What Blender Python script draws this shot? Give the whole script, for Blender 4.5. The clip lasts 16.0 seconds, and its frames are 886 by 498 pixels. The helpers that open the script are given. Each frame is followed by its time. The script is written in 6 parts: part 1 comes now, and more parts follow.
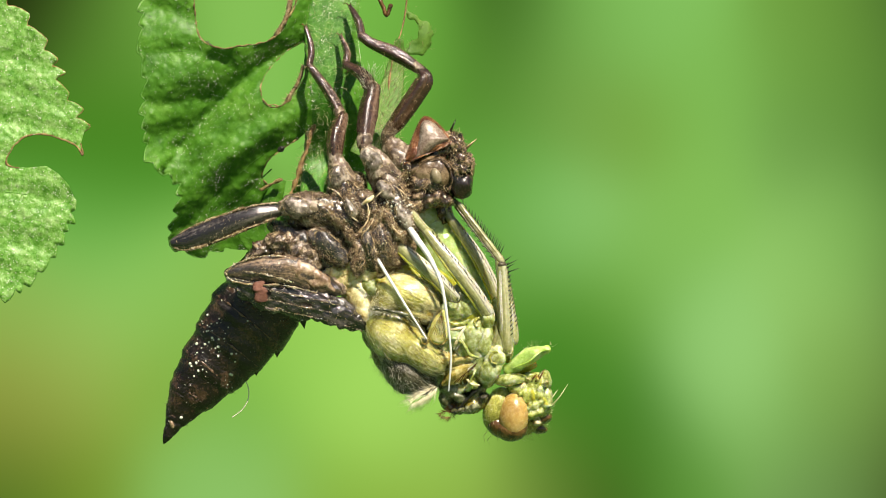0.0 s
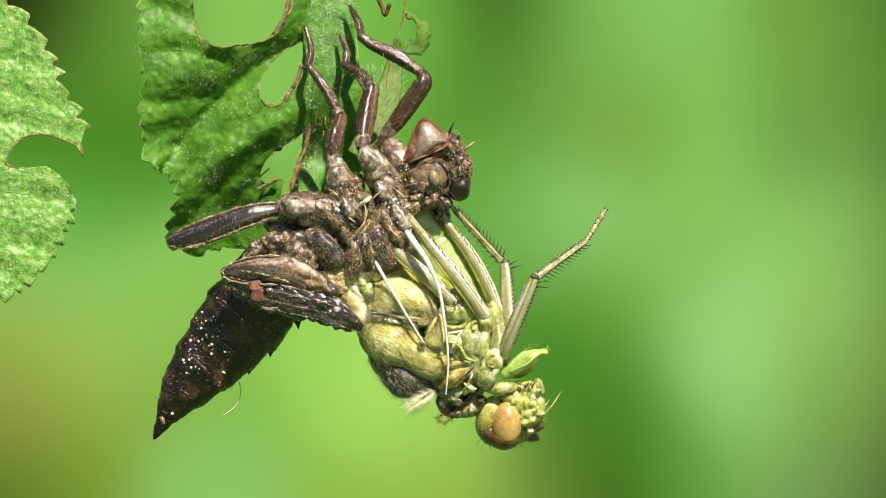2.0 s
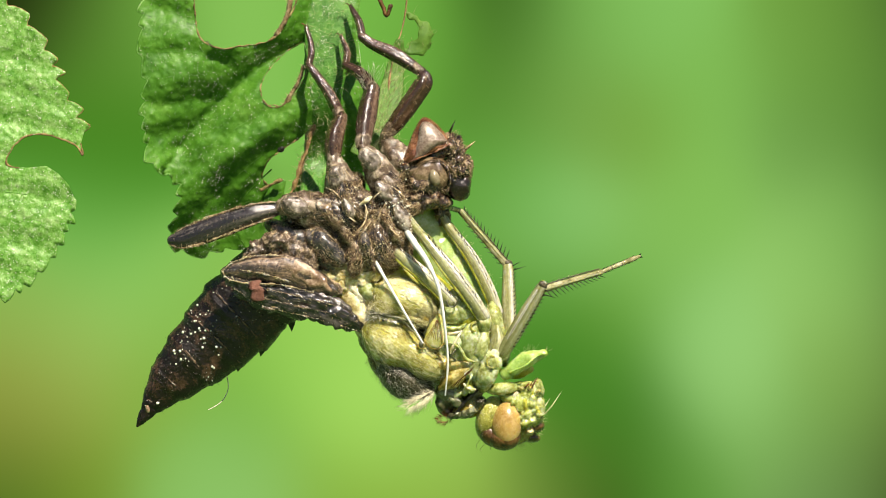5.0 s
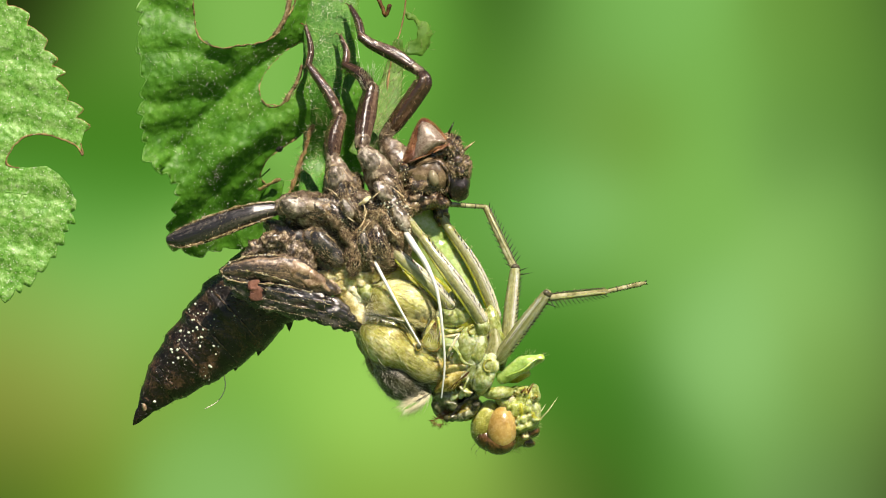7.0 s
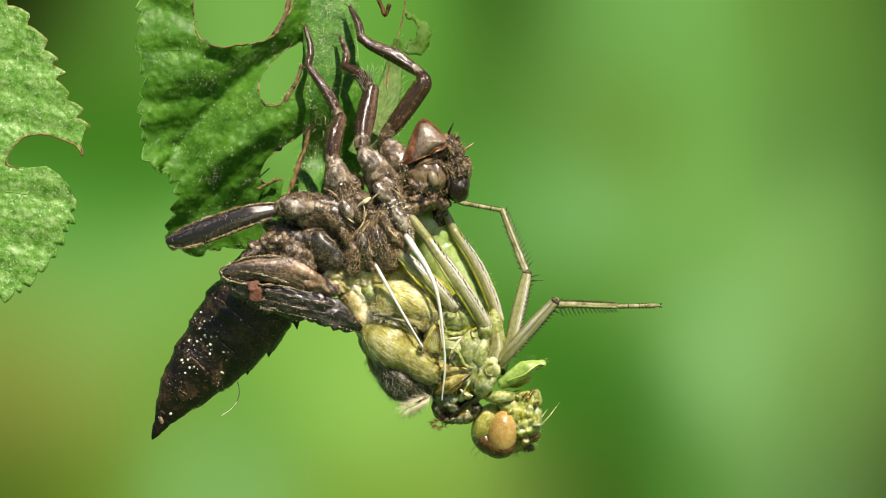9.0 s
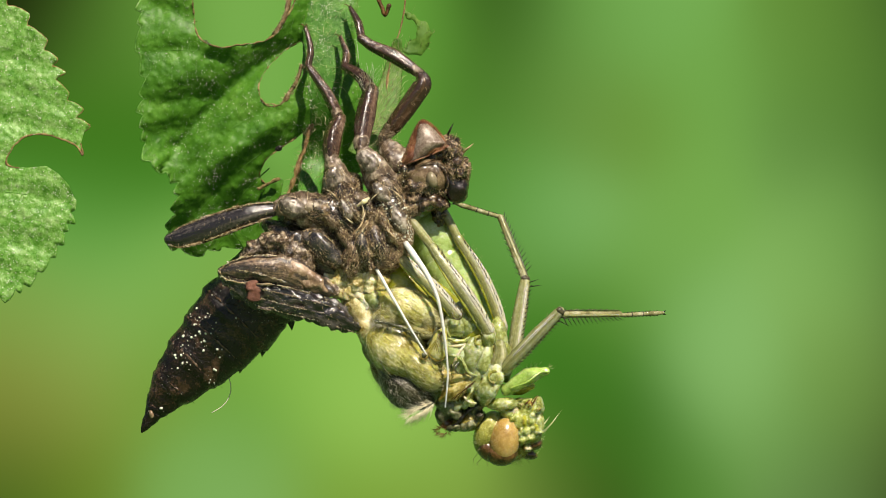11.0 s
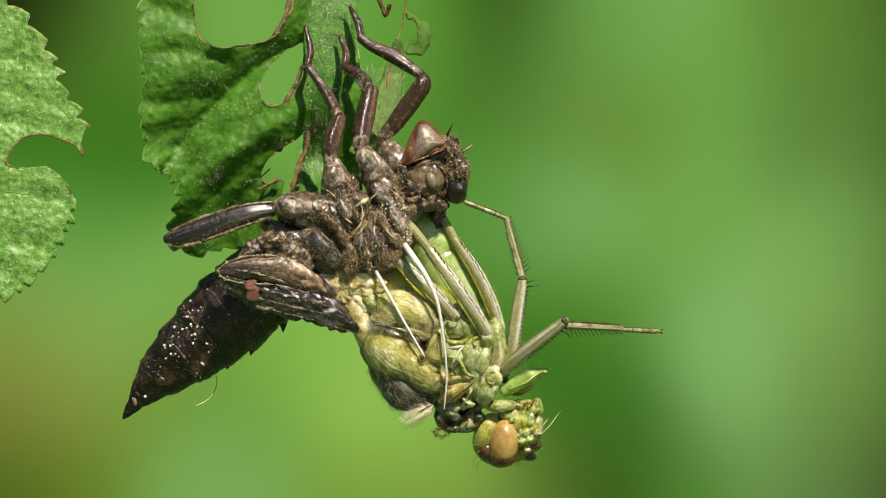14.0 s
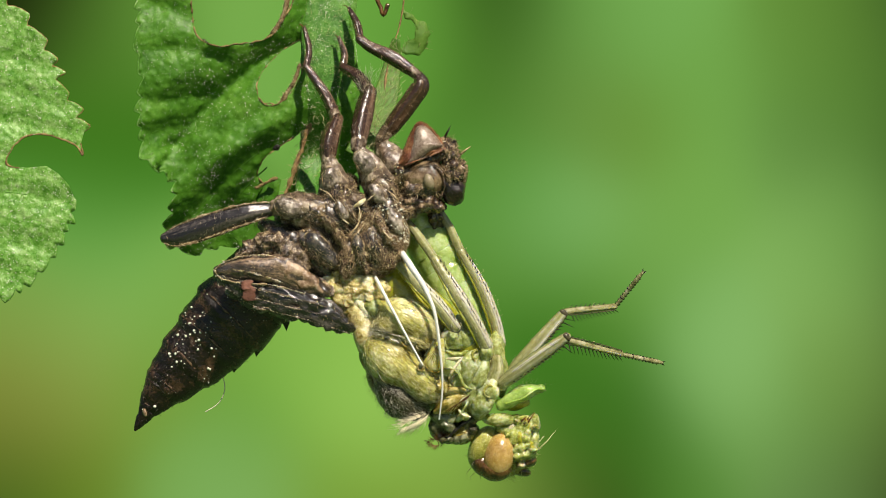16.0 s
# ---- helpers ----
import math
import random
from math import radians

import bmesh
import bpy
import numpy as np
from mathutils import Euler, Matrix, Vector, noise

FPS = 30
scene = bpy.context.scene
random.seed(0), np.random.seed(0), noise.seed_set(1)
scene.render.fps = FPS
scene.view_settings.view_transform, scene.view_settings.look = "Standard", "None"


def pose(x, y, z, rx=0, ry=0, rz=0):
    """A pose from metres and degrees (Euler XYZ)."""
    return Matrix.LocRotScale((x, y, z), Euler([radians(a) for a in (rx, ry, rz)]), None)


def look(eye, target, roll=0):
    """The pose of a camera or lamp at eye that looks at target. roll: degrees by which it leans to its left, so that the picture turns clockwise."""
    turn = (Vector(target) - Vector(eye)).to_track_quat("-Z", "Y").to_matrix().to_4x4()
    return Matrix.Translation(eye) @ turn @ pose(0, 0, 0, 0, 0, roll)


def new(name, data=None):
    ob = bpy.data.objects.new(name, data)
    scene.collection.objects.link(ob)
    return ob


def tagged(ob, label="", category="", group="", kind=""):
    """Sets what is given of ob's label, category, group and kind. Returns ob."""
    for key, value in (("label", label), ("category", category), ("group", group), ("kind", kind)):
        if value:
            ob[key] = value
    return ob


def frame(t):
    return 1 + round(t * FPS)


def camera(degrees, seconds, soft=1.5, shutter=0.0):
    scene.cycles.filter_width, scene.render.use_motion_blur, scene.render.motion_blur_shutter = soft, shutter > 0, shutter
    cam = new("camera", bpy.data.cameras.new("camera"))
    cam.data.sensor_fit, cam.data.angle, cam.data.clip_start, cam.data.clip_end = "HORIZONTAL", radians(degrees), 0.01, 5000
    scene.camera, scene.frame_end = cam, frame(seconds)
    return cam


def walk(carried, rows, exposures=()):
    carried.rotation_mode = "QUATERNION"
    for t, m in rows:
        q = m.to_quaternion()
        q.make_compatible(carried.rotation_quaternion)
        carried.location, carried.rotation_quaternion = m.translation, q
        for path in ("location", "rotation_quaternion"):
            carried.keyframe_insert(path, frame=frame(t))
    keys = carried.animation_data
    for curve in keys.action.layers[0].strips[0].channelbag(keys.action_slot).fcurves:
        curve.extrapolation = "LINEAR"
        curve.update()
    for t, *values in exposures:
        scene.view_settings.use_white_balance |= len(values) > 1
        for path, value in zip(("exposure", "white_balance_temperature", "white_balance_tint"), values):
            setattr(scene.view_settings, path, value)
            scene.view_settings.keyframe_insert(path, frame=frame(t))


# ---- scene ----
import collections

MM = 0.001          # the scene is written in millimetres
EYE = 500.0         # from the lens to the plane of the insect
HEIGHT = 800.0      # of the insect above the ground


def at(x, z, y=0.0):
    """A point in millimetres: x across and z up in the plane of the insect as seen along the lens, y behind that plane."""
    k = 1 + y / EYE
    return Vector((x * k, y, HEIGHT + z * k))


# ---- camera ----
cam = camera(5.984, 16.0, soft=1.0)
stand = look((0, -EYE * MM, HEIGHT * MM), (0, 0, HEIGHT * MM))
walk(cam, [(0.0, stand), (16.0, stand)], [(0.0, 0.76), (1.0, 0.84), (4.0, 0.81), (7.0, 0.64), (9.0, 0.50), (12.5, 0.34), (14.5, 0.29), (16.0, 0.37)])

# ---- light ----
SUN_FROM = Vector((0.28, -0.62, 0.80)).normalized()
world = bpy.data.worlds.new("world")
world.use_nodes = True
scene.world = world
sky = world.node_tree.nodes.new("ShaderNodeTexSky")
sky.sky_type, sky.sun_disc = "NISHITA", False
sky.sun_elevation = math.asin(SUN_FROM.z)
sky.sun_rotation = math.atan2(SUN_FROM.x, SUN_FROM.y)
world.node_tree.links.new(sky.outputs[0], world.node_tree.nodes["Background"].inputs[0])
world.node_tree.nodes["Background"].inputs[1].default_value = 0.036
sun = new("sun", bpy.data.lights.new("sun", "SUN"))
sun.data.energy, sun.data.angle, sun.data.color = 5.0, radians(0.55), (1.0, 0.88, 0.73)
sun.rotation_mode = "QUATERNION"
sun.rotation_quaternion = SUN_FROM.to_track_quat("Z", "Y")
sun.location = (0.3, -0.6, 2.0)


# ---- materials ----
def srgb(r, g, b):
    """A colour from display values of 0 to 255."""
    return tuple((c / 255 / 12.92 if c < 10.3 else ((c / 255 + 0.055) / 1.055) ** 2.4) for c in (r, g, b))


class Nodes:
    def __init__(self, name):
        self.mat = bpy.data.materials.new(name)
        self.mat.use_nodes = True
        self.tree = self.mat.node_tree
        self.tree.nodes.clear()

    def add(self, kind, **sockets):
        node = self.tree.nodes.new(kind)
        for key, value in sockets.items():
            sock = node.inputs[int(key[1:])] if key[0] == "i" and key[1:].isdigit() else node.inputs[key.replace("_", " ")]
            if isinstance(value, bpy.types.NodeSocket):
                self.tree.links.new(value, sock)
            else:
                sock.default_value = value
        return node

    def math(self, op, a, b=0.0):
        node = self.add("ShaderNodeMath", i0=a, i1=b)
        node.operation = op
        return node.outputs[0]


def material(name, colours, grain=2.0, rough=0.5, relief=0.02, relief_grain=8.0, spots=None, leak=0.0, flesh=0.0,
             coat=0.0, stripe=0.0, streak=False, cells=0.0, crust=None, spec=0.5, contrast=1.6, glint=1.5, sheen=0.09):
    """Colours run from dark to light over grain of that many cells a millimetre. relief: millimetres. leak: share of light
    that comes through. flesh: light spreading inside. stripe: fine ribs a millimetre. streak: grain drawn out along a limb.
    cells: a net of swellings, so many a millimetre. crust: colour and share of dried dirt lying on top. glint: how far the wet gloss follows the relief. sheen: the roughness of the wet gloss."""
    n = Nodes(name)
    place = n.add("ShaderNodeTexCoord").outputs["Object"]
    along = n.add("ShaderNodeAttribute")
    along.attribute_name = "run"
    bed = along.outputs["Vector"] if streak else place
    unit = 1.0 if streak else 1000.0
    coarse = n.add("ShaderNodeTexNoise", Vector=bed, Scale=grain * unit, Detail=6.0, Roughness=0.62)
    fine = n.add("ShaderNodeTexNoise", Vector=place, Scale=relief_grain * 1000, Detail=5.0, Roughness=0.65)
    blend = n.math("ADD", n.math("MULTIPLY", coarse.outputs[0], 0.7), n.math("MULTIPLY", fine.outputs[0], 0.3))
    ramp = n.add("ShaderNodeValToRGB", Fac=blend)
    span = 0.22 / contrast
    stops = ramp.color_ramp.elements
    while len(stops) < len(colours):
        stops.new(0.5)
    for i, c in enumerate(colours):
        stops[i].position = 0.5 - span + 2 * span * i / max(1, len(colours) - 1)
        stops[i].color = (*c, 1)
    colour = ramp.outputs[0]

    def over(base, top, share):
        mix = n.add("ShaderNodeMix", Factor=share)
        mix.data_type = "RGBA"
        n.tree.links.new(base, mix.inputs[6])
        mix.inputs[7].default_value = (*top, 1)
        return mix.outputs[2]

    wet = n.add("ShaderNodeMapRange", Value=fine.outputs[0], i1=0.35, i2=0.65, i3=max(0.04, rough - 0.14), i4=min(1.0, rough + 0.14)).outputs[0]
    height = n.math("ADD", n.math("MULTIPLY", coarse.outputs[0], 0.45), n.math("MULTIPLY", fine.outputs[0], 0.55))
    if crust:
        heap = n.add("ShaderNodeTexNoise", Vector=place, Scale=4200.0, Detail=8.0, Roughness=0.7)
        share = n.add("ShaderNodeMapRange", Value=heap.outputs[0], i1=0.58 - crust[1] * 0.3, i2=0.76 - crust[1] * 0.3, i3=0.0, i4=0.9).outputs[0]
        colour = over(colour, crust[0], share)
        wet = n.math("MAXIMUM", wet, n.math("MULTIPLY", share, 0.5))
        height = n.math("ADD", height, n.math("MULTIPLY", share, 0.6))
    if spots:
        dots = n.add("ShaderNodeTexVoronoi", Vector=place, Scale=spots[1] * 1000)
        near = n.add("ShaderNodeMapRange", Value=dots.outputs["Distance"], i1=spots[2] * 0.6, i2=spots[2], i3=1.0, i4=0.0)
        gate = n.math("GREATER_THAN", n.add("ShaderNodeSeparateColor", Color=dots.outputs["Color"]).outputs[0], spots[3])
        colour = over(colour, spots[0], n.math("MULTIPLY", near.outputs[0], gate))
    if stripe:
        ribs = n.add("ShaderNodeTexNoise", Vector=along.outputs["Vector"], Scale=stripe, Detail=2.0, Distortion=0.6)
        height = n.math("ADD", height, n.math("MULTIPLY", ribs.outputs[0], 1.1))
    if cells:
        net = n.add("ShaderNodeTexVoronoi", Vector=place, Scale=cells * 1000)
        net.feature = "SMOOTH_F1"
        height = n.math("SUBTRACT", n.math("MULTIPLY", height, 0.6), n.math("MULTIPLY", net.outputs["Distance"], 1.1))
    bump = n.add("ShaderNodeBump", Height=height, Distance=relief * MM * 5, Strength=1.0)
    skin = n.add("ShaderNodeBsdfPrincipled", Base_Color=colour, Roughness=wet, Normal=bump.outputs[0])
    skin.inputs["Specular IOR Level"].default_value = spec
    if flesh:
        skin.inputs["Subsurface Weight"].default_value = flesh
        skin.inputs["Subsurface Radius"].default_value = (1.0, 0.75, 0.18)
        skin.inputs["Subsurface Scale"].default_value = 0.6 * MM
    if coat:
        skin.inputs["Coat Weight"].default_value = coat
        skin.inputs["Coat Roughness"].default_value = sheen
        soft = n.add("ShaderNodeBump", Height=height, Distance=relief * MM * glint, Strength=1.0)
        n.tree.links.new(soft.outputs[0], skin.inputs["Coat Normal"])
    out = skin.outputs[0]
    if leak:
        glow = n.add("ShaderNodeBsdfTranslucent", Color=colour, Normal=bump.outputs[0])
        out = n.add("ShaderNodeMixShader", Fac=leak, i1=skin.outputs[0], i2=glow.outputs[0]).outputs[0]
    n.add("ShaderNodeOutputMaterial", Surface=out)
    return n.mat


DUST = (0.36, 0.28, 0.18)
LEAF = material("leaf_green", [(0.038, 0.14, 0.008), (0.080, 0.245, 0.015), (0.150, 0.355, 0.038)], 0.6, 0.46, 0.02, 5, leak=0.30, cells=2.2, crust=((0.40, 0.53, 0.29), -0.02), spec=0.42, contrast=1.3)
LEAF_PALE = material("leaf_pale", [(0.085, 0.27, 0.022), (0.18, 0.41, 0.065), (0.34, 0.55, 0.18)], 1.6, 0.32, 0.02, 8, spots=((0.74, 0.82, 0.62), 8, 0.3, 0.75), leak=0.25, cells=2.6, crust=((0.70, 0.79, 0.58), 0.03))
LEAF_FAR = material("leaf_thin", [(0.07, 0.20, 0.015), (0.19, 0.36, 0.05)], 0.9, 0.6, 0.01, 4, leak=0.45)
VEIN = material("leaf_vein", [(0.07, 0.22, 0.018), (0.13, 0.33, 0.04)], 2, 0.4, 0.01, 8, leak=0.15)
LIP = material("lip_green", [(0.20, 0.33, 0.045), (0.36, 0.52, 0.13), (0.60, 0.70, 0.35)], 0.9, 0.14, 0.010, 5, flesh=0.4, coat=0.8, glint=2.5, contrast=1.6)
STEM = material("leaf_stalk", [(0.03, 0.12, 0.008), (0.07, 0.22, 0.02), (0.14, 0.33, 0.05)], 1.3, 0.36, 0.015, 8, leak=0.1, crust=((0.60, 0.70, 0.46), 0.0))
RIM = material("eaten_edge", [(0.045, 0.03, 0.008), (0.16, 0.12, 0.03), (0.46, 0.33, 0.14)], 1.4, 0.6, 0.03, 9)
WILT = material("wilted_leaf", [(0.016, 0.026, 0.005), (0.045, 0.075, 0.014), (0.11, 0.13, 0.035)], 1.4, 0.45, 0.03, 7)
STALK_RED = material("dry_stalk", [(0.10, 0.04, 0.018), (0.24, 0.15, 0.05), (0.40, 0.28, 0.10)], 2.5, 0.55, 0.03, 9)
POLLEN = material("pollen", [(0.60, 0.62, 0.48), (0.88, 0.88, 0.78)], 6, 0.5, 0.005, 20)
HUSK = material("husk_dirt", [(0.006, 0.003, 0.0015), (0.050, 0.028, 0.015), (0.44, 0.31, 0.18)], 1.9, 0.11, 0.034, 9, crust=((0.58, 0.44, 0.27), -0.04), coat=1.0, contrast=1.7, cells=3.0, glint=3.0, sheen=0.17)
HUSK_GLOSS = material("husk_gloss", [(0.007, 0.005, 0.004), (0.030, 0.022, 0.018), (0.24, 0.175, 0.115)], 1.2, 0.07, 0.022, 6, crust=((0.55, 0.41, 0.24), -0.10), coat=1.0, contrast=1.5, glint=2.5, sheen=0.17)
HUSK_SKIN = material("husk_skin", [(0.020, 0.012, 0.007), (0.145, 0.103, 0.066), (0.56, 0.47, 0.35)], 1.6, 0.07, 0.024, 4, leak=0.10, coat=1.0, contrast=1.5, glint=2.5, crust=((0.50, 0.40, 0.26), -0.14), sheen=0.18)
HUSK_GREY = material("husk_grey", [(0.005, 0.004, 0.004), (0.022, 0.018, 0.017), (0.13, 0.11, 0.095)], 1.3, 0.12, 0.016, 6, coat=1.0, streak=True, glint=3.0, contrast=1.4, sheen=0.17)
HUSK_LEG = material("husk_leg", [(0.010, 0.0045, 0.0022), (0.046, 0.023, 0.012), (0.20, 0.125, 0.075)], 0.7, 0.18, 0.016, 5, leak=0.03, coat=0.8, contrast=1.2, glint=4.5, streak=True, sheen=0.18)
HUSK_BULB = material("husk_bulb", [(0.15, 0.12, 0.06), (0.29, 0.245, 0.15), (0.48, 0.42, 0.30)], 0.6, 0.06, 0.003, 6, coat=1.0, leak=0.2, sheen=0.17)
HUSK_RED = material("husk_red", [(0.09, 0.055, 0.036), (0.20, 0.145, 0.108), (0.38, 0.31, 0.25)], 0.7, 0.28, 0.012, 7, coat=0.6, contrast=1.4, glint=5.0, sheen=0.17)
HUSK_RIM = material("husk_red_rim", [(0.04, 0.012, 0.005), (0.15, 0.050, 0.020), (0.34, 0.17, 0.08)], 1.4, 0.18, 0.022, 9, coat=0.8, glint=3.0, sheen=0.17)
CRUSTY = material("husk_crusty", [(0.008, 0.004, 0.002), (0.082, 0.052, 0.029), (0.48, 0.37, 0.23)], 2.4, 0.2, 0.045, 9, crust=((0.56, 0.44, 0.28), 0.08), coat=0.9, contrast=1.7, cells=2.5, glint=3.0, sheen=0.17)
PEACH = material("husk_peach", [(0.05, 0.026, 0.014), (0.22, 0.14, 0.082), (0.54, 0.42, 0.29)], 0.9, 0.14, 0.02, 6, coat=1.0, contrast=1.5, glint=3.0, crust=((0.46, 0.34, 0.20), -0.10), sheen=0.17)
BROWN_RIM = material("husk_brown_rim", [(0.05, 0.03, 0.012), (0.20, 0.135, 0.06), (0.56, 0.43, 0.25)], 2.2, 0.25, 0.014, 12, coat=0.8, contrast=1.6, sheen=0.17)
DOME_DARK = material("husk_dark_dome", [(0.010, 0.009, 0.009), (0.036, 0.032, 0.031), (0.17, 0.145, 0.12)], 1.2, 0.10, 0.014, 6, coat=1.0, contrast=1.4, glint=3.0, crust=((0.46, 0.34, 0.20), -0.13), sheen=0.17)
DOME_PALE = material("husk_pale_dome", [(0.030, 0.022, 0.016), (0.15, 0.122, 0.094), (0.52, 0.46, 0.38)], 1.6, 0.07, 0.020, 5, coat=1.0, contrast=1.7, glint=3.0, stripe=3, leak=0.05, sheen=0.18)
FIBRE = material("husk_fibre", [(0.03, 0.018, 0.009), (0.20, 0.125, 0.065), (0.56, 0.42, 0.25)], 1.6, 0.25, 0.003, 20, contrast=1.3)
HUSK_PAD = material("husk_pad", [(0.010, 0.007, 0.006), (0.046, 0.034, 0.027), (0.32, 0.215, 0.13)], 0.9, 0.10, 0.026, 6, coat=1.0, streak=True, contrast=1.5, glint=3.0, crust=((0.46, 0.34, 0.20), -0.14), sheen=0.17)
HUSK_BACK = material("husk_abdomen", [(0.002, 0.001, 0.0006), (0.009, 0.0045, 0.0024), (0.10, 0.055, 0.030)], 1.1, 0.16, 0.03, 6, coat=0.6, crust=((0.11, 0.062, 0.033), -0.09), glint=3.0, spec=0.3, contrast=1.4, sheen=0.17)
GOLD = material("gold_hair", [(0.28, 0.19, 0.08), (0.60, 0.48, 0.28)], 5, 0.35, 0.004, 20)
HUSK_EDGE = material("husk_edge", [(0.16, 0.10, 0.045), (0.46, 0.34, 0.18), (0.78, 0.66, 0.44)], 3, 0.25, 0.01, 12, coat=0.8, sheen=0.17)
OLIVE_EDGE = material("olive_edge", [(0.05, 0.04, 0.012), (0.20, 0.17, 0.06)], 3, 0.3, 0.01, 12, coat=0.4)
IVORY = material("ivory_skin", [(0.30, 0.21, 0.07), (0.62, 0.54, 0.30), (0.84, 0.80, 0.62)], 1.4, 0.35, 0.03, 6, flesh=0.3, coat=0.2)
CREAM = material("cream_membrane", [(0.26, 0.19, 0.04), (0.64, 0.56, 0.26), (0.90, 0.85, 0.62)], 1.2, 0.2, 0.03, 6, flesh=0.4, coat=0.8, contrast=1.8, glint=3.0)
FLAKE = material("red_flake", [(0.08, 0.028, 0.018), (0.22, 0.09, 0.055)], 3, 0.6, 0.03, 9)
YELLOW = material("thorax_yellow", [(0.22, 0.175, 0.015), (0.56, 0.54, 0.14), (0.86, 0.84, 0.54)], 0.55, 0.16, 0.012, 6, flesh=0.5, coat=0.9, stripe=16, contrast=1.7, glint=2.5)
OLIVE = material("thorax_olive", [(0.07, 0.045, 0.006), (0.33, 0.26, 0.045), (0.64, 0.58, 0.24)], 0.8, 0.2, 0.012, 6, flesh=0.4, coat=0.8, stripe=12, contrast=1.8, glint=2.5)
MINT = material("soft_mint", [(0.19, 0.22, 0.04), (0.43, 0.485, 0.18), (0.76, 0.80, 0.55)], 1.6, 0.05, 0.016, 5, flesh=0.6, coat=1.0, contrast=1.9, glint=3.5, leak=0.15)
GREEN = material("soft_green", [(0.26, 0.33, 0.09), (0.48, 0.57, 0.26), (0.74, 0.80, 0.56)], 1.1, 0.08, 0.010, 5, flesh=0.5, coat=1.0, contrast=1.6, glint=4.0)
LIME = material("soft_lime", [(0.20, 0.21, 0.008), (0.42, 0.43, 0.035), (0.60, 0.60, 0.14)], 1.0, 0.14, 0.012, 5, flesh=0.5, coat=1.0, glint=3.0, leak=0.2)
WOOL_SKIN = material("woolly_skin", [(0.012, 0.011, 0.006), (0.05, 0.045, 0.025), (0.16, 0.145, 0.09)], 1.0, 0.3, 0.02, 7, stripe=5, coat=0.3)
DARK = material("dark_glassy", [(0.016, 0.017, 0.007), (0.085, 0.088, 0.040), (0.30, 0.31, 0.18)], 1.0, 0.1, 0.02, 5, coat=1.0, flesh=0.2)
GOLDEN = material("golden_plate", [(0.13, 0.09, 0.012), (0.40, 0.32, 0.07), (0.68, 0.61, 0.28)], 1.0, 0.2, 0.012, 6, flesh=0.3, coat=0.7, stripe=6, contrast=1.7)
LEG = material("leg_olive", [(0.19, 0.20, 0.06), (0.40, 0.41, 0.19), (0.66, 0.66, 0.44)], 0.9, 0.10, 0.006, 5, flesh=0.4, coat=1.0, leak=0.3, contrast=1.6, glint=3.0, streak=True)
SOFT_RING = material("soft_ring", [(0.28, 0.42, 0.08), (0.48, 0.63, 0.21), (0.72, 0.81, 0.48)], 1.0, 0.1, 0.008, 5, flesh=0.5, coat=1.0, contrast=1.5, glint=3.0, leak=0.25)
LEG_PALE = material("leg_pale", [(0.22, 0.20, 0.13), (0.50, 0.48, 0.37), (0.82, 0.81, 0.73)], 1.6, 0.12, 0.014, 6, flesh=0.3, coat=1.0, contrast=1.5, streak=True)
SHIN = material("leg_shin", [(0.12, 0.11, 0.04), (0.32, 0.30, 0.13), (0.58, 0.56, 0.36)], 1.2, 0.12, 0.010, 7, coat=1.0, leak=0.2, contrast=1.6, glint=3.0)
LEG_DARK = material("leg_dark", [(0.02, 0.018, 0.010), (0.12, 0.10, 0.055)], 3, 0.3, 0.01, 8, coat=0.4)
AMBER = material("eye_amber", [(0.31, 0.19, 0.045), (0.47, 0.325, 0.105), (0.58, 0.465, 0.21)], 0.45, 0.24, 0.002, 4, flesh=0.3, coat=0.4, contrast=1.6, sheen=0.2)
EYE_GREEN = material("eye_green", [(0.18, 0.18, 0.025), (0.42, 0.42, 0.09), (0.68, 0.66, 0.30)], 0.5, 0.2, 0.010, 6, flesh=0.3, coat=0.7, stripe=14, contrast=1.8)
EYE_DARK = material("eye_dark", [(0.003, 0.002, 0.0015), (0.012, 0.007, 0.005), (0.06, 0.035, 0.02)], 0.9, 0.14, 0.016, 6, coat=0.8, crust=((0.44, 0.32, 0.17), -0.09), glint=3.0, spec=0.3)
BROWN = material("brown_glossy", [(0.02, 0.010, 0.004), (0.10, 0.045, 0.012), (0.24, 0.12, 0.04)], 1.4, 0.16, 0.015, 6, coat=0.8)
FACE = material("face_yellow", [(0.155, 0.175, 0.022), (0.36, 0.405, 0.09), (0.63, 0.67, 0.34)], 1.5, 0.12, 0.014, 6, flesh=0.4, coat=1.0, glint=3.0)
SILVER = material("silver_hair", [(0.45, 0.43, 0.33), (0.80, 0.77, 0.64)], 6, 0.3, 0.003, 20)
PALE_HAIR = material("pale_hair", [(0.52, 0.49, 0.20), (0.82, 0.79, 0.48)], 6, 0.3, 0.003, 20)
CREAM_HAIR = material("cream_hair", [(0.74, 0.66, 0.42), (0.94, 0.90, 0.72)], 6, 0.3, 0.003, 20)
BLACK = material("black_bristle", [(0.006, 0.005, 0.004), (0.03, 0.025, 0.02)], 6, 0.3, 0.003, 20)
WHITE = material("white_thread", [(0.74, 0.75, 0.72), (0.92, 0.92, 0.90)], 3, 0.35, 0.006, 10, leak=0.15)
GLASSY = material("glassy_brown", [(0.024, 0.013, 0.006), (0.125, 0.082, 0.042), (0.34, 0.25, 0.15)], 0.8, 0.06, 0.010, 6, leak=0.06, coat=1.0, crust=(DUST, -0.08), glint=2.5, sheen=0.18)

# ---- shapes: each is a list of points in millimetres and a list of faces ----
rng = np.random.default_rng(7)


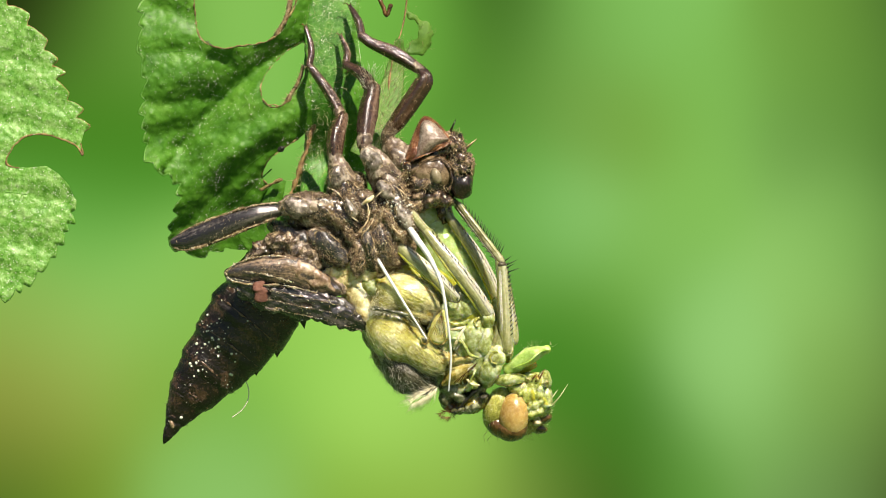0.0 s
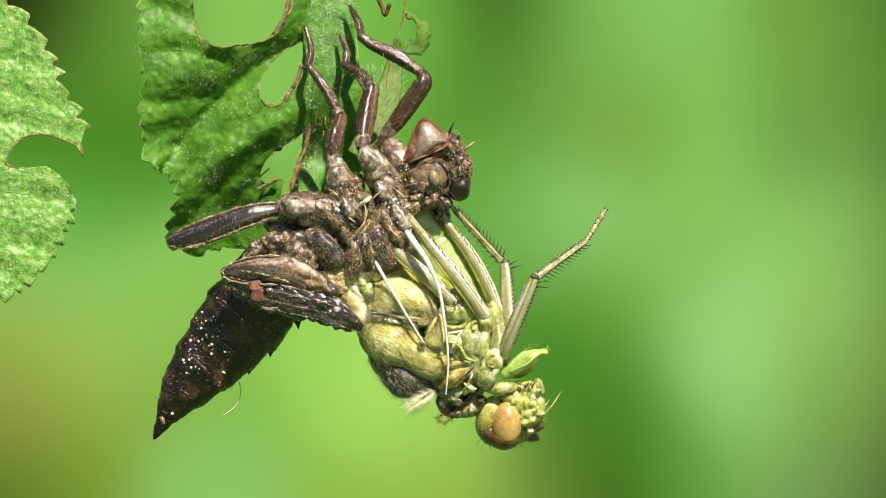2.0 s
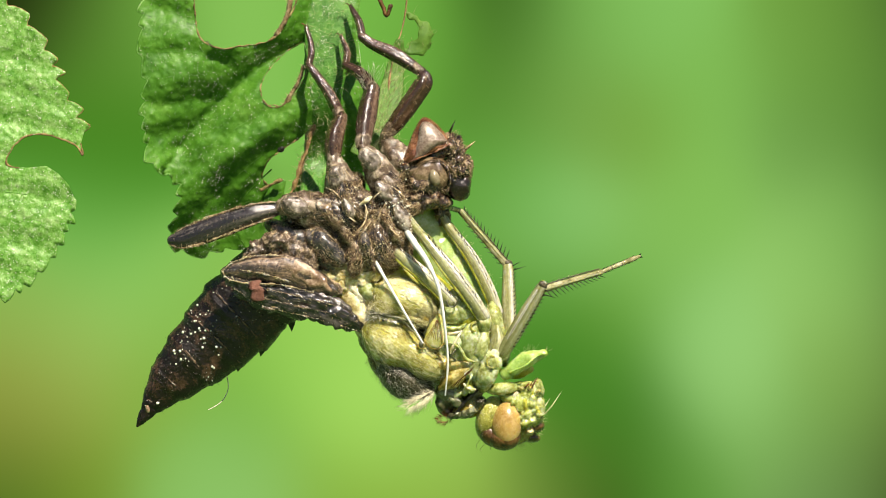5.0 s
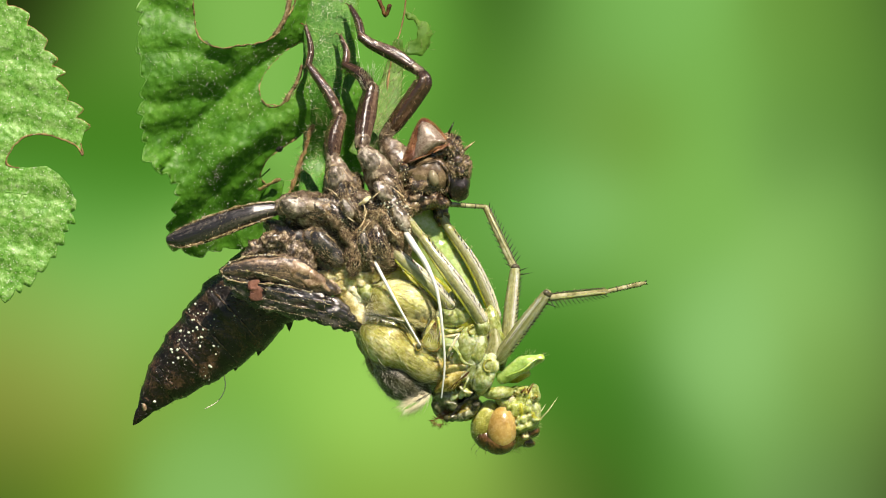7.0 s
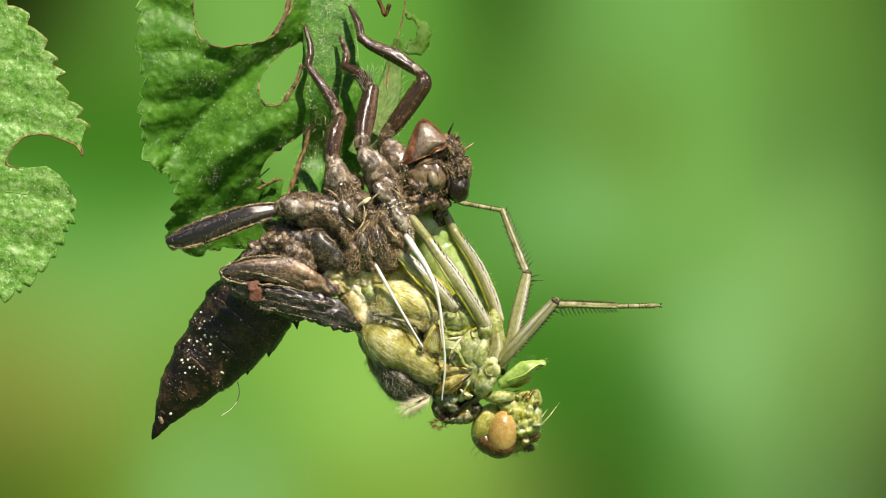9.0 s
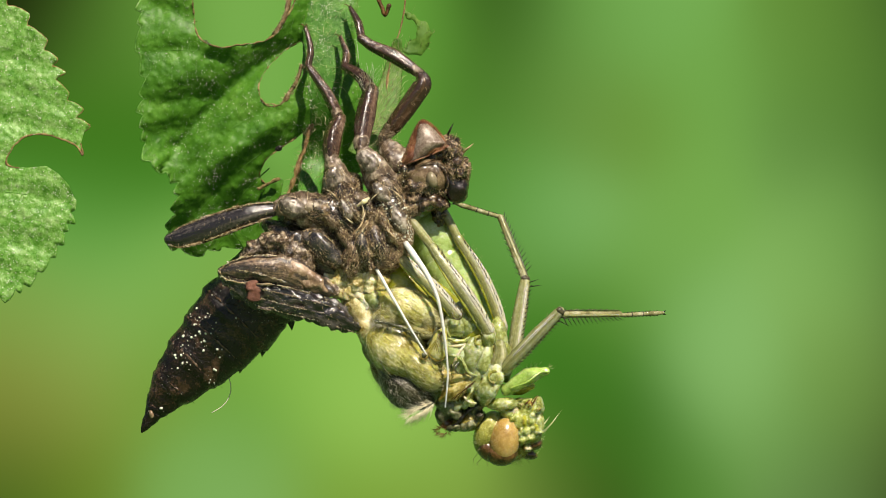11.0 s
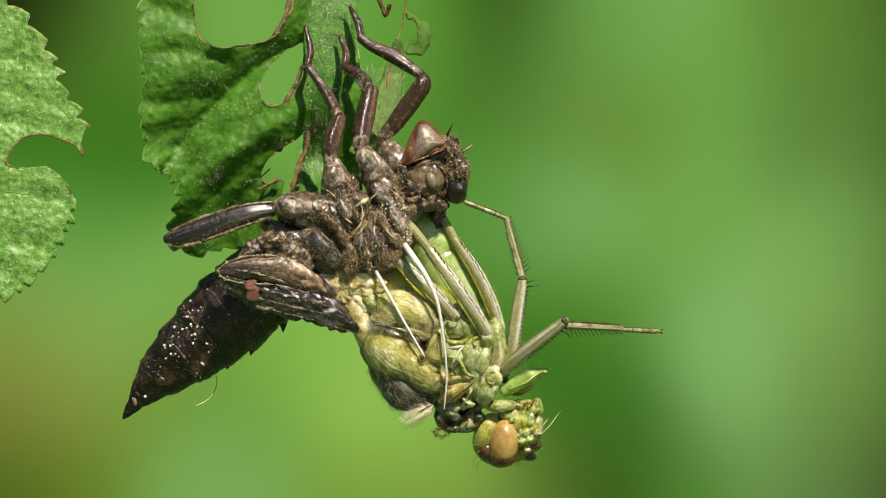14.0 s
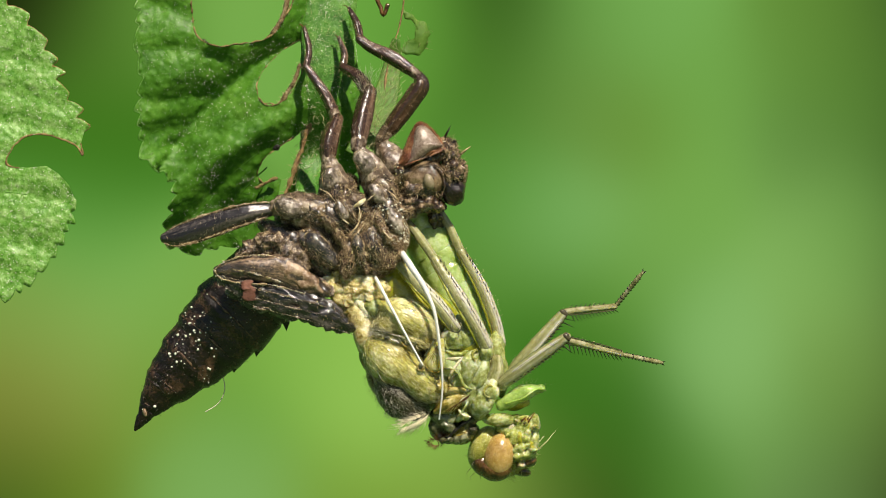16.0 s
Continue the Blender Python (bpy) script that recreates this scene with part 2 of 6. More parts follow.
def spline(points, steps):
    """A smooth line through rows of numbers."""
    p = np.array(points, float)
    if len(p) < 3:
        return np.array([p[0] + (p[-1] - p[0]) * i / steps for i in range(steps + 1)])
    e = np.vstack([2 * p[0] - p[1], p, 2 * p[-1] - p[-2]])
    out = []
    for i in range(1, len(e) - 2):
        a, b, c, d = e[i - 1], e[i], e[i + 1], e[i + 2]
        for s in np.linspace(0, 1, steps, endpoint=False):
            out.append(0.5 * (2 * b + (c - a) * s + (2 * a - 5 * b + 4 * c - d) * s * s + (3 * b - a - 3 * c + d) * s ** 3))
    return np.array(out + [p[-1]])


def tube(stations, sides=18, steps=7, rough=0.0, grain=1.0, seed=0.0, flat=1.0, keel=0.0):
    """A limb through stations (point, half width, half depth or None), rounded at its ends."""
    rows = spline([(*p, w, (w * flat if len(r) < 1 or r[0] is None else r[0])) for p, w, *r in stations], steps)
    pts, faces, run = [], [], []
    count, far = len(rows), 0.0
    for i, (x, y, z, a, b) in enumerate(rows):
        a, b = max(a, 0.004), max(b, 0.004)
        t = Vector(rows[min(i + 1, count - 1)][:3]) - Vector(rows[max(i - 1, 0)][:3])
        t.normalize()
        side = Vector((0, 1, 0)).cross(t)
        side = side.normalized() if side.length > 0.05 else Vector((1, 0, 0))
        deep = t.cross(side)
        if i:
            far += (Vector(rows[i][:3]) - Vector(rows[i - 1][:3])).length
        for k in range(sides):
            w = 2 * math.pi * k / sides
            run.append((math.cos(w) * 1.5 + seed, math.sin(w) * 1.5, far * 0.22))
            out = side * (a * math.cos(w)) + deep * (b * math.sin(w))
            if keel:
                out *= 1 + keel * math.cos(4 * w + 0.6 + far * 0.15) - keel * 0.4
            q = Vector((x, y, z)) + out
            if rough:
                q += out.normalized() * rough * noise.fractal(q * grain + Vector((seed, 0, 0)), 0.8, 2.0, 4)
            pts.append(q)
    for i in range(count - 1):
        for k in range(sides):
            a, b = i * sides + k, i * sides + (k + 1) % sides
            faces.append((a, b, b + sides, a + sides))
    for i, sign in ((0, -1), (count - 1, 1)):
        x, y, z, a, b = rows[i]
        j = 1 if i == 0 else count - 2
        t = (Vector(rows[i][:3]) - Vector(rows[j][:3])).normalized()
        ring = [pts[i * sides + k] for k in range(sides)]
        mid = Vector((x, y, z))
        base = len(pts)
        for shrink, ahead in ((0.8, 0.45), (0.45, 0.75)):
            for q in ring:
                pts.append(mid + (q - mid) * shrink + t * min(a, b) * ahead)
            run += run[i * sides:(i + 1) * sides]
        pts.append(mid + t * min(a, b) * 0.85)
        run.append(run[i * sides])
        rings = [[i * sides + k for k in range(sides)], [base + k for k in range(sides)], [base + sides + k for k in range(sides)]]
        for r0, r1 in zip(rings, rings[1:]):
            for k in range(sides):
                f = (r0[k], r0[(k + 1) % sides], r1[(k + 1) % sides], r1[k])
                faces.append(f if sign > 0 else f[::-1])
        for k in range(sides):
            f = (rings[2][k], rings[2][(k + 1) % sides], len(pts) - 1)
            faces.append(f if sign > 0 else f[::-1])
    return pts, faces, run


BALLS = {}


def ball(level):
    if level not in BALLS:
        bm = bmesh.new()
        bmesh.ops.create_icosphere(bm, subdivisions=level, radius=1.0)
        BALLS[level] = ([v.co.copy() for v in bm.verts], [tuple(v.index for v in f.verts) for f in bm.faces])
        bm.free()
    return BALLS[level]


def lump(centre, a, b, c, turn=0.0, pinch=0.0, bend=0.0, square=1.0, rough=0.0, grain=0.8, seed=0.0, level=4):
    """A rounded body: half sizes a along its turned axis, b across it, c in depth; pinch narrows its far end, bend curves it."""
    pts, faces = ball(level)
    ca, sa = math.cos(radians(turn)), math.sin(radians(turn))
    out, run = [], []
    for v in pts:
        u, w, d = v.x, v.z, v.y
        run.append((u * a * 0.12, w * b, d * c))
        if square != 1.0:
            u, w, d = (math.copysign(abs(q) ** square, q) for q in (u, w, d))
        fat = 1 - pinch * u
        x, z, y = u * a, w * b * fat + bend * (u * u - 0.4), d * c * fat
        q = centre + Vector((x * ca - z * sa, y, x * sa + z * ca))
        if rough:
            n = Vector((v.x * ca - v.z * sa, v.y, v.x * sa + v.z * ca))
            q = q + n * rough * noise.fractal(q * grain + Vector((seed, seed, 0)), 0.8, 2.0, 4)
        out.append(q)
    return out, list(faces), run


def shield(outline, centre, front, back, rings=14, rough=0.0, seed=0.0, rim=0.0):
    """A domed plate inside an outline: it bulges by front towards the lens and by back behind; rim raises a bead along its border."""
    line = [Vector(p) for p in spline([tuple(p) for p in outline] + [tuple(outline[0])], 8)[:-1]]
    n, pts, faces, run = len(line), [], [], []
    for sign, swell in ((-1, front), (1, back)):
        base = len(pts)
        for i in range(rings + 1):
            s = 0.02 + 0.98 * i / rings
            for k, p in enumerate(line):
                q = centre.lerp(p, s)
                lift = swell * math.sqrt(max(0.0, 1 - s ** 2.6)) + (rim * math.exp(-((s - 0.93) / 0.05) ** 2) if sign < 0 else 0.0)
                q = q + Vector((0, sign * lift, 0))
                if rough:
                    q = q + Vector((0, 1, 0)) * rough * noise.fractal(q * 1.3 + Vector((seed, 0, 0)), 0.8, 2.0, 4) * (1 - s ** 6)
                pts.append(q)
                run.append((s * 2, k / n * 6, 0))
        for i in range(rings):
            for k in range(n):
                f = (base + i * n + k, base + i * n + (k + 1) % n, base + (i + 1) * n + (k + 1) % n, base + (i + 1) * n + k)
                faces.append(f if sign < 0 else f[::-1])
        faces.append(tuple(base + k for k in range(n)) if sign > 0 else tuple(base + n - 1 - k for k in range(n)))
    return pts, faces, run


def sculpt(centre, lobes, level=6, melt=0.1, rough=0.06, grain=1.6, fold=0.0, seed=0.0, pleat=0.0, pleats=2.2):
    """One body out of many lobes (centre, a, b, c, turn) grown round a centre: a list of shapes, one skin plate for each lobe.
    pleat: depth of folds running along each lobe, pleats of them a millimetre."""
    ways, faces = ball(level)
    d = np.array([tuple(v) for v in ways])
    o = np.array(tuple(centre))
    reach = []
    for c, a, b, e, turn, *_ in lobes:
        ca, sa = math.cos(radians(turn)), math.sin(radians(turn))
        m = np.array([[ca / a, 0, sa / a], [0, 1 / e, 0], [-sa / b, 0, ca / b]])
        u, v = d @ m.T, m @ (o - np.array(tuple(c)))
        A, B, C = (u * u).sum(1), u @ v, v @ v - 1
        disc = B * B - A * C
        hit = (-B + np.sqrt(np.maximum(disc, 0))) / A
        reach.append(np.where((disc > 0) & (hit > 0), hit, 0.05))
    reach = np.array(reach)
    best = reach.argmax(0)
    top = reach.max(0)
    r = top + melt * np.log(np.exp((reach - top) / melt).sum(0))
    pts = []
    for w, q, own in zip(ways, r, best):
        p = centre + w * float(q)
        g = p * grain + Vector((seed, 0, seed))
        h = rough * noise.fractal(g, 0.7, 2.1, 5)
        if fold:
            h -= fold * abs(noise.noise(p * grain * 0.8 + Vector((0, seed, 3))))
        if pleat:
            c, turn = lobes[own][0], radians(lobes[own][4])
            e = p - c
            u, v = e.x * math.cos(turn) + e.z * math.sin(turn), e.z * math.cos(turn) - e.x * math.sin(turn)
            h -= pleat * 2 * abs(noise.noise(Vector((u * 0.7, v * pleats + own * 3.7, e.y * 0.8)))) - pleat * 0.5
        pts.append(p + w * h)
    ps, fs = np.array([tuple(p) for p in pts]), np.array(faces)
    fn = np.cross(ps[fs[:, 1]] - ps[fs[:, 0]], ps[fs[:, 2]] - ps[fs[:, 0]])
    vn = np.zeros_like(ps)
    for k in range(3):
        np.add.at(vn, fs[:, k], fn)
    vn /= np.linalg.norm(vn, axis=1)[:, None] + 1e-12
    owner = [collections.Counter(best[list(f)]).most_common(1)[0][0] for f in faces]
    few = {k for k, n in collections.Counter(owner).items() if n < 14}
    owner = [0 if k in few else k for k in owner]
    shapes = []
    for i in range(len(lobes)):
        mine, index, keep, normals = [f for f, k in zip(faces, owner) if k == i], {}, [], []
        for f in mine:
            for k in f:
                if k not in index:
                    index[k] = len(keep)
                    keep.append(pts[k])
                    normals.append(tuple(vn[k]))
        c, _, _, _, turn, *_ = lobes[i]
        ca, sa = math.cos(radians(turn)), math.sin(radians(turn))
        run = [(((p - c).x * ca + (p - c).z * sa) * 0.12, (p - c).z * ca - (p - c).x * sa, (p - c).y) for p in keep]
        shapes.append((keep, [tuple(index[k] for k in f) for f in mine], run, normals))
    SEAMS.clear()
    sides = {}
    for f, k in zip(faces, owner):
        for a, b in zip(f, f[1:] + f[:1]):
            sides.setdefault((min(a, b), max(a, b)), set()).add(k)
    SEAMS.extend((pts[a], pts[b]) for (a, b), k in sides.items() if len(k) > 1)
    return shapes


SEAMS = []


def seam_lines(width, share, seed):
    """Raised borders between the plates of the body sculpted last, broken here and there."""
    made = []
    for a, b in SEAMS:
        f = noise.noise(a * 1.1 + Vector((seed, 0, 0)))
        if f * 0.5 + 0.5 < share:
            w = width * (0.6 + 0.8 * abs(noise.noise(a * 4)))
            way = (b - a).normalized()
            s = way.orthogonal().normalized()
            d = way.cross(s)
            pts = [m + (s * math.cos(k) + d * math.sin(k)) * w for m in (a - way * w * 0.5, b + way * w * 0.5) for k in (0, 1.571, 3.142, 4.712)]
            made.append((pts, [(0, 1, 5, 4), (1, 2, 6, 5), (2, 3, 7, 6), (3, 0, 4, 7), (3, 2, 1, 0), (4, 5, 6, 7)]))
    return join(made)


def join(shapes):
    pts, faces = [], []
    for p, f, *_ in shapes:
        base = len(pts)
        pts.extend(p)
        faces.extend(tuple(i + base for i in g) for g in f)
    return pts, faces


def scatter(shape, count, toward=(0, -1, 0), least=0.0):
    """Points and normals spread over a shape where it faces that way."""
    pts = np.array([tuple(p) for p in shape[0]])
    tri = np.array([(f[0], f[i], f[i + 1]) for f in shape[1] for i in range(1, len(f) - 1)])
    a, b, c = pts[tri[:, 0]], pts[tri[:, 1]], pts[tri[:, 2]]
    n = np.cross(b - a, c - a)
    area = np.linalg.norm(n, axis=1) + 1e-12
    n = n / area[:, None]
    weight = area * ((n @ np.array(toward)) >= least)
    pick = rng.choice(len(tri), count, p=weight / weight.sum())
    u, v = rng.random(count), rng.random(count)
    flip = u + v > 1
    u[flip], v[flip] = 1 - u[flip], 1 - v[flip]
    where = a[pick] + (b - a)[pick] * u[:, None] + (c - a)[pick] * v[:, None]
    return where, n[pick]


def hair(root, tip, width, sag=(0, 0, 0)):
    """One tapered bristle of two joints."""
    root, tip, sag = Vector(root), Vector(tip), Vector(sag)
    way = (tip - root).normalized()
    s = way.orthogonal().normalized()
    d = way.cross(s)
    pts = []
    for k, r in ((0.0, 1.0), (0.5, 0.7)):
        m = root.lerp(tip, k) + sag * (k * (1 - k) * 4)
        for w in (0, 2.094, 4.189):
            pts.append(m + (s * math.cos(w) + d * math.sin(w)) * width * r)
    pts.append(tip)
    faces = [(0, 1, 4, 3), (1, 2, 5, 4), (2, 0, 3, 5), (3, 4, 6), (4, 5, 6), (5, 3, 6), (2, 1, 0)]
    return pts, faces


def fur(shape, count, length, width, lean=(0, 0, 0), toward=(0, -1, 0), least=-0.3, spread=0.5):
    where, normals = scatter(shape, count, toward, least)
    made = []
    for p, n in zip(where, normals):
        way = n + np.array(lean) + rng.normal(0, spread, 3)
        way = way / np.linalg.norm(way)
        made.append(hair(p, p + way * length * rng.uniform(0.5, 1.3), width, tuple(rng.normal(0, 0.08, 3) * length)))
    return join(made)


def fibres(shape, count, length, width):
    """Short dried fibres lying flat on a shape."""
    where, normals = scatter(shape, count)
    made = []
    for p, n in zip(where, normals):
        way = np.cross(n, rng.normal(0, 1, 3))
        way = way / (np.linalg.norm(way) + 1e-9) * length * rng.uniform(0.3, 1.2)
        made.append(hair(p + n * width * 0.4, p + way + n * width * 1.5, width * rng.uniform(0.5, 1.2), tuple(n * length * rng.uniform(0, 0.25))))
    return join(made)


def combed(shape, count, length, width, way, spread=0.35, lift=0.10, toward=(0, -1, 0), least=0.0):
    """Fine hairs lying flat on a shape, combed along one way."""
    where, normals = scatter(shape, count, toward, least)
    made = []
    for p, n in zip(where, normals):
        d = np.array(way) + rng.normal(0, spread, 3)
        d = d - n * (d @ n)
        d = d / (np.linalg.norm(d) + 1e-9) * length * rng.uniform(0.4, 1.3)
        made.append(hair(p + n * width * 0.3, p + d + n * lift * length, width * rng.uniform(0.5, 1.3), tuple(n * length * rng.uniform(0.02, 0.12))))
    return join(made)


def grains(shape, count, least_size, most_size, toward=(0, -1, 0), least=0.0, heaps=-2.0):
    """Small grains over a shape, lying in heaps where heaps is above -1."""
    where, normals = scatter(shape, count, toward, least)
    made = []
    for p, n in zip(where, normals):
        if noise.noise(Vector(p) * 0.55) + 0.5 * noise.noise(Vector(p) * 1.6) + rng.normal(0, 0.12) < heaps:
            continue
        r = least_size + (most_size - least_size) * rng.random() ** 4
        made.append(lump(Vector(p) + Vector(n) * r * 0.4, r * rng.uniform(0.8, 1.3), r, r, rng.uniform(0, 180), level=1))
    return join(made)


def cord(points, width, sides=8, steps=6, rough=0.0, seed=0.0):
    """A thin line of even width through points."""
    return tube([(p, width) for p in points], sides, steps, rough, 3.0, seed)


# ---- things and parts ----
REST = {}


def thing(name, origin, label, category, kind="", group=""):
    ob = new(name)
    ob.empty_display_size = 0.002
    ob.location = origin * MM
    REST[ob] = Matrix.Translation(origin)
    return tagged(ob, label, category, group, kind)


def part(name, shape, mat, parent, label="", kind="", joint=None):
    """One mesh under a thing or part. joint: the pose, in millimetres, about which it turns."""
    here = joint if joint is not None else REST[parent]
    back = here.inverted()
    mesh = bpy.data.meshes.new(name)
    mesh.from_pydata([(back @ Vector(p)) * MM for p in shape[0]], [], shape[1])
    mesh.polygons.foreach_set("use_smooth", [True] * len(mesh.polygons))
    if len(shape) > 2:
        run = mesh.attributes.new("run", "FLOAT_VECTOR", "POINT")
        run.data.foreach_set("vector", [c for row in shape[2] for c in row])
    mesh.update()
    if len(shape) > 3:
        mesh.normals_split_custom_set_from_vertices(shape[3])
    mesh.materials.append(mat)
    ob = new(name, mesh)
    ob.parent = parent
    local = REST[parent].inverted() @ here
    local.translation = local.translation * MM
    ob.matrix_basis = local
    REST[ob] = here
    return tagged(ob, label, kind=kind)


# ---- distance ----
def backdrop():
    """Far foliage behind the insect: glowing green sheet painted with soft light and shade."""
    n = Nodes("far_foliage")
    place = n.add("ShaderNodeTexCoord").outputs["Object"]
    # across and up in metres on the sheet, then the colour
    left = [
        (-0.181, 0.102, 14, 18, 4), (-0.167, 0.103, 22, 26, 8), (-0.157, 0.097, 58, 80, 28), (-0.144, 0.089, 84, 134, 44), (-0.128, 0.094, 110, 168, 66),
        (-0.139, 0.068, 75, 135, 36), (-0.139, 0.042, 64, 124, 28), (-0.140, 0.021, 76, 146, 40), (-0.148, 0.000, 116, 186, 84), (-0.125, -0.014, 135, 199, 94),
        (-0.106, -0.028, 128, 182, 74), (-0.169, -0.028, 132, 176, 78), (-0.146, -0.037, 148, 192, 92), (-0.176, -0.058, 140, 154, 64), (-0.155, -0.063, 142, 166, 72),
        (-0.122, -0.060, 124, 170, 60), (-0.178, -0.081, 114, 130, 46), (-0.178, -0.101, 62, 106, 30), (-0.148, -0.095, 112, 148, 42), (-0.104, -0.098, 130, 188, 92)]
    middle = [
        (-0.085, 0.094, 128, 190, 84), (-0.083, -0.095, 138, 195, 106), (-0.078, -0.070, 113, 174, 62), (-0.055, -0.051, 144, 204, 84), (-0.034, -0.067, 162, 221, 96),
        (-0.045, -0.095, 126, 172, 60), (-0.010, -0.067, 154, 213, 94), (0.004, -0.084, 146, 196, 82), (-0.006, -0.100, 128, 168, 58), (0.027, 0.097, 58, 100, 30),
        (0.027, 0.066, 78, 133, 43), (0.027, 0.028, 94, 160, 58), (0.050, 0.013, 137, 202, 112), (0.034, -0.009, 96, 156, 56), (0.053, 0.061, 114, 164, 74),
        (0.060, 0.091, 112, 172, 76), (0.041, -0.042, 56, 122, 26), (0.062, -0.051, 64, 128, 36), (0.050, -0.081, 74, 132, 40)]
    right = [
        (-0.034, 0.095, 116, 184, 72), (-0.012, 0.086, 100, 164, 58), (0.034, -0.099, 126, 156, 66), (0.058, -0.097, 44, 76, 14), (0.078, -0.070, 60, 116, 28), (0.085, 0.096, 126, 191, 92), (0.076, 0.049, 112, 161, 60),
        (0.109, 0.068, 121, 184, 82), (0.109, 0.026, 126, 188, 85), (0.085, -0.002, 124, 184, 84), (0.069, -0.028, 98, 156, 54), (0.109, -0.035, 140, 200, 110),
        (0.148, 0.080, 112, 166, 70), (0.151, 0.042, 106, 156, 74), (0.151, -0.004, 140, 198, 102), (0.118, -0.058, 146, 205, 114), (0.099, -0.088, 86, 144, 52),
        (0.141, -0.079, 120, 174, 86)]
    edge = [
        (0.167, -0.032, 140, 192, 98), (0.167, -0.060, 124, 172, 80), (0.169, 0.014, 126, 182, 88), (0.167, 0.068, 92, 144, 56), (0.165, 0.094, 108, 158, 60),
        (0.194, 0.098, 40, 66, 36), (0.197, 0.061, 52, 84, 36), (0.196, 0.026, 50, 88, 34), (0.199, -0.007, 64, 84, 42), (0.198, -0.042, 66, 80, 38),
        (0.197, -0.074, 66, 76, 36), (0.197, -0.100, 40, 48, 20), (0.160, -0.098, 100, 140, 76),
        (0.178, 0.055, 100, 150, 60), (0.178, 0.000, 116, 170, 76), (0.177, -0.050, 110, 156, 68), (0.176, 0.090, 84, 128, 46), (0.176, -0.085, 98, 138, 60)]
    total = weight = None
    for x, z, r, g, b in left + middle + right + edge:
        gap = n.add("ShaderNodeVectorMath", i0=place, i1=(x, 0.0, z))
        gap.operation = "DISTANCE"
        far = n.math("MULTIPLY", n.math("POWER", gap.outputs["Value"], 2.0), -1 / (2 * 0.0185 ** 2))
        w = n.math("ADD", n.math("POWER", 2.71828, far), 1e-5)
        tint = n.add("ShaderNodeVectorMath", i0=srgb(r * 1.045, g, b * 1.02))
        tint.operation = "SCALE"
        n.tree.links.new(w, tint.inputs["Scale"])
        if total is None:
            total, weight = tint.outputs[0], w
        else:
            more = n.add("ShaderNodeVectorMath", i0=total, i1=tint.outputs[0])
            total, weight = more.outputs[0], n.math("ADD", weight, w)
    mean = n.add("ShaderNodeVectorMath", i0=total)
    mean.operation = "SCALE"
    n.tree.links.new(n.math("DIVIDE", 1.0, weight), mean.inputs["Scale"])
    # the sheet emits its painted colours, standing in for sunlit foliage
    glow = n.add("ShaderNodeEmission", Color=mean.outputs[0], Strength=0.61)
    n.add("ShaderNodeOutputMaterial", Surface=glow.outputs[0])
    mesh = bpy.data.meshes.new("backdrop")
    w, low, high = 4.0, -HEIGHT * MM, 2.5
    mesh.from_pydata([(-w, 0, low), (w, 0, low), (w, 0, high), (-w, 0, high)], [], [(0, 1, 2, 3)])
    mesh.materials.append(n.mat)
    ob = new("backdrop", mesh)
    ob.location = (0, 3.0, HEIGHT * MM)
    tagged(ob, "far green foliage, a glowing sheet painted with soft light and dark", "backdrop", kind="structure")


def ground():
    # out of view; added so that green light bounces up to the leaf
    mesh = bpy.data.meshes.new("ground")
    s = 60.0
    mesh.from_pydata([(-s, -s, 0), (s, -s, 0), (s, s, 0), (-s, s, 0)], [], [(0, 1, 2, 3)])
    mesh.materials.append(material("meadow", [(0.03, 0.08, 0.012), (0.06, 0.14, 0.025)], 0.02, 0.8, 1.0, 0.1))
    tagged(new("ground", mesh), "unseen green meadow ground below the leaf, added for green bounce light", "ground", kind="structure")


backdrop()
ground()


# ---- leaves ----
def toothed(points, size, depth, seed, back=False):
    """A leaf's margin along points: teeth that lean forwards, or back, uneven in size. Points run so that the blade lies to their left."""
    r = random.Random(seed)
    line = spline(points, 24)
    run = np.concatenate([[0], np.cumsum(np.linalg.norm(np.diff(line, axis=0), axis=1))])
    out, s = [], 0.0
    while s < run[-1]:
        step = size * r.uniform(0.6, 1.4)
        d = depth * r.uniform(0.5, 1.3)
        shape = ((0.0, 0.0), (0.2, 0.42), (0.45, 0.75), (0.68, 0.98), (0.76, 1.0), (0.84, 0.72), (0.9, 0.25))
        for f, h in ([(0.95 - f, h) for f, h in reversed(shape)] if back else shape):
            q = min(run[-1], s + f * step)
            x, z = np.interp(q, run, line[:, 0]), np.interp(q, run, line[:, 1])
            e = min(run[-1], q + 0.05)
            tx, tz = np.interp(e, run, line[:, 0]) - np.interp(e - 0.1, run, line[:, 0]), np.interp(e, run, line[:, 1]) - np.interp(e - 0.1, run, line[:, 1])
            k = math.hypot(tx, tz) or 1
            out.append((x + tz / k * h * d, z - tx / k * h * d))
        s += step
    return out


def bitten(points, wobble, seed):
    """An eaten margin: a smooth bow with small ragged bites."""
    line = spline(points, 10)
    return [(x + wobble * noise.noise((x * 2, z * 2, seed)), z + wobble * noise.noise((x * 2, z * 2, seed + 9))) for x, z in line]


def inside(px, pz, ring):
    hit = np.zeros(len(px), bool)
    x0, z0 = ring[-1]
    for x1, z1 in ring:
        cross = (z0 > pz) != (z1 > pz)
        with np.errstate(divide="ignore", invalid="ignore"):
            hit ^= cross & (px < (x1 - x0) * (pz - z0) / (z1 - z0 + 1e-15) + x0)
        x0, z0 = x1, z1
    return hit


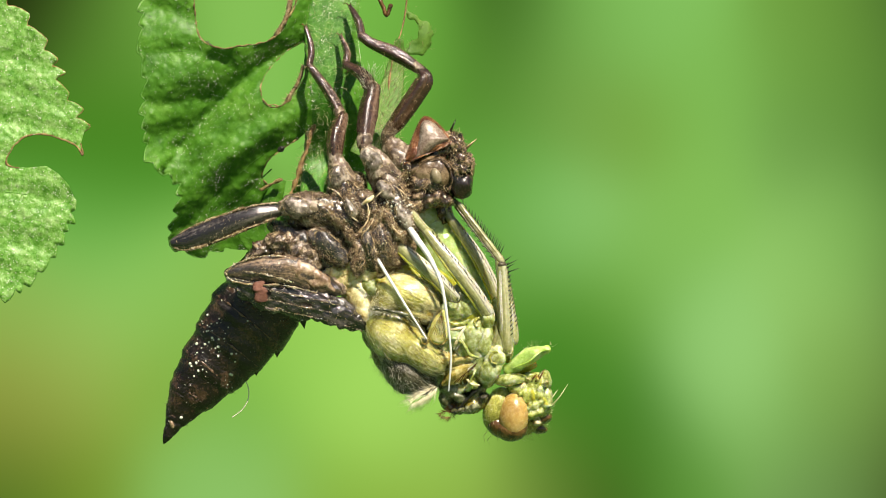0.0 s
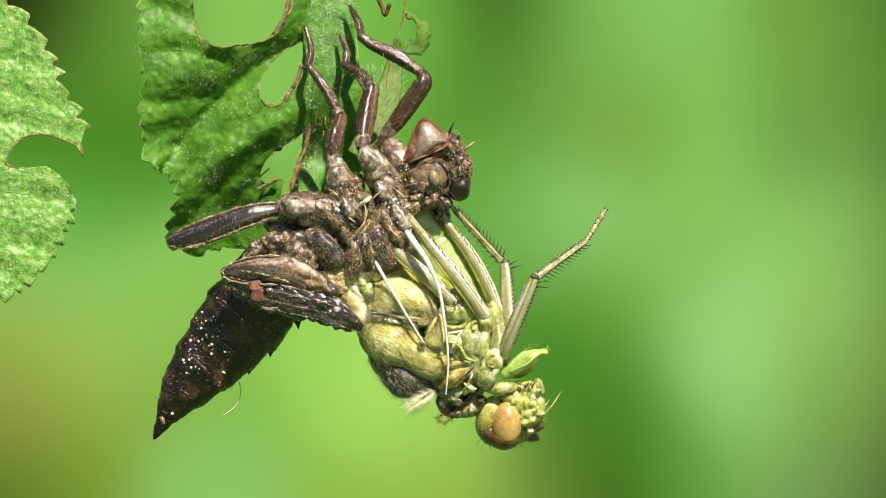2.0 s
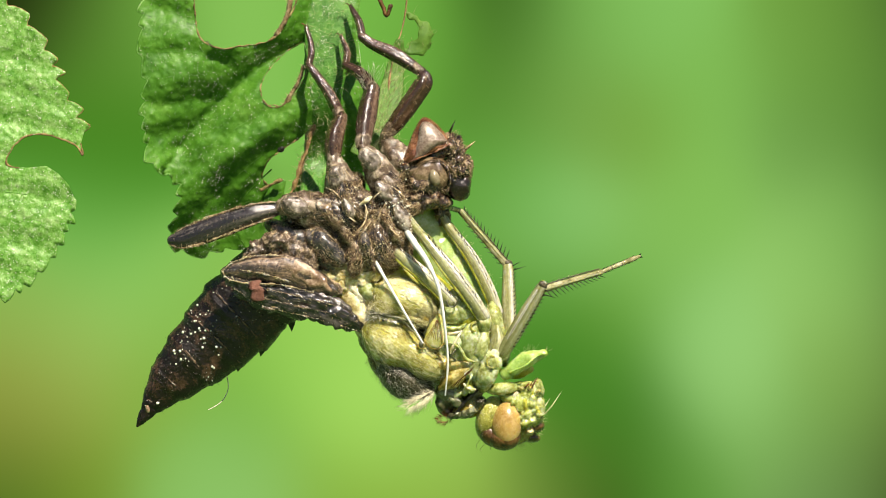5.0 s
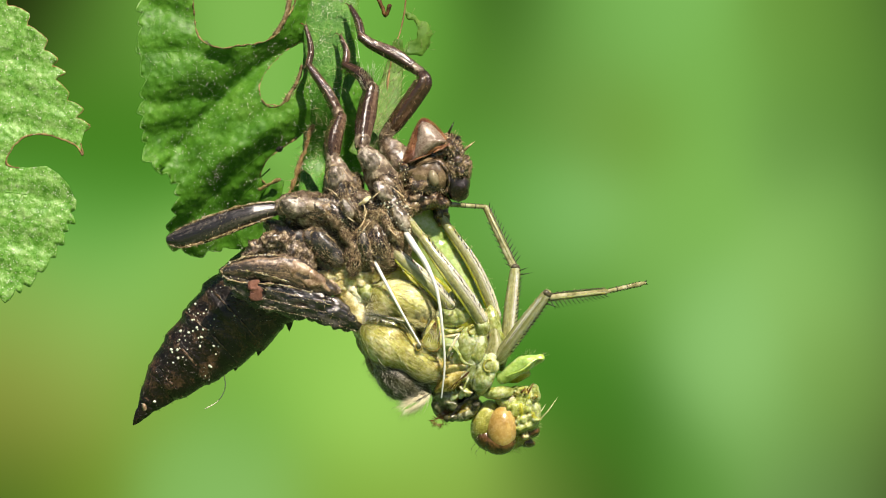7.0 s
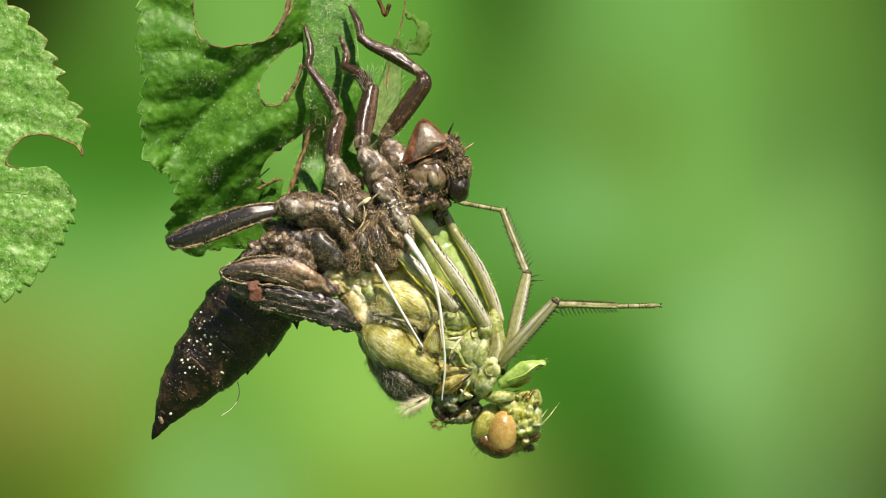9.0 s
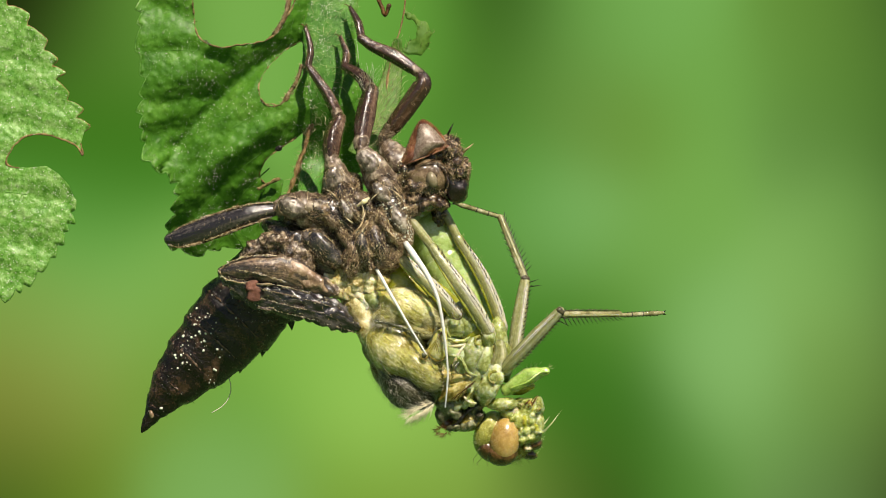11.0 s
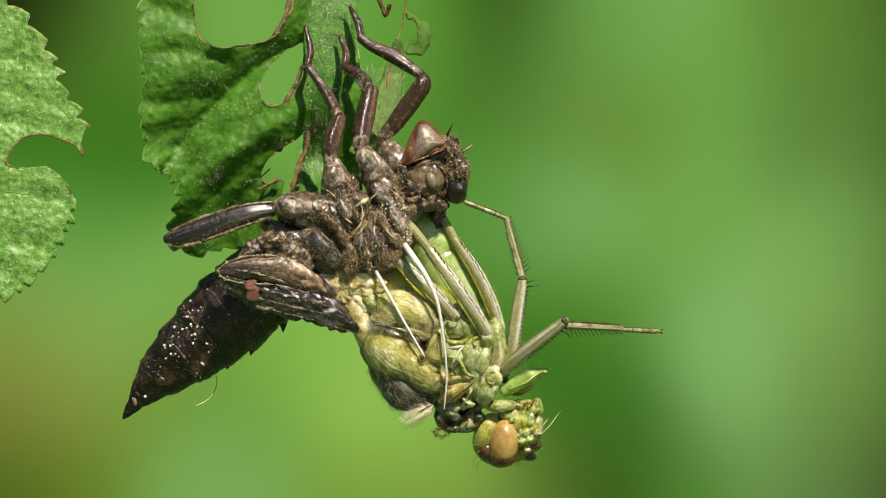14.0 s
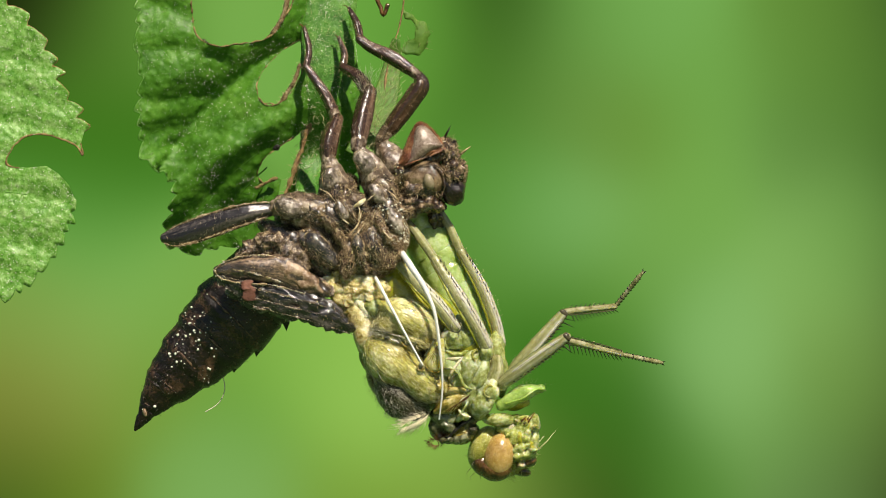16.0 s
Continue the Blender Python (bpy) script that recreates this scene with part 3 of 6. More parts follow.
def blade(rings, depth, step=0.2, thick=0.1):
    """A leaf's sheet inside rings (the first its outline, the others holes), at depth(x, z), with thickness."""
    from mathutils.geometry import delaunay_2d_cdt
    pts, edges = [], []
    for ring in rings:
        base = len(pts)
        pts += [Vector(p) for p in ring]
        edges += [(base + i, base + (i + 1) % len(ring)) for i in range(len(ring))]
    box = np.array([tuple(p) for p in rings[0]])
    gx, gz = np.meshgrid(np.arange(box[:, 0].min(), box[:, 0].max(), step), np.arange(box[:, 1].min(), box[:, 1].max(), step))
    gx, gz = gx.ravel() + rng.uniform(-0.3, 0.3, gx.size) * step, gz.ravel() + rng.uniform(-0.3, 0.3, gz.size) * step
    keep = np.zeros(len(gx), bool)
    for ring in rings:
        keep ^= inside(gx, gz, ring)
    pts += [Vector(p) for p in zip(gx[keep], gz[keep])]
    v, _, f, *_ = delaunay_2d_cdt(pts, edges, [], 0, 1e-4)
    mid = np.array([tuple(sum((v[i] for i in g), Vector((0, 0))) / 3) for g in f])
    good = np.zeros(len(f), bool)
    for ring in rings:
        good ^= inside(mid[:, 0], mid[:, 1], ring)
    f = [g for g, ok in zip(f, good) if ok]
    front = [at(p.x, p.y, depth(p.x, p.y)) for p in v]
    back = [p + Vector((0, thick, 0)) for p in front]
    count = {}
    for g in f:
        for a, b in zip(g, g[1:] + g[:1]):
            count[(a, b)] = count.get((a, b), 0) + 1
    n = len(v)
    faces = [tuple(g) for g in f] + [tuple(i + n for i in reversed(g)) for g in f]
    faces += [(b, a, a + n, b + n) for (a, b) in count if (b, a) not in count]
    return front + back, faces


def gap_to(x, z, line):
    """How far (x, z) lies from a line of points, and on which side."""
    best, side = 1e9, 1.0
    for (ax, az), (bx, bz) in zip(line, line[1:]):
        dx, dz = bx - ax, bz - az
        k = max(0.0, min(1.0, ((x - ax) * dx + (z - az) * dz) / (dx * dx + dz * dz)))
        d = math.hypot(x - ax - k * dx, z - az - k * dz)
        if d < best:
            best, side = d, (1.0 if dx * (z - az) - dz * (x - ax) > 0 else -1.0)
    return best, side


def quilt(x, z, veins, height, width):
    """The swelling of a leaf between its veins."""
    d = min(gap_to(x, z, v)[0] for v in veins)
    return -height * (1 - math.exp(-(d / width) ** 1.3))


def side_leaf():
    """The leaf with a round bite, beside the insect."""
    t = thing("leaf", at(*(-26.8, 2.033), 4.0), "pale sunlit green toothed leaf with a round bite", "leaf")
    upper = toothed([(-21.267, 6.833), (-21.867, 8.2), (-22.8, 9.867), (-23.2, 11.2), (-23.867, 12.167), (-24.533, 13.2), (-25.533, 14.233), (-27.133, 15.367)], 1.3, 0.6, 3, True)
    bite = bitten([(-24.467, 4.8), (-25.7, 4.933), (-25.6, 5.633), (-24.8, 6.533), (-23.6, 6.767), (-22.4, 6.433), (-21.6, 6.033), (-21.267, 5.567), (-21.333, 6.2)], 0.05, 2)
    lower = toothed([(-28.133, -2.967), (-25.8, -2.633), (-24.467, -1.767), (-23.333, -0.7), (-22.667, 0.533), (-22.2, 1.633), (-21.733, 2.967)], 0.85, 0.4, 5, True)
    ring = lower + [(-22.067, 3.767), (-22.667, 4.433), (-23.4, 4.9)] + bite + upper + [(-32.8, 15.367), (-32.8, -3.967)]
    veins = [[(-28.8, 3.533), (-25.467, 3.333), (-22.3, 2.833)], [(-28.8, 1.433), (-26.133, 0.7), (-22.867, -0.233)], [(-28.8, 0.367), (-26.133, -0.967), (-24.8, -2.033)],
             [(-28.8, 8.033), (-26.133, 7.567), (-21.8, 6.867)], [(-28.8, 12.033), (-26.133, 11.367), (-22.8, 10.767)], [(-28.8, 9.7), (-25.8, 9.367), (-21.867, 8.367)]]

    def depth(x, z):
        return 4.0 + quilt(x, z, veins, 0.22, 0.7) + 0.15 * noise.noise((x * 0.7, z * 0.7, 1)) + 0.05 * noise.noise((x * 2.5, z * 2.5, 4))
    sheet = blade([ring], depth, 0.22)
    part("blade", sheet, LEAF_PALE, t)
    for v in veins[:3]:
        part("vein", cord([at(x, z, depth(x, z) + 0.05) for x, z in spline(v, 6)[:-2]], 0.06, 6, 2), VEIN, t)
    part("bite_edge", cord([at(x, z, depth(x, z)) for x, z in bite[4:]], 0.05, 8, 1, 0.06), STALK_RED, t, "dry brown eaten edge")
    part("margin", cord([at(x, z, depth(x, z) + 0.05) for x, z in upper], 0.04, 6, 1, 0.03), STALK_RED, t, "thin reddish margin")
    part("margin", cord([at(x, z, depth(x, z) + 0.05) for x, z in lower], 0.035, 6, 1, 0.03), VEIN, t, "thin green margin")
    part("pollen", grains(sheet, 3600, 0.008, 0.045, heaps=0.06), POLLEN, t, "white pollen grains", "stuff")


def gnawed_leaf():
    """The gnawed leaf to which the empty skin clings: blade, stalk band and shreds."""
    t = thing("leaf", at(*(-6.8, 14.033), 4.5), "gnawed dark green toothed leaf carrying the empty skin", "leaf")
    left = toothed([(-17.6, 15.7), (-17.667, 13.367), (-17.8, 11.867), (-17.4, 10.033), (-17.533, 8.367), (-17.467, 6.7), (-17, 4.967), (-15.6, 4.167), (-15.4, 3.033),
                    (-15.733, 1.533), (-16, 0.533), (-14.8, -0.167), (-13.133, 0.033), (-11.467, 0.3)], 1.25, 0.36, 8)[::-1]
    bite = bitten([(-14.733, 15.7), (-14.6, 13.7), (-14.4, 12.633), (-13.733, 12.033), (-12.8, 11.833), (-11.733, 12.033), (-10.6, 12.167), (-9.733, 12.7), (-9.067, 13.7), (-8.533, 15.033), (-8.467, 15.7)], 0.08, 3)
    ring = left + bite + [(-4.8, 15.7), (-5.067, 12.7), (-4.8, 10.7), (-4.133, 8.033), (-4.467, 4.7), (-7.467, 2.7), (-9.467, 0.033), (-10.8, -0.967)]
    hole_a = bitten([(-8.267, 12.3), (-9.4, 11.5), (-10.333, 10.5), (-10.8, 9.367), (-10.4, 8.567), (-9.8, 8.367), (-9, 8.833), (-8.333, 9.833), (-7.933, 10.833), (-8, 11.767), (-8.267, 12.3)], 0.05, 5)[:-1]
    hole_b = bitten([(-7.733, 7.233), (-8.467, 6.567), (-9.467, 5.9), (-10.333, 5.167), (-10.667, 4.3), (-10.267, 3.767), (-9.667, 3.633), (-9.733, 2.7), (-9.067, 2.967),
                     (-8.667, 4.167), (-8.133, 5.7), (-7.733, 7.233)], 0.05, 6)[:-1]
    fold = [(-16.133, 3.2), (-14.467, 4.7), (-12.133, 5.967), (-9.467, 7.633), (-7.467, 9.033)]
    mid = [(-6.133, 16.7), (-6.867, 12.033), (-7.467, 7.367), (-8.467, 2.033)]
    veins = [[(-8.133, 12.3), (-10.8, 10.767), (-13.133, 8.833), (-15.533, 5.967)], [(-10.467, 8.167), (-12.8, 6.7), (-15.533, 3.7)], [(-12.8, 11.1), (-14.8, 11.633), (-16.8, 11.633)],
             [(-12.967, 9.033), (-15.133, 8.833), (-16.967, 8.433)], [(-14.467, 7.033), (-16.133, 6.967), (-16.967, 6.7)], [(-10.133, 6.033), (-12.133, 4.367), (-15.133, 1.367)],
             [(-10.133, 4.7), (-11.8, 3.033), (-12.8, 0.7)], [(-14.467, 13.367), (-15.8, 13.967), (-16.967, 14.233)]]

    def depth(x, z):
        d, side = gap_to(x, z, fold)
        y = 3.6 + quilt(x, z, veins, 0.42, 0.7) + 0.13 * noise.noise((x * 0.55, z * 0.55, 2)) + 0.06 * noise.noise((x * 1.9, z * 1.9, 3)) + 0.10 * abs(noise.noise((x * 1.1, z * 1.1, 8)))
        if side < 0:
            y += 0.78 * max(0.0, d - 0.2)
        a, u = (-12.133, 11.367)
        y += 0.10 * max(0.0, a - x) + 0.15 * max(0.0, z - u - 0.4 * (a - x) * 0.3)
        b = gap_to(x, z, mid)[0]
        e, above = gap_to(x, z, veins[0])
        y += (0.35 * math.exp(-e / 0.8) - (0.62 * min(e, 2.6) if above < 0 else 0.15 * min(e, 2.0))) * min(1.0, max(0.0, (-7.6 - x) / 2.0))
        return y + 0.25 * math.exp(-(b / 1.6) ** 2)
    sheet = blade([ring, hole_a, hole_b], depth, 0.2)
    part("blade", sheet, LEAF, t)
    for v in veins:
        part("vein", cord([at(x, z, depth(x, z) + 0.03) for x, z in spline(v, 8)], 0.045, 6, 2), VEIN, t)
    for line, w in ((bite, 0.04), (hole_a, 0.02), (hole_b[8:60], 0.03)):
        part("gnawed_edge", cord([at(x, z, depth(x, z)) for x, z in line], w, 8, 2, 0.06), RIM, t, "dry brown gnawed edge")
    part("margin", cord([at(x, z, depth(x, z) + 0.04) for x, z in left[6:]], 0.045, 6, 1, 0.02), LEAF_PALE, t, "pale yellowish toothed margin")
    curl = tube([(at(-14.1, 12.2, 3.9), 0.08, 0.1), (at(-13.2, 11.7, 3.7), 0.18, 0.15), (at(-12.3, 11.5, 3.6), 0.24, 0.15), (at(-11.2, 11.65, 3.6), 0.26, 0.15), (at(-10.2, 11.95, 3.7), 0.16, 0.12), (at(-9.8, 12.4, 3.8), 0.06, 0.08)], 12, 8, 0.2, 2.0)
    part("curled_edge", curl, WILT, t, "dark wilted rim of the bite")
    part("pollen", grains(curl, 26, 0.012, 0.04), POLLEN, t, "white pollen grains", "stuff")
    for line, w in (([at(-9.9, 12.5, 3.4), at(-9.57, 13.03, 3.3), at(-9.17, 13.83, 3.3), at(-8.93, 14.9, 3.3)], 0.15), ([at(-8.23, 10.77, 3.3), at(-8.53, 9.83, 3.3), at(-9.0, 9.1, 3.4), at(-9.37, 8.47, 3.5)], 0.12)):
        shape = cord(line, w, 12, 10, 0.05, line[0].x)
        ob = part("dry_edge", shape, BROWN_RIM, t, "thick golden dry edge")
        part("fuzz", fur(shape, 120, 0.22, 0.010, least=-1.0), GOLD, ob, "golden leaf hairs", "stuff")
    for line in ([at(-10.47, 8.37, 3.5), at(-10.0, 8.5, 3.4), at(-9.6, 8.3, 3.4)], [at(-14.63, 14.03, 3.9), at(-14.7, 13.37, 3.8), at(-14.4, 12.63, 3.8), at(-14.13, 12.17, 3.8)]):
        part("gnawed_edge", cord(line, 0.075, 8, 6, 0.12, line[0].z), RIM, t, "dry brown gnawed edge")
    # the stalk band, pale with many grains
    stalk = tube([(at(*(-6.467, 16.033), depth(*(-6.467, 16.033)) - 0.04), 1.8, 0.22), (at(*(-6.8, 12.033), depth(*(-6.8, 12.033)) - 0.04), 1.4, 0.22), (at(*(-7.1, 8.7), depth(*(-7.1, 8.7)) - 0.04), 1.1, 0.25), (at(*(-7.4, 5.367), depth(*(-7.4, 5.367)) - 0.04), 0.8, 0.3), (at(*(-7.967, 2.367), 3.2), 0.6, 0.4)], 20, 10, 0.06, 1.5)
    part("stalk", stalk, STEM, t, "thick green midrib dusted with pollen")
    part("pollen", grains(stalk, 2600, 0.010, 0.045, heaps=0.06), POLLEN, t, "white pollen grains", "stuff")
    part("pollen", grains(sheet, 6500, 0.008, 0.034, heaps=0.10), POLLEN, t, "white pollen grains", "stuff")
    part("fuzz", fur(stalk, 420, 0.6, 0.010, (0.4, 0, 0.1)), PALE_HAIR, t, "fine pale leaf hairs", "stuff")
    red = cord([at(*(-7.6, 7.3), 2.9), at(*(-8.133, 5.7), 2.9), at(*(-8.6, 4.2), 2.8), at(*(-9.067, 3.033), 2.7)], 0.11, 10, 8, 0.12)
    part("torn_vein", red, STALK_RED, t, "reddish dry torn vein")
    part("fuzz", fur(red, 110, 0.35, 0.012, least=-1.0), GOLD, t, "golden leaf hairs", "stuff")
    part("torn_tip", cord([at(*(-10.733, 3.5), 3.4), at(*(-10.133, 3.833), 3.3), at(*(-9.533, 4.1), 3.2)], 0.10, 8, 6, 0.12), RIM, t, "dry curled brown tip")
    part("torn_tip", lump(at(*(-9.533, 5.867), 3.2), 0.24, 0.18, 0.18, 20, rough=0.1, grain=3, level=3), BLACK, t, "black dried crumb")
    part("torn_strip", tube([(at(*(-9.467, 4.1), 3.8), 0.25, 0.06), (at(*(-10, 3.033), 3.9), 0.55, 0.06), (at(*(-10.467, 1.367), 4.2), 0.7, 0.06), (at(*(-11.8, 0.367), 4.6), 0.9, 0.06)], 12, 8, 0.04), LEAF, t)
    # shreds behind, held by the torn edge
    patch = bitten([(-2.333, 14.433), (-1.733, 13.967), (-0.933, 13.367), (-0.667, 12.633), (-0.933, 11.833), (-1.6, 11.433), (-2.133, 11.5), (-2.4, 11.833), (-1.667, 12.233), (-1.4, 12.833), (-1.667, 13.3), (-2.267, 13.833), (-2.333, 14.433)], 0.3, 11)[:-1]
    shred = blade([patch], lambda x, z: 9 + 0.3 * noise.noise((x, z, 7)) + 0.12 * (x + 2), 0.25, 0.05)
    part("shred", shred, LEAF_FAR, t, "thin translucent leaf shred")
    part("fuzz", fur(shred, 34, 0.6, 0.009, (0.2, -0.3, 0.8), toward=(0, -1, 0), least=-1.0), GOLD, t, "golden leaf hairs", "stuff")
    band = tube([(at(*(-2.533, 12.367), 8), 0.25, 0.05), (at(*(-2.8, 10.7), 8), 0.55, 0.05), (at(*(-3.133, 9.033), 7), 0.75, 0.05), (at(*(-3.8, 7.033), 5.5), 0.9, 0.05), (at(*(-4.633, 5.367), 4.5), 1.0, 0.05)], 14, 8, 0.05)
    part("shred", band, LEAF_FAR, t, "thin translucent leaf shred")
    part("torn_vein", cord([at(*(-2.067, 15.367), 9), at(*(-2.267, 13.7), 9), at(*(-2.6, 12.367), 8.5), at(*(-3, 11.033), 8), at(*(-3.267, 9.033), 7)], 0.05, 8, 6, 0.08), STALK_RED, t)
    part("fuzz", fur(band, 300, 0.8, 0.011, (0.5, 0, 0.6)), PALE_HAIR, t, "fine pale leaf hairs", "stuff")
    part("torn_tip", cord([at(*(-3.867, 14.967), 7), at(*(-3.533, 14.3), 7), at(*(-3.333, 13.767), 7), at(*(-3.067, 14.367), 7)], 0.13, 8, 6, 0.05), BROWN, t, "dry curled brown tip")
    return t


side_leaf()
leaf = gnawed_leaf()


# ---- the empty skin ----
def limb(name, stations, mat, parent, label="", rough=0.05, bristles=0, tone=None, length=0.3, keel=0.05):
    shape = tube(stations, 26, 11, rough, 1.9, len(parent.children) * 3.1, keel=keel)
    ob = part(name, shape, mat, parent, label)
    if name in ("hip", "shank"):
        way = stations[-1][0] - stations[0][0]
        part("bristles", combed(shape, 110, 0.4, 0.006, tuple(way.normalized()), 0.4, 0.03), FIBRE, ob, "matted brown bristles", "stuff")
        part("dirt", grains(shape, 70, 0.010, 0.045), IVORY, ob, "pale dirt grains", "stuff")
    if bristles:
        part("bristles", fur(shape, bristles, length, 0.008, (0.1, 0.4, -0.9)), tone or GOLD, ob, "fine short bristles", "stuff")
    return ob


def hoop(centre, along, width, depth, thick, mat, parent):
    """A raised ring round the front of a limb."""
    along = along.normalized()
    side = Vector((0, 1, 0)).cross(along).normalized()
    line = [centre + side * (width * math.sin(u)) + Vector((0, -depth * math.cos(u), 0)) + along * (0.12 * math.cos(2 * u)) for u in np.linspace(-1.6, 1.6, 9)]
    part("ridge", cord(line, thick, 8, 5, thick * 0.8, centre.x), mat, parent, "thin golden ridge round the joint")


def empty_skin():
    t = thing("nymph_skin", at(-5.467, 1.7, 0), "brown dirt-crusted empty dragonfly nymph skin clinging to the leaf", "insect skin")
    lobes = [(at(-4.8, 0.967, 0.8), 2.867, 1.867, 1.5, 8, HUSK), (at(-2.6, 2.233, -1.2), 1.467, 0.9, 1.0, -58, HUSK_GREY), (at(-3.6, 0.533, -1.3), 1.733, 0.867, 1.2, -66, HUSK_GLOSS),
             (at(-4.867, -0.167, -1.5), 1.467, 0.7, 1.0, 80, HUSK), (at(-5.733, 1.833, -1.3), 1.4, 0.933, 1.0, -42, HUSK_GLOSS), (at(-4.4, 2.567, -1.2), 1.267, 0.733, 1.0, -48, HUSK_GLOSS),
             (at(-6.267, 0.167, -1.0), 1.333, 0.8, 0.9, -45, HUSK_GLOSS), (at(-3, -0.567, -1.0), 1.333, 0.667, 1.0, 12, HUSK), (at(-2.067, 1.167, -1.2), 0.933, 0.6, 0.8, -72, HUSK_GLOSS),
             (at(-5.933, 3.233, -0.9), 1.133, 0.867, 1.0, 75, HUSK_GLOSS), (at(-3.067, 3.7, -0.9), 1.2, 0.833, 1.1, -50, HUSK_GLOSS), (at(-7.067, 2.3, -1.2), 1.2, 0.933, 1.0, -12, HUSK_GLOSS)]
    lobes += [(at(-4.933, 2.3, -1.9), 0.867, 0.3, 0.5, -52, HUSK_GREY), (at(-4.3, 0.033, -2.0), 1.333, 0.333, 0.6, -70, HUSK_GREY), (at(-2.533, 0.9, -1.9), 0.733, 0.3, 0.4, -50, HUSK_SKIN),
             (at(-4.133, 1.433, -2.0), 0.8, 0.3, 0.4, 50, HUSK_SKIN), (at(-1.633, 2.7, -0.6), 0.8, 0.733, 0.9, 20, HUSK), (at(-4.3, -0.967, -1.0), 1.867, 0.467, 0.9, -4, HUSK_GLOSS),
             (at(-6.967, 0.967, -0.9), 1.133, 0.667, 0.9, -30, HUSK), (at(-2.267, 0.033, -1.1), 0.8, 0.667, 0.9, 40, HUSK), (at(-5.2, 3.867, -0.5), 0.8, 0.667, 0.9, 30, HUSK),
             (at(-6.867, 0.033, -1.5), 1.533, 0.667, 0.8, -40, HUSK_GREY), (at(-8.4, 1.433, -0.4), 1.133, 0.733, 0.8, -25, HUSK), (at(-3.133, 1.633, -1.9), 1, 0.267, 0.5, -62, HUSK)]
    lobes += [(at(-5.4, 0.7, -1.9), 1, 0.3, 0.5, -55, HUSK), (at(-3.8, 2.033, -1.8), 0.867, 0.267, 0.5, -20, HUSK_SKIN), (at(-6.133, 1.633, -1.9), 0.867, 0.267, 0.4, -30, HUSK_SKIN)]
    thorax = None
    for i, (shape, lobe) in enumerate(zip(sculpt(at(-4.633, 1.2, 2.2), lobes, 6, 0.012, 0.10, 2.6, 0.16, 1.0, 0.17, 2.0), lobes)):
        if not shape[1]:
            continue
        ob = part("thorax" if thorax is None else "plate", shape, lobe[5], t, "dirt-crusted brown thorax shell" if thorax is None else "")
        thorax = thorax or ob
        if i:
            along = (math.cos(radians(lobe[4])), 0.0, math.sin(radians(lobe[4])))
            if along[2] > 0:
                along = (-along[0], 0.0, -along[2])
            part("bristles", combed(shape, 240, 0.5, 0.0065, along, 0.25, 0.02), FIBRE, ob, "matted brown bristles", "stuff")
            part("bristles", combed(shape, 260 if i in (1, 2, 8, 10, 16, 19) else 130, 0.45, 0.0055, along, 0.4, 0.10), GOLD, ob, "short golden bristles", "stuff")
            part("dirt", grains(shape, 170 if i in (1, 8) else 130, 0.009, 0.072 if i in (1, 8) else 0.05), POLLEN if i in (1, 8) else IVORY, ob, "pale dirt grains", "stuff")
    part("seam", seam_lines(0.035, 0.5, 3.0), HUSK_EDGE, t, "golden brown borders between the plates", "stuff")
    for line, w in (([at(-4.63, 2.97, -2.4), at(-4.4, 2.37, -2.6), at(-4.6, 1.77, -2.5)], 0.07), ([at(-4.3, 2.3, -2.5), at(-4.53, 1.53, -2.7), at(-5.07, 0.97, -2.6)], 0.10), ([at(-4.0, 2.03, -2.5), at(-4.27, 1.43, -2.7), at(-4.8, 0.77, -2.6)], 0.06), ([at(-3.0, 1.3, -2.4), at(-2.67, 0.97, -2.6), at(-2.4, 0.77, -2.5)], 0.12), ([at(-5.73, 4.83, -1.7), at(-5.53, 4.5, -1.9), at(-5.07, 3.97, -1.9)], 0.045),
                    ([at(-4.13, 2.83, -2.3), at(-3.87, 3.17, -2.5), at(-3.47, 3.5, -2.3)], 0.06), ([at(-3.73, 2.63, -2.4), at(-3.6, 2.1, -2.6), at(-3.8, 1.63, -2.5)], 0.05), ([at(-5.73, 2.3, -2.2), at(-5.4, 1.9, -2.5), at(-5.0, 1.63, -2.4)], 0.09), ([at(-6.8, 3.63, -1.7), at(-6.27, 3.37, -2.0), at(-5.93, 2.97, -2.0)], 0.07), ([at(-2.8, 3.7, -2.0), at(-2.4, 3.37, -2.2), at(-2.07, 2.97, -2.1)], 0.06)):
        part("flake", tube([(p, w * k, w * 0.4) for p, k in zip(line, (0.3, 0.55, 0.15))], 10, 7, 0.03, 3.0, line[0].x), HUSK_EDGE, t, "torn golden flake of dry skin")
    # smooth wet domes that stand out of the matted dirt
    for c, a, b, d, turn, m in ((at(-8.57, 2.43, -1.95), 0.95, 0.66, 0.55, -18, DOME_PALE), (at(-6.6, 0.1, -1.85), 1.35, 0.60, 0.6, -44, DOME_DARK), (at(-5.47, 2.43, -2.3), 0.68, 0.34, 0.36, -62, DOME_PALE), (at(-4.43, 0.43, -2.3), 0.72, 0.36, 0.4, -76, DOME_DARK),
                                (at(-3.37, 3.43, -1.9), 0.75, 0.42, 0.42, -55, DOME_PALE), (at(-4.23, 5.27, -1.5), 0.88, 0.52, 0.45, -52, DOME_PALE), (at(-6.2, 4.23, -1.55), 0.78, 0.52, 0.42, -82, DOME_PALE), (at(-6.67, 2.17, -1.75), 0.62, 0.5, 0.45, 30, GLASSY),
                                (at(-2.73, 0.87, -2.0), 0.5, 0.3, 0.35, -40, GLASSY), (at(-2.27, 1.9, -2.0), 0.85, 0.42, 0.42, -62, DOME_PALE)):
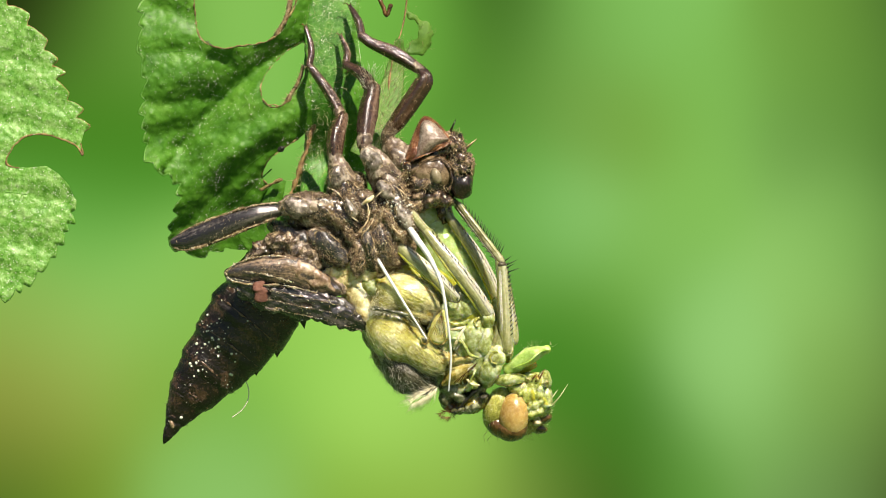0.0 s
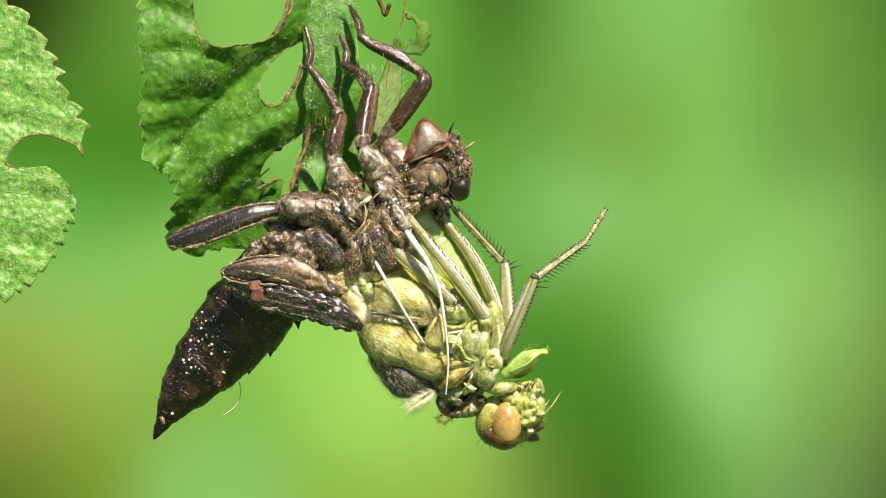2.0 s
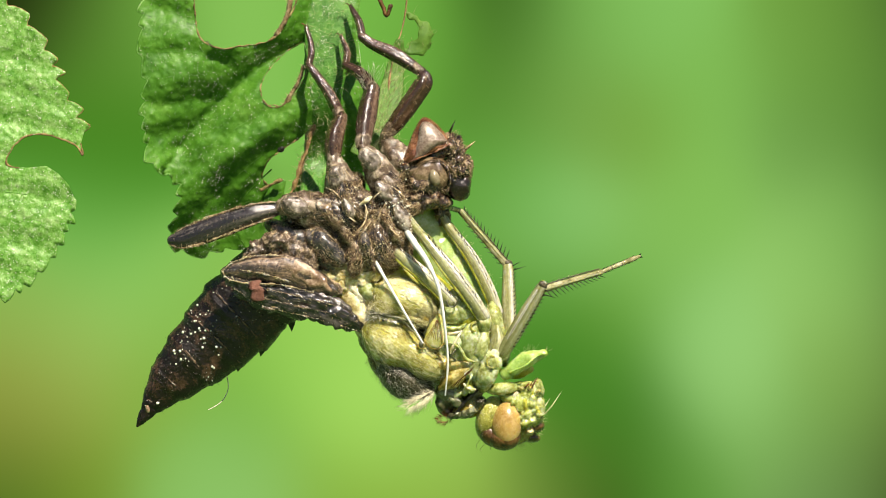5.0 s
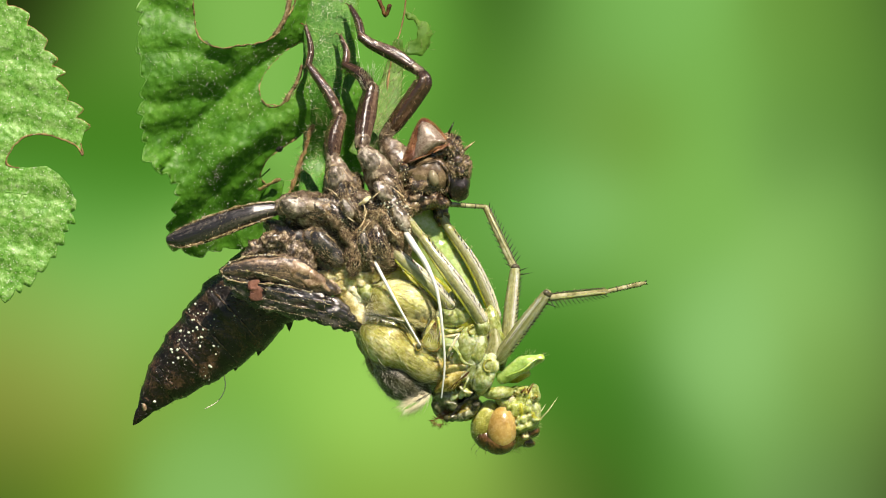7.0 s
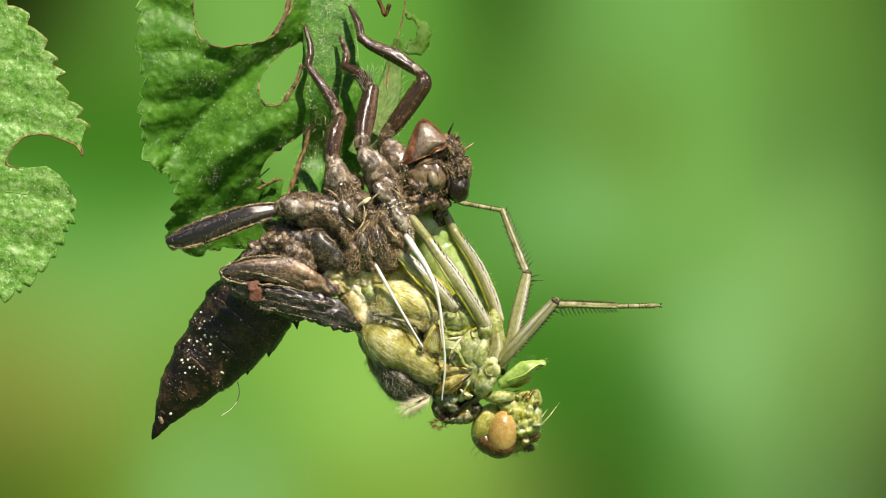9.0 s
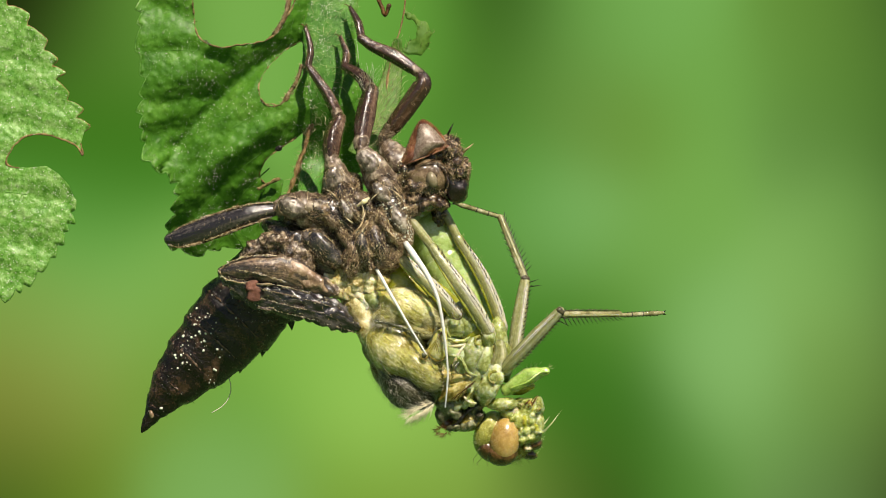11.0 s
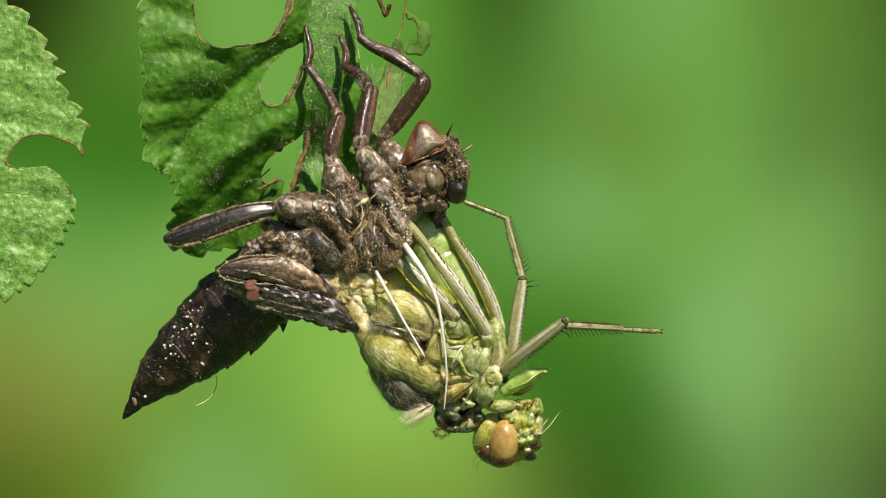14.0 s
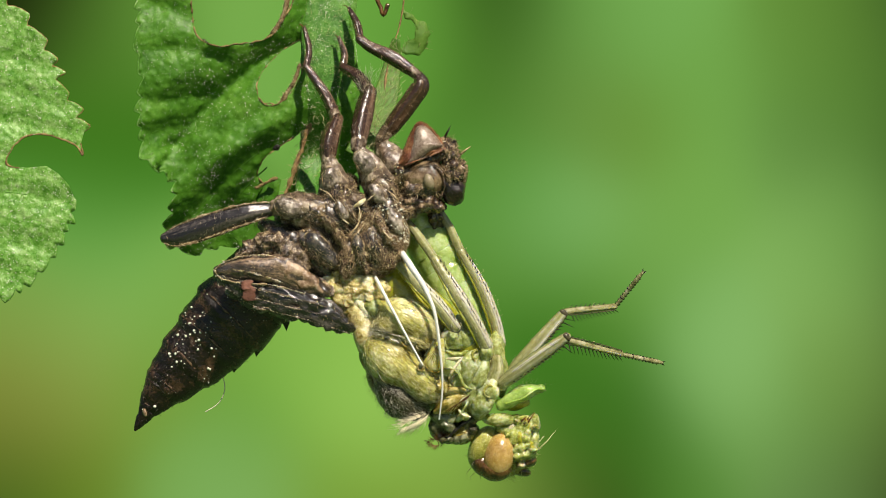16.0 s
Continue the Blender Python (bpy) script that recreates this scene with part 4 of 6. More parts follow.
        shape = lump(c, a, b, d, turn, rough=0.10, grain=1.7, seed=c.x, level=4)
        ob = part("dome", shape, m, t, "smooth glossy swelling of the shell")
        u, v = Vector((math.cos(radians(turn)), 0, math.sin(radians(turn)))), Vector((-math.sin(radians(turn)), 0, math.cos(radians(turn))))
        ring = [c + u * (a * 0.93 * math.cos(k)) + v * (b * 0.93 * math.sin(k)) + Vector((0, -d * 0.42, 0)) for k in np.linspace(0.4, 5.4, 12)]
        part("rim", cord(ring, 0.018, 6, 4, 0.05, c.z), BROWN_RIM, ob, "thin golden rim")
        part("bristles", combed(shape, 150 if m is DOME_DARK else 40, 0.4, 0.0055, tuple(u), 0.3, 0.03), GOLD, ob, "short golden bristles", "stuff")
        part("dirt", grains(shape, 46 if c.x > -3.0 else 20, 0.010, 0.07 if c.x > -3.0 else 0.04), POLLEN if c.x > -3.0 else IVORY, ob, "pale dirt grains", "stuff")
    part("crumb", tube([(at(-4.733, 2.7, -2.4), 0.08), (at(-4.467, 2.867, -2.5), 0.14), (at(-4.133, 3.1, -2.4), 0.10)], 8, 5, 0.1, 3), IVORY, t, "straw-coloured crumb")
    # hind hip and the dark shank under it
    limb("hip", [(at(-9.633, 2.3, -1.4), 0.4, 0.35), (at(-8.867, 2.567, -1.5), 0.667, 0.55), (at(-7.867, 2.433, -1.45), 1, 0.75), (at(-6.533, 1.9, -0.9), 1.133, 0.8)], HUSK_SKIN, t, "translucent grey hip joint", 0.09, 26, keel=0.12)
    limb("shank", [(at(-10.133, 1.433, -0.6), 0.333, 0.4), (at(-8.467, 0.533, -0.9), 1, 0.9), (at(-7.133, -0.467, -0.9), 1, 0.8), (at(-6.133, -1.3, -0.8), 0.6, 0.6)], HUSK_GLOSS, t, "", 0.10, 40)
    limb("hip", [(at(-5.667, 2.967, -0.7), 1.067, 0.7), (at(-5.933, 3.833, -1.0), 0.933, 0.7), (at(-6.133, 4.633, -1.0), 0.7, 0.55), (at(-6.333, 5.367, -0.8), 0.367, 0.4)], HUSK_SKIN, t, "grey translucent hip with golden rims", 0.09, 26, keel=0.12)
    limb("hip", [(at(-3.067, 3.567, -0.7), 1, 0.7), (at(-3.6, 4.433, -1.05), 0.9, 0.7), (at(-4.1, 5.233, -1.05), 0.7, 0.55), (at(-4.633, 6.067, -0.8), 0.367, 0.4)], HUSK_SKIN, t, "grey translucent hip with golden rims", 0.09, 26, keel=0.12)
    limb("hip", [(at(-1.633, 4.533, 0.6), 0.733, 0.8), (at(-2.633, 5.533, 0.8), 0.867, 0.8), (at(-3.267, 6.3, 1.0), 0.533, 0.5)], HUSK_SKIN, t, "", 0.08, 40)
    for c, way, w, d in ((at(-6.1, 4.5, -1.05), (0.2, 0, 1), 0.733, 0.66), (at(-6.267, 5.167, -0.85), (0.2, 0, 1), 0.5, 0.46), (at(-4.133, 5.1, -1.1), (-0.6, 0, 0.8), 0.733, 0.68),
                         (at(-4.567, 5.867, -0.9), (-0.6, 0, 0.8), 0.467, 0.46), (at(-9.467, 2.367, -1.4), (1, 0, 0.3), 0.5, 0.45), (at(-8.4, 2.6, -1.5), (1, 0, 0.1), 0.8, 0.72), (at(-5.95, 3.95, -1.0), (0.2, 0, 1), 0.93, 0.72), (at(-3.75, 4.6, -1.05), (-0.6, 0, 0.8), 0.88, 0.70), (at(-7.9, 2.5, -1.45), (1, 0, -0.3), 0.95, 0.77), (at(-2.9, 5.8, 0.85), (-0.6, 0, 0.8), 0.75, 0.75)):
        hoop(c, Vector(way), w, d, 0.015, BROWN_RIM, t)
    legs = [
        ("femur", [(at(-6.4, 5.1, -0.8), 0.433), (at(-6.333, 6.533, -0.4), 0.633), (at(-5.933, 7.833, 0.3), 0.433)]),
        ("tibia", [(at(-5.933, 7.7, 0.3), 0.4), (at(-6.733, 9.233, 1.2), 0.367), (at(-7.9, 10.833, 2.0), 0.233)]),
        ("tarsus", [(at(-7.9, 10.767, 2.0), 0.233), (at(-7.767, 11.833, 2.5), 0.217), (at(-8.1, 13.1, 3.0), 0.133)])]
    legs += [
        ("femur", [(at(-4.667, 6.1, -0.8), 0.467), (at(-4.467, 7.767, 0.0), 0.667), (at(-4.133, 9.5, 0.8), 0.533)]),
        ("tibia", [(at(-4.133, 9.367, 0.8), 0.5), (at(-4.8, 10.3, 1.5), 0.433), (at(-5.767, 10.9, 2.0), 0.267)]),
        ("tarsus", [(at(-5.767, 10.8, 2.0), 0.25), (at(-5.667, 11.633, 2.4), 0.233), (at(-6.033, 12.567, 2.9), 0.133)]),
        ("trochanter", [(at(-3.2, 6.1, 1.0), 0.5), (at(-3.267, 6.7, 0.95), 0.433), (at(-2.933, 7.3, 1.0), 0.467)]),
        ("femur", [(at(-3.1, 6.967, 1.05), 0.433), (at(-2.6, 7.633, 1.0), 0.567), (at(-1.6, 9.1, 1.0), 0.633), (at(-1.1, 9.967, 1.0), 0.6), (at(-1.267, 10.6, 1.1), 0.3)]),
        ("tibia", [(at(-1.233, 10.5, 1.1), 0.333), (at(-2.8, 11.5, 1.5), 0.467), (at(-4.133, 12.1, 1.8), 0.367), (at(-4.833, 12.567, 2.0), 0.3)]),
        ("tarsus", [(at(-4.767, 12.5, 2.0), 0.267), (at(-5, 13.433, 2.5), 0.267), (at(-5.5, 14.333, 3.0), 0.133)])]
    for name, stations in legs:
        stations = [(p, w * 0.87) for p, w in stations]
        ob = limb(name, stations, HUSK_SKIN if name == "trochanter" else HUSK_LEG, t, "", 0.02, {"tarsus": 16, "trochanter": 6, "tibia": 24}.get(name, 30), keel=0.1)
        if name in ("femur", "tibia"):
            (p, a), (q, b) = stations[0], stations[1]
            cuff = p.lerp(q, 0.2)
            part("cuff", tube([(p.lerp(q, 0.02), a * 1.04), (cuff, (a * 0.8 + b * 0.2) * 1.1), (p.lerp(q, 0.32), (a * 0.68 + b * 0.32) * 1.0)], 18, 5, 0.03, 3), HUSK_SKIN, ob, "pale translucent cuff at the joint")
        if name == "tarsus":
            tip = stations[-1][0]
            part("claw", join([hair(tip, tip + Vector((dx, 0.1, 0.12)), 0.05, (0, 0, 0.12)) for dx in (-0.45, 0.12)]), BROWN, ob)
    # the long hind femur with pale fringed edges
    far = limb("femur", [(at(-9.6, 2.3, -1.4), 0.367, 0.35), (at(-11.133, 1.967, -1.5), 0.633, 0.5), (at(-13.133, 1.233, -1.3), 0.733, 0.5), (at(-14.967, 0.567, -1.1), 0.667, 0.45), (at(-15.867, 0.367, -1.0), 0.333, 0.3)], HUSK_GREY, t, "dark flattened hind femur with golden fringed edges", 0.03, 60)
    for d in (-1, 1):
        edge = cord([at(-9.8, 2.3, -1.6) + Vector((0, 0, -d * 0.42)), at(-11.467, 1.867, -1.75) + Vector((0, 0, -d * 0.62)), at(-13.3, 1.2, -1.5) + Vector((0, 0, -d * 0.7)), at(-15.133, 0.533, -1.3) + Vector((0, 0, -d * 0.6)), at(-15.867, 0.3, -1.1) + Vector((0, 0, -d * 0.2))], 0.065, 8, 8, 0.10)
        part("fringe", join([edge, fur(edge, 200, 0.2, 0.007, (0, 0, -d * 0.6))]), BROWN_RIM, far, "golden bristled edge")
        part("dirt", grains(edge, 160, 0.012, 0.05), IVORY, far, "pale dirt grains", "stuff")
    # wing cases
    pad = tube([(at(-12.8, -1.5, -1.8), 0.2, 0.12), (at(-11.97, -1.33, -2.0), 0.52, 0.28), (at(-10.47, -1.2, -2.2), 0.74, 0.38), (at(-8.97, -1.3, -2.2), 0.86, 0.42), (at(-7.63, -1.83, -2.0), 0.72, 0.4), (at(-6.2, -2.43, -1.7), 0.35, 0.3)], 36, 12, 0.09, 1.3, 4, keel=0.05)
    ob = part("wing_case", pad, HUSK_PAD, t, "glossy grey wing case with golden rims")
    part("bristles", fur(pad, 90, 0.22, 0.008), GOLD, ob, "short golden bristles", "stuff")
    for line, w in (([at(-12.83, -1.37, -2.0), at(-12.13, -0.8, -2.2), at(-10.63, -0.43, -2.4), at(-9.13, -0.5, -2.4), at(-7.87, -1.1, -2.2)], 0.035), ([at(-12.83, -1.43, -2.0), at(-12.4, -1.9, -2.2), at(-11.13, -2.1, -2.5), at(-9.3, -2.17, -2.5), at(-7.47, -2.57, -2.3)], 0.04), ([at(-11.8, -1.3, -2.42), at(-10.47, -1.5, -2.62), at(-8.8, -1.97, -2.6)], 0.03)):
        shape = cord(line, w, 8, 10, 0.09, line[0].x)
        rim = part("rim", shape, BROWN_RIM, ob, "golden gritty rim")
        part("dirt", grains(shape, 150, 0.012, 0.045), IVORY, rim, "pale dirt grains", "stuff")
    part("membrane", tube([(at(-9.47, -0.7, -2.3), 0.1, 0.2), (at(-8.47, -1.2, -2.25), 0.5, 0.32), (at(-7.6, -1.75, -2.2), 0.55, 0.32), (at(-6.5, -2.35, -1.9), 0.25, 0.25)], 24, 8, 0.2, 1.5, 6), PEACH, ob, "pale peach base of the wing case")
    part("membrane", tube([(at(-11.47, -0.57, -1.7), 0.2, 0.3), (at(-10.2, 0.17, -1.6), 0.62, 0.45), (at(-8.8, 0.03, -1.6), 0.8, 0.5), (at(-7.47, -0.97, -1.6), 0.5, 0.4)], 30, 14, 0.34, 2.2, 3), CRUSTY, t, "crumpled dirt-crusted membrane")
    for i, row in enumerate((
            [(at(-12.467, -1.967, -1.9), 0.2, 0.2), (at(-10.467, -2.567, -2.0), 0.733, 0.35), (at(-7.8, -3.133, -2.0), 0.867, 0.4), (at(-5.8, -3.9, -1.8), 0.733, 0.4), (at(-4.533, -4.533, -1.5), 0.2, 0.2)],
            [(at(-11.967, -2.633, -1.4), 0.2, 0.2), (at(-10.133, -3.3, -1.6), 0.4, 0.35), (at(-7.467, -3.8, -1.6), 0.467, 0.4), (at(-4.8, -4.633, -1.4), 0.2, 0.25)])):
        pad = tube(row, 36, 14, 0.22, 1.9, 7 + i, keel=0.16)
        ob = part("wing_case", pad, HUSK_GREY, t, "dark ribbed lower wing case")
        part("dirt", grains(pad, 160, 0.010, 0.05), IVORY, ob, "pale dirt grains", "stuff")
        part("bristles", fur(pad, 60, 0.22, 0.01), GOLD, ob, "short golden bristles", "stuff")
    for a, b, c in ((at(-12.733, -1.7, -2.1), at(-10.467, -2.1, -2.45), at(-7.467, -2.5, -2.5)), (at(-11.067, -2.233, -2.4), at(-8.8, -2.7, -2.5), at(-6.133, -3.3, -2.3)), (at(-11.133, -2.767, -2.3), at(-8.8, -3.3, -2.4), at(-6.133, -3.833, -2.2)), (at(-12.133, -2.367, -2.1), at(-10.467, -3.367, -2.1), at(-7.467, -3.833, -2.1)), (at(-10.47, -3.47, -2.1), at(-7.47, -4.07, -2.2), at(-4.47, -4.9, -1.9))):
        rib = cord([a, b, c], 0.03, 8, 10, 0.14, a.x)
        ob = part("rib", rib, HUSK_PAD, t, "golden-dusted rib on the wing case")
        part("dirt", grains(rib, 150, 0.008, 0.034), IVORY, ob, "pale dirt grains", "stuff")
    part("flake", tube([(at(-10.933, -1.967, -2.6), 0.333, 0.06), (at(-10.8, -2.5, -2.7), 0.333, 0.06), (at(-10.733, -3.1, -2.6), 0.367, 0.06)], 16, 8, 0.22, 2.6), FLAKE, t, "torn rust-red flake")
    part("membrane", lump(at(-9.73, 0.43, -1.9), 0.75, 0.42, 0.4, 10, rough=0.25, grain=1.8, seed=5), CRUSTY, t, "crumpled pale membrane")
    part("membrane", lump(at(-10.467, -0.467, -1.1), 1, 0.6, 0.5, 15, rough=0.3, grain=1.6, seed=9), CRUSTY, t, "crumpled dark membrane")
    part("membrane", lump(at(-6.4, -2.133, -1.5), 0.8, 0.4, 0.4, -35, rough=0.2, grain=1.5, seed=3), CRUSTY, t, "brown torn edge at the split")
    part("membrane", lump(at(-4.8, -1.433, -0.2), 2.067, 0.567, 0.9, -4, rough=0.2, grain=1.5, seed=12), CRUSTY, t)
    tuft = lump(at(-4.233, 9.833, 0.4), 0.4, 0.6, 0.35, 15, level=3)
    part("hair_tuft", fur(tuft, 60, 0.8, 0.009, (0.0, -0.1, 1.2), spread=0.25), SILVER, t, "silvery hair tuft at the knee", "stuff")
    part("hair_tuft", fur(lump(at(-3.133, 7.2, 1.0), 0.667, 0.733, 0.4, 40, level=3), 90, 0.9, 0.008, (-0.6, -0.2, 0.3), spread=0.4), GOLD, t, "golden hairs", "stuff")
    # head
    skull = lump(at(-0.667, 4.1, 0), 1.667, 1.4, 1.7, 10, rough=0.22, grain=1.2, seed=2)
    head = part("head", skull, HUSK, t, "dirt-crusted brown head shell")
    part("dirt", grains(skull, 260, 0.012, 0.06), HUSK_EDGE, head, "pale dirt grains", "stuff")
    part("bristles", fur(skull, 260, 0.4, 0.012), GOLD, head, "golden bristles", "stuff")
    plate = [at(-2.367, 5.1, -0.9), at(-2.067, 5.967, -0.7), at(-1.667, 7.033, -0.6), at(-1.267, 7.733, -0.5), at(-0.867, 7.833, -0.5), at(-0.267, 7.433, -0.5), at(0.267, 6.833, -0.6), at(0.533, 6.367, -0.8), at(0.067, 5.967, -1.1), at(-0.8, 5.633, -1.2), at(-1.633, 5.233, -1.2)]
    part("lip_rim", shield(plate, at(-0.9, 6.433, -0.85), 0.8, 0.9, 14, 0.14, 3.0, 0.06), HUSK_RIM, head, "red-brown rim of the lip mask")
    inner = [at(-1.8, 5.1, -1.35), at(-1.47, 6.37, -1.35), at(-1.3, 7.37, -1.3), at(-1.0, 7.6, -1.25), at(-0.53, 7.43, -1.25), at(0.17, 6.7, -1.3), at(0.27, 6.4, -1.35), at(-0.47, 5.97, -1.4), at(-1.2, 5.43, -1.4)]
    part("lip_mask", shield(inner, at(-0.75, 6.5, -1.42), 0.5, 0.4, 14, 0.04, 7.0), HUSK_RED, head, "smooth grey-brown lower lip mask")
    part("lip_rim", cord([at(-2.267, 5.033, -1.5), at(-1.4, 5.4, -1.75), at(-0.467, 5.767, -1.75), at(0.533, 6.3, -1.4)], 0.06, 8, 6, 0.10), HUSK_RIM, head, "red-brown rim")
    part("cheek", lump(at(0, 5.767, -0.4), 1.133, 0.467, 0.9, 30, rough=0.2, grain=2, seed=21), HUSK, head)
    part("cheek", lump(at(-1.6, 4.7, -0.5), 0.867, 0.667, 0.9, 30, rough=0.15, grain=1.6, seed=22), GLASSY, head)
    edge = tube([(at(-2.267, 5.167, -1.0), 0.233, 0.4), (at(-2.067, 4.767, -1.0), 0.367, 0.5), (at(-2.267, 4.3, -0.8), 0.3, 0.4)], 14, 5, 0.12, 2)
    part("cheek", edge, HUSK, head)
    part("dirt", grains(edge, 80, 0.012, 0.06), IVORY, head, "pale dirt grains", "stuff")
    part("eye", lump(at(0.933, 3.9, -0.6), 0.8, 0.967, 0.9, 24, rough=0.14, grain=1.3, seed=1), EYE_DARK, head, "dark glossy empty eye shell")
    part("eye", lump(at(1.667, 4.7, -0.2), 0.233, 0.733, 0.6, -10, rough=0.05), GLASSY, head, "translucent rim of the eye")
    part("brow", lump(at(-0.6, 4.433, -0.9), 1.267, 1.133, 0.85, 10, rough=0.12, grain=1.4, seed=3), GLASSY, head, "translucent brown cheek dome")
    part("antenna_base", lump(at(-0.4, 4.3, -1.78), 0.5, 0.31, 0.3, -72, -0.15), HUSK_BULB, head, "translucent olive bulb")
    part("brow", cord([at(-1.533, 4.5, -1.5), at(-1.133, 5.1, -1.6), at(-0.333, 5.333, -1.65), at(0.367, 5.033, -1.6), at(0.733, 4.5, -1.5)], 0.035, 10, 6, 0.02), GLASSY, head, "translucent brow ridge")
    part("brow", cord([at(0.067, 5.167, -1.6), at(0.433, 4.7, -1.65), at(0.533, 4.033, -1.65), at(0.333, 3.367, -1.5)], 0.06, 10, 6, 0.05), HUSK, head)
    part("jaw", lump(at(-0.733, 3.033, -0.7), 1.4, 0.533, 1.0, -8, rough=0.3, grain=2, seed=7), HUSK, head)
    part("jaw", lump(at(0.067, 2.3, 0.6), 0.467, 0.867, 0.7, 15, rough=0.25, grain=2, seed=8), HUSK, head)
    crown = join([lump(at(0.7, 6.1, -0.7), 0.6, 0.9, 0.8, 30, rough=0.3, grain=2, seed=4), lump(at(1.1, 5.167, -0.9), 0.5, 0.867, 0.8, 22, rough=0.3, grain=2, seed=14), lump(at(0.733, 4.7, -1.2), 0.233, 0.733, 0.4, 20, rough=0.2, grain=2, seed=15)])
    part("crown", crown, HUSK, head)
    part("dirt", grains(crown, 160, 0.010, 0.06), HUSK_EDGE, head, "golden dirt grains", "stuff")
    part("bristles", fur(crown, 240, 0.4, 0.012, (0.6, 0, 0.3), spread=0.9), GOLD, head, "golden bristles", "stuff")
    part("debris", fibres(crown, 260, 0.32, 0.012), HUSK_EDGE, head, "golden dried fibres", "stuff")
    part("debris", fibres(skull, 260, 0.28, 0.011), HUSK_EDGE, head, "golden dried fibres", "stuff")
    part("horn", hair(at(0.467, 6.967, -0.8), at(0.8, 7.733, -0.9), 0.09), BLACK, head)
    part("horn", hair(at(1.267, 5.9, -0.8), at(2.033, 6.533, -1.0), 0.12), GOLD, head)
    # abdomen, hinged on the thorax
    hinge = Matrix.Translation(at(-10.133, -0.467, 1.6))
    spine = [(at(-9.567, -1.167, 1.2), 2.333), (at(-10.467, -2.967, 1.5), 2.633), (at(-11.633, -4.4, 1.8), 2.6), (at(-12.733, -5.9, 2.0), 2.3), (at(-13.933, -7.3, 2.1), 1.9), (at(-15.033, -8.8, 2.2), 1.333), (at(-15.85, -10.233, 2.3), 0.6), (at(-16.5, -11.55, 2.4), 0.05)]
    abdomen = None
    for i in range(len(spine) - 1):
        (p, a), (q, b) = spine[i], spine[i + 1]
        shape = tube([(p, a * 0.945, a * 0.60), (p.lerp(q, 0.5), (a + b) * 0.5 * 0.99, (a + b) * 0.31), (p.lerp(q, 0.95), (0.05 * a + 0.95 * b) * 1.035, b * 0.66)], 40, 9, 0.07, 1.8, i * 4.0)
        if abdomen is None:
            abdomen = part("abdomen", shape, HUSK_BACK, t, "dark brown segmented abdomen shell", joint=hinge)
        else:
            ob = part("segment", shape, HUSK_BACK, abdomen)
        if 0 < i < 6:
            part("speck", grains(shape, (60, 210, 180, 50, 6)[i - 1], 0.012, 0.10, least=0.75, heaps=0.12), POLLEN, abdomen, "white specks", "stuff")
            part("bristles", fur(shape, 40, 0.2, 0.010), HUSK_PAD, abdomen, "short brown bristles", "stuff")
        if 0 < i < 6:
            band, w = [], (q - p).normalized().cross(Vector((0, 1, 0)))
            for k in range(9):
                u = radians(-80 + 20 * k)
                band.append(p.lerp(q, 0.93 - 0.10 * math.cos(u)) + w * (b * 1.02 * math.sin(u)) + Vector((0, -b * 0.66 * math.cos(u), 0)))
            part("band", cord(band, 0.035, 8, 7, 0.12, i), HUSK_LEG, abdomen, "paler brown band between segments")
        if i <= 2:
            side = (q - p).normalized().cross(Vector((0, 1, 0)))
            if side.x < 0:
                side = -side
            root = p.lerp(q, 0.9) + side * b * 0.98
            part("spine", hair(root - side * 0.3, root + side * (0.3 - 0.1 * i) + (q - p).normalized() * (0.75 - 0.15 * i), 0.34), HUSK_BACK, abdomen, "small side spine")
    part("tip_spot", lump(at(-16.0, -10.35, 1.45), 0.15, 0.26, 0.15, 20, rough=0.05, level=3), PEACH, abdomen, "peach-coloured spot")
    part("silk", cord([at(-11.8, -7.367, 2), at(-11.467, -8.3, 2), at(-11.533, -8.967, 2), at(-11.867, -9.5, 2), at(-12.433, -9.933, 2)], 0.028, 6, 6), SILVER, abdomen, "single loose silk thread")
    return t, abdomen


skin, abdomen = empty_skin()


